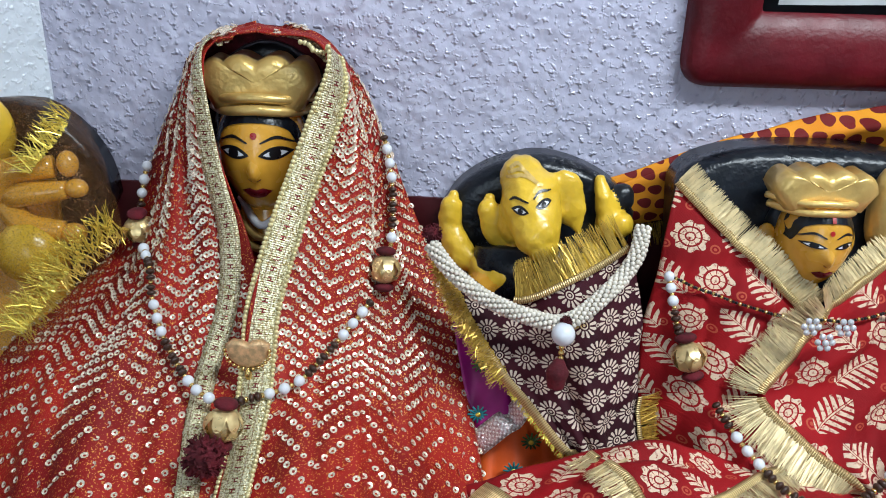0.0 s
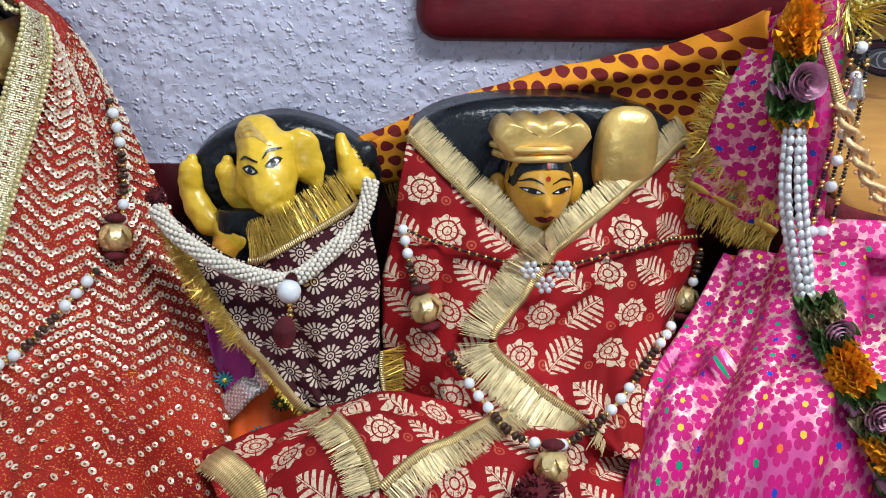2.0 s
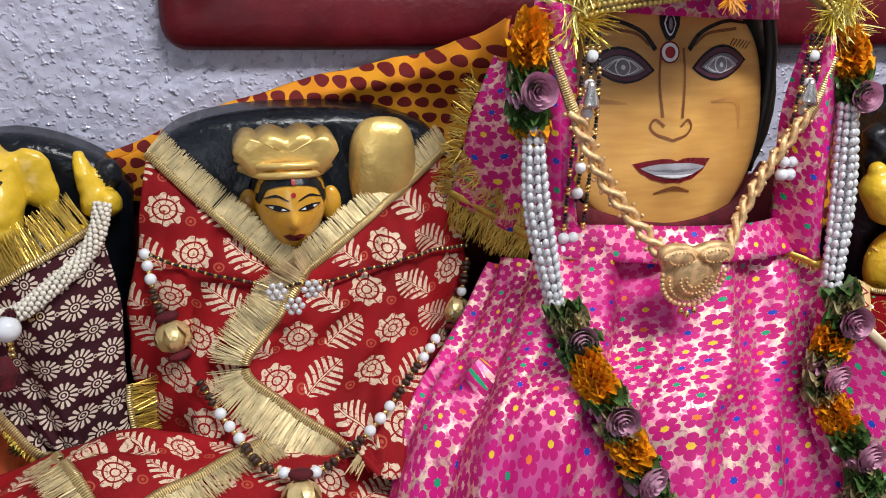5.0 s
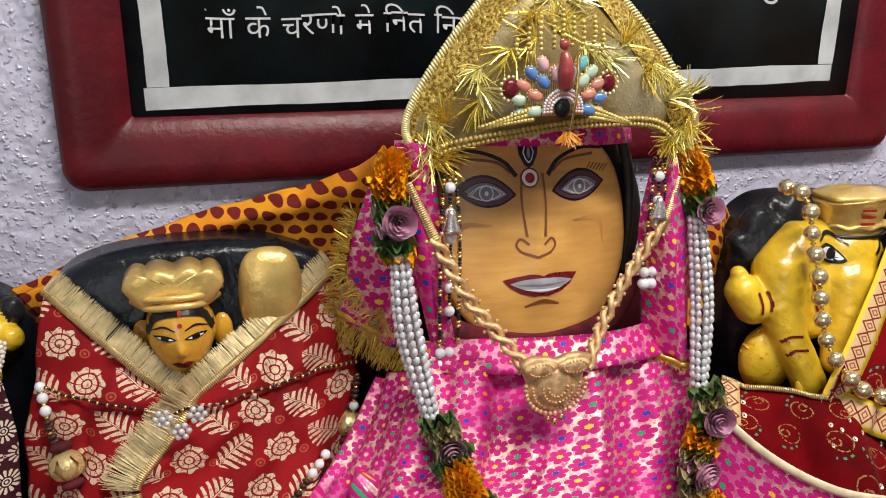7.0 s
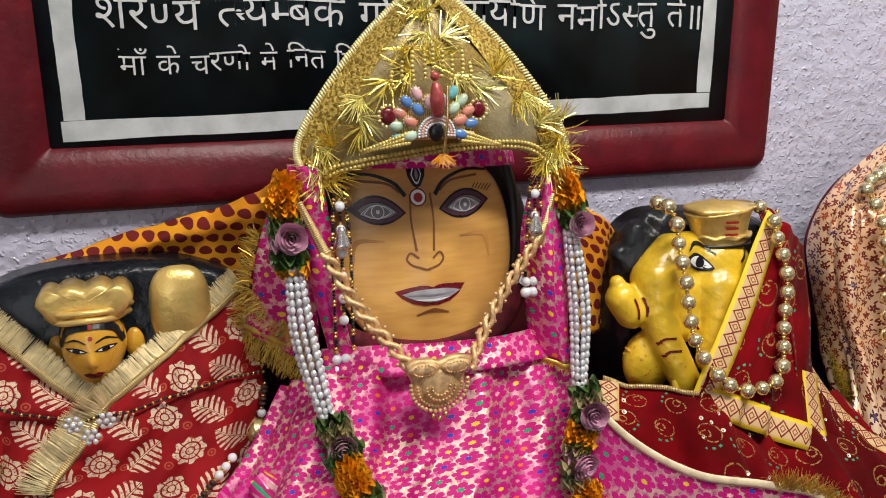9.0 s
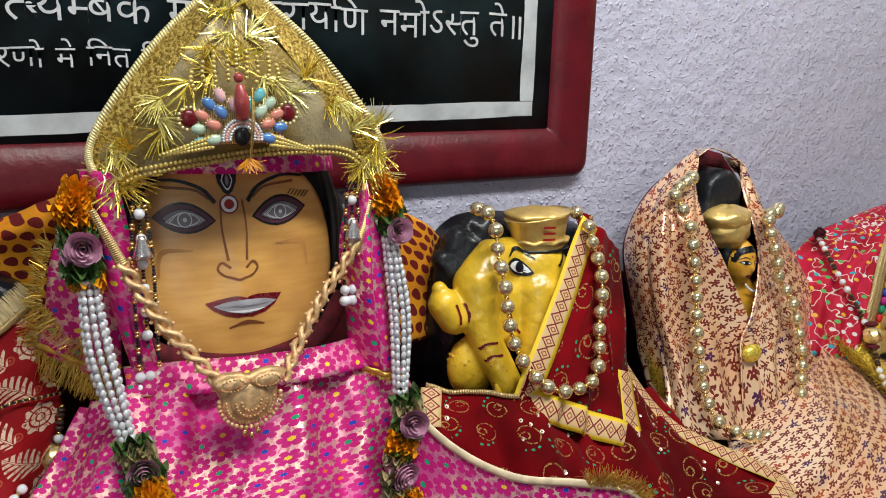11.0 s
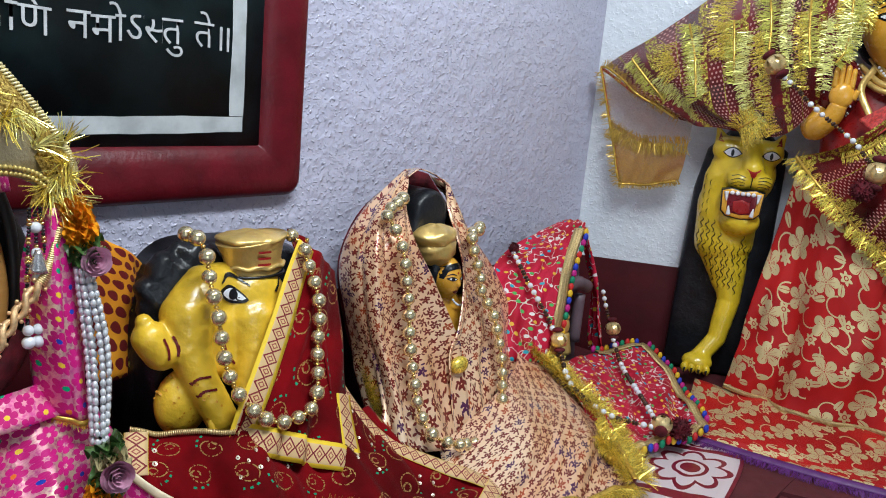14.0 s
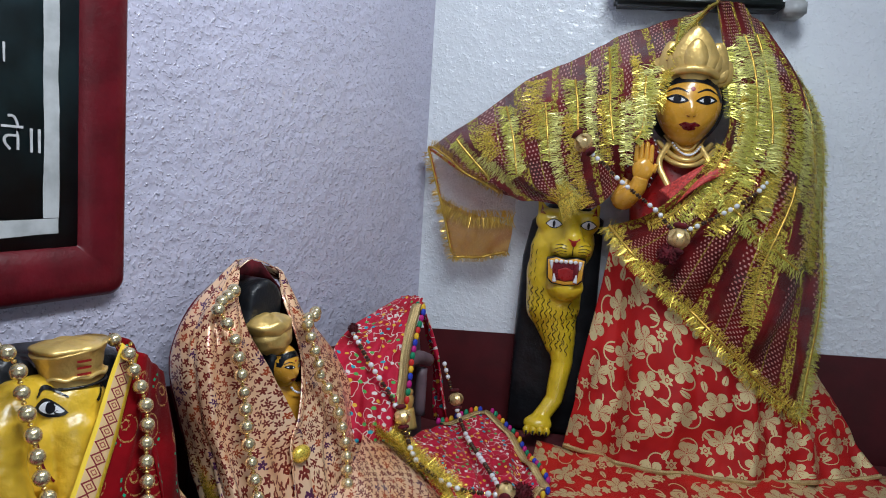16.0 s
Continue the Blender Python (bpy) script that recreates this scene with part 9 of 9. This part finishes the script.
mb.tube([(0.620, -0.125, 0.72), (0.625, -0.12, 0.62), (0.64, -0.11, 0.48), (0.66, -0.10, 0.0)], [0.075, 0.115, 0.12, 0.15], 6, 24, 22, 0.6)
mb.tube([(0.542, -0.155, 0.882), (0.580, -0.205, 0.902), (0.617, -0.216, 0.908), (0.654, -0.205, 0.902), (0.692, -0.155, 0.882)], 0.010, 1, 26, 10)
mb.ball((0.617, -0.165, 0.918), (0.068, 0.044, 0.042), 1, 26, 16)
for dx, dz, w, hh, an in ((0, 0.940, 0.050, 0.062, 0), (-0.038, 0.922, 0.040, 0.050, -20), (0.038, 0.922, 0.040, 0.050, 20), (-0.062, 0.904, 0.028, 0.033, -32), (0.062, 0.904, 0.028, 0.033, 32)):
    ca, sa = math.cos(math.radians(an)), math.sin(math.radians(an))
    leaf = lambda v, hh=hh: v * np.stack([1 - 0.40 * np.maximum(0, v[:, 2] / hh), np.ones(len(v)), np.ones(len(v))], 1)
    mb.ball((0.617 + dx, -0.205 + 0.4 * abs(dx), dz), (w, 0.012, hh), 1, 20, 16, [[ca, 0, sa], [0, 1, 0], [-sa, 0, ca]], leaf)
    mb.ball((0.617 + dx, -0.213 + 0.4 * abs(dx), dz - 0.004), (w * 0.55, 0.010, hh * 0.62), 1, 16, 12, [[ca, 0, sa], [0, 1, 0], [-sa, 0, ca]], leaf)
for k, (w, z, r) in enumerate(((0.038, 0.750, 0.0028), (0.046, 0.742, 0.0028), (0.060, 0.728, 0.0060), (0.070, 0.716, 0.0060))):
    mb.tube([(0.620 - w, -0.14, z + 0.022), (0.620 - w * 0.4, -0.180 - 0.004 * k, z - 0.012), (0.620 + w * 0.3, -0.183 - 0.004 * k, z - 0.014), (0.620 + w, -0.14, z + 0.022)], r, 1, 22, 8)
for k in range(16):
    mb.ball((0.590 + 0.004 * k, -0.196 + 0.0004 * (k - 8) ** 2, 0.722 + 0.0004 * (k - 8) ** 2), (0.0030,) * 3, 3, 6, 4)
mb.ball((0.515, -0.150, 0.700), (0.055, 0.055, 0.070), 5, 24, 16)
for k in range(60):
    a, b2 = rng.uniform(-1.2, 1.2), rng.uniform(-1.0, 1.0)
    mb.ball((0.515 + 0.055 * math.sin(a) * math.cos(b2), -0.150 - 0.056 * math.cos(a) * math.cos(b2), 0.700 + 0.071 * math.sin(b2)), (0.0022,) * 3, 3, 6, 4)
mb.tube([(0.495, -0.16, 0.655), (0.490, -0.19, 0.615), (0.515, -0.215, 0.640), (0.524, -0.222, 0.668)], [0.030, 0.026, 0.020, 0.017], 0, 22, 14)
mb.ball((0.525, -0.226, 0.685), (0.024, 0.012, 0.026), 0, 20, 12)
for k, (dx, hh) in enumerate(((-0.016, 0.034), (-0.006, 0.040), (0.005, 0.040), (0.015, 0.034))):
    mb.tube([(0.525 + dx, -0.226, 0.700), (0.525 + dx * 1.05, -0.228, 0.700 + hh)], [0.0062, 0.0050], 0, 8, 8)
    mb.ball((0.525 + dx * 1.05, -0.228, 0.700 + hh), (0.005, 0.005, 0.006), 0, 8, 6)
mb.tube([(0.546, -0.226, 0.680), (0.553, -0.230, 0.698)], [0.007, 0.005], 0, 6, 8)
idol("goddess_with_lion_statue", "painted standing goddess statue with gold crown beside a yellow lion", mb, at=DM)

sk = thing("brocade_skirt", "red brocade skirt with large gold flowers in deep pleats", "skirt", at=DM)
SDK = Loft([[(0.4804, -0.1200, 0.5204), (0.4357, -0.1800, 0.2286), (0.405, -0.22, 0.03)], [(0.5795, -0.2050, 0.4784), (0.5756, -0.2700, 0.2464), (0.555, -0.31, 0.03)],
            [(0.7101, -0.2250, 0.4285), (0.7562, -0.2800, 0.2238), (0.770, -0.32, 0.03)], [(0.8246, -0.1700, 0.3711), (0.8903, -0.2300, 0.1851), (0.93, -0.28, 0.03)], [(0.9132, -0.0800, 0.3346), (1.0230, -0.1200, 0.1520), (1.10, -0.18, 0.02)]],
           [(0.012, 4.2, 0.10, 0.1, 0.6), (0.004, 8.5, 0.15, 0.4, 0.6), (0.003, 2, 2, 0.3, 0.3)], flat=-1)
sheet_part("drape", SDK, 180, 60, M_BROC, sk)
p, n, t, s = edge(SDK, [(0.0, 0.985), (0.25, 0.985), (0.5, 0.985), (0.75, 0.985), (1.0, 0.985)], 160, 0.002)
part("hem", band(p, n, s, 0.010), M_GOTA, sk, "gold hem", thick=0.001)
ft = thing("brocade_floor_cloth", "red and gold brocade cloth spread at the goddess's feet", "cloth", at=DM)
sheet_part("drape", Loft([[(0.34, -0.20, 0.03), (0.33, -0.42, 0.018), (0.34, -0.48, 0.006)], [(0.60, -0.28, 0.035), (0.60, -0.46, 0.02), (0.60, -0.53, 0.006)], [(0.90, -0.26, 0.035), (0.92, -0.46, 0.02), (0.93, -0.55, 0.006)], [(1.25, -0.10, 0.02), (1.30, -0.45, 0.015), (1.32, -0.55, 0.006)]],
                         [(0.003, 3, 1.2, 0.2, 0.2)], flat=-1), 60, 30, M_BROC, ft)
FL = Loft([[(0.33, -0.47, 0.010), (0.33, -0.49, 0.004)], [(0.60, -0.53, 0.010), (0.60, -0.54, 0.004)], [(0.93, -0.55, 0.010), (0.93, -0.56, 0.004)], [(1.32, -0.55, 0.01), (1.32, -0.56, 0.004)]])
gota(ft, FL, [(0.0, 0.5), (0.5, 0.5), (1.0, 0.5)], 0.016, -1, 0.02, plain("purple_braid", (0.10, 0.015, 0.14), 0.5), plain("purple_floss", (0.13, 0.02, 0.18), 0.6), 1500, 71, 0.4)

vl = thing("tissue_veil", "sheer maroon veil with gold stripes and green-gold fringes", "veil", at=DM)
FV = [(0.009, 2.6, 0.5, 0.2, 0.4), (0.006, 5.2, 0.9, 0.5, 0.5)]
VA = Loft([[(0.690, -0.09, 1.078), (0.518, -0.10, 1.012), (0.394, -0.10, 0.952), (0.241, -0.09, 0.867), (0.015, -0.06, 0.704)],
           [(0.640, -0.16, 1.040), (0.535, -0.165, 0.945), (0.400, -0.155, 0.860), (0.250, -0.13, 0.780), (0.035, -0.07, 0.702)],
           [(0.600, -0.19, 0.990), (0.535, -0.205, 0.870), (0.410, -0.195, 0.765), (0.270, -0.155, 0.690), (0.080, -0.08, 0.675)],
           [(0.562, -0.195, 0.945), (0.528, -0.22, 0.800), (0.430, -0.215, 0.670), (0.300, -0.165, 0.625), (0.140, -0.09, 0.640)],
           [(0.552, -0.175, 0.920), (0.515, -0.225, 0.760), (0.450, -0.215, 0.610), (0.360, -0.185, 0.588), (0.220, -0.11, 0.605)]], FV)


def turned(loft):
    """The same sheet with its two directions exchanged."""
    return Loft(np.transpose(loft.g, (1, 0, 2)), loft.folds)


VA = turned(VA)
sheet_part("drape", VA, 70, 50, M_VEIL, vl, thick=0)
VB = Loft([[(0.660, -0.11, 1.078), (0.690, -0.165, 0.909), (0.690, -0.225, 0.757), (0.563, -0.245, 0.602), (0.455, -0.22, 0.552)],
           [(0.700, -0.10, 1.075), (0.745, -0.165, 0.900), (0.735, -0.235, 0.720), (0.630, -0.26, 0.540), (0.56, -0.26, 0.450)],
           [(0.740, -0.09, 1.060), (0.800, -0.150, 0.880), (0.790, -0.235, 0.680), (0.720, -0.275, 0.480), (0.68, -0.28, 0.350)],
           [(0.775, -0.06, 1.030), (0.875, -0.110, 0.860), (0.880, -0.190, 0.620), (0.830, -0.26, 0.400), (0.787, -0.285, 0.250)],
           [(0.785, -0.02, 1.015), (0.925, -0.040, 0.839), (0.950, -0.100, 0.558), (0.935, -0.17, 0.330), (0.903, -0.24, 0.155)]], FV)
sheet_part("drape", VB, 70, 70, M_VEIL, vl, thick=0)
VC = Loft([[(0.017, -0.06, 0.703), (0.055, -0.06, 0.57), (0.095, -0.065, 0.435)], [(0.12, -0.085, 0.645), (0.14, -0.075, 0.54), (0.159, -0.07, 0.441)], [(0.245, -0.11, 0.598), (0.24, -0.09, 0.52), (0.232, -0.078, 0.462)]], [(0.004, 2, 1, 0.2, 0.5)])
g, u, v = mat_gauze("sheer_rust_tissue", (0.30, 0.06, 0.04), 0.25, 0.10, (0.60, 0.34, 0.16))
g.put(g.b.inputs["Alpha"], g.ramp(g.noise(700, 2), 0.35, 0.75) * 0.5 + 0.12)
M_SHEER = g.mat
sheet_part("hanging_corner", VC, 30, 30, M_SHEER, vl, thick=0)
g, u, v = mat_gauze("rust_gold_glitter_tissue", (0.30, 0.08, 0.01), 0.55, 0.55, (0.85, 0.52, 0.10))
sheet_part("glitter_band", VC, 30, 20, g.mat, vl, "glittering rust and gold band", thick=0, v0=0.46, v1=1.0, off=0.002)
for pts in ([(0.0, 0.0), (0.0, 0.5), (0.0, 1.0)], [(0.0, 0.0), (0.5, 0.0), (1.0, 0.0)]):
    p, n, t, s = edge(VC, pts, 50, 0.003)
    part("piping", MB().tube(p[::5], 0.0035, 0, 50, 6), M_RED, vl, "dark red piping")
M_GREENGOLD = plain("green_gold_tinsel", (0.68, 0.64, 0.12), 0.30, 0.4, scale=90, bump=0)
M_LEMON = plain("lemon_gold_tinsel", (0.90, 0.84, 0.28), 0.3, 0.35, scale=90, bump=0)


def tinsel_row(loft, pts, out, ln, dens, seed, mat, wild=0.25, cord=True):
    p, n, t, s = edge(loft, pts, 70, 0.005)
    if cord:
        part("tinsel_cord", MB().tube(p[::6], 0.0028, 0, 70, 6), M_TINSEL2, vl)
    m3 = fringe(p, n, s * out, ln, dens, 0.0014, wild, seed, 0.15)
    fringe(p, n, -s * out, ln * 0.7, dens * 0.6, 0.0014, wild, seed + 500, 0.15, m3)
    part("fringe", m3, mat, vl, "green-gold tinsel fringe", kind="stuff")


rr = random.Random(4)
for k in range(22):
    q, a = 0.02 + k * 0.044 + rr.uniform(-0.015, 0.015), rr.uniform(0.02, 0.45)
    b = min(0.98, a + rr.uniform(0.3, 0.65))
    tinsel_row(VA, [(q, a), (q + rr.uniform(-0.02, 0.02), (a + b) / 2), (q, b)], rr.choice((-1, 1)), rr.uniform(0.016, 0.036), 1000, 80 + k, (M_GREENGOLD, M_TINSEL, M_LEMON)[k % 3], 0.32, k % 3 == 0)
tinsel_row(VA, [(1.0, 0.0), (1.0, 0.5), (1.0, 1.0)], 1, 0.022, 700, 90, M_TINSEL2, 0.4)
tinsel_row(VC, [(0.0, 0.0), (0.0, 0.5), (0.0, 1.0)], -1, 0.02, 500, 91, M_TINSEL2, 0.4)
tinsel_row(VC, [(0.0, 1.0), (0.5, 1.0), (1.0, 1.0)], -1, 0.012, 900, 92, M_TINSEL2, 0.4)
tinsel_row(VC, [(0.0, 0.5), (0.5, 0.5), (1.0, 0.3)], -1, 0.03, 1300, 93, M_TINSEL2, 0.3, False)
for k in range(20):
    uu, a = 0.02 + 0.048 * k + rr.uniform(-0.012, 0.012), rr.uniform(0.05, 0.55)
    b = min(0.98, a + rr.uniform(0.18, 0.42))
    tinsel_row(VB, [(uu, a), (uu + rr.uniform(-0.03, 0.03), (a + b) / 2), (uu + rr.uniform(-0.02, 0.02), b)], rr.choice((-1, 1)), rr.uniform(0.018, 0.034), 1000, 140 + k, (M_GREENGOLD, M_TINSEL, M_LEMON)[k % 3], 0.28, k % 4 == 1)
tinsel_row(VB, [(0.99, 0.12), (0.99, 0.4), (0.99, 0.7), (0.99, 0.99)], 1, 0.030, 900, 120, M_GREENGOLD, 0.3)
tinsel_row(VB, [(0.995, 0.10), (0.995, 0.4), (0.995, 0.7), (0.995, 0.99)], -1, 0.028, 900, 126, M_LEMON, 0.35)
tinsel_row(VB, [(0.0, 0.985), (0.3, 0.985), (0.7, 0.985), (1.0, 0.985)], -1, 0.03, 900, 121, M_TINSEL, 0.4)
tinsel_row(VB, [(0.05, 0.60), (0.4, 0.62), (0.8, 0.64)], -1, 0.03, 700, 122, M_GREENGOLD, 0.4)
m2 = MB()
st_ = Loft([[(0.565, -0.215, 0.640), (0.60, -0.245, 0.615)], [(0.63, -0.235, 0.690), (0.65, -0.255, 0.66)], [(0.70, -0.215, 0.735), (0.715, -0.235, 0.70)], [(0.76, -0.17, 0.78), (0.785, -0.18, 0.75)]], [(0.003, 2, 2, 0, 0)])
sheet_part("sash", st_, 40, 12, plain("coral_net_sash", (0.55, 0.06, 0.05), 0.5, scale=200, var=0.4, bump=0.6), vl, "coral net sash across the chest")
tinsel_row(VA, [(0.62, 0.80), (0.72, 0.9), (0.78, 0.98)], 1, 0.05, 1800, 125, M_TINSEL, 0.3)
ml = thing("bead_mala", "mala of white and dark beads over the veil", "necklace", "bead malas", at=DM)
string_beads(ml, [(0.398, -0.232, 0.722), (0.440, -0.245, 0.690), (0.476, -0.262, 0.657), (0.553, -0.290, 0.601), (0.603, -0.300, 0.560), (0.684, -0.290, 0.598), (0.760, -0.270, 0.650), (0.809, -0.20, 0.703)], MIX, 1.0, (), 4)
lotus_bead(ml, (0.603, -0.310, 0.545), (0.1, 0.2, 1), 0.022)
lotus_bead(ml, (0.392, -0.235, 0.735), (0.6, -0.3, -0.7), 0.020)
pompom(ml, (0.585, -0.315, 0.510), 0.024, 12)
pompom(ml, (0.792, -0.225, 0.700), 0.016, 13)

shf = thing("wall_ledge", "small dark ledge with pale end on the side wall", "ledge", at=DM)
part("board", box(MB(), (0.44, -0.085, 1.066), (0.82, -0.001, 1.088), bevel=0.006), plain("dark_ledge_paint", (0.012, 0.016, 0.015), 0.35), shf, "dark board")
part("end_cap", box(MB(), (0.821, -0.088, 1.052), (0.868, -0.001, 1.090), bevel=0.006), M_LINE, shf, "pale end cap")
bx = thing("dark_box", "dark green-black box standing on the wall ledge", "box", at=DM)
part("case", box(MB(), (0.43, -0.075, 1.089), (0.70, -0.01, 1.22), bevel=0.012), plain("dark_green_plastic", (0.010, 0.018, 0.015), 0.3), bx)
part("rim", box(MB(), (0.425, -0.078, 1.089), (0.705, -0.008, 1.099), bevel=0.004), M_LINE, bx, "pale rim")
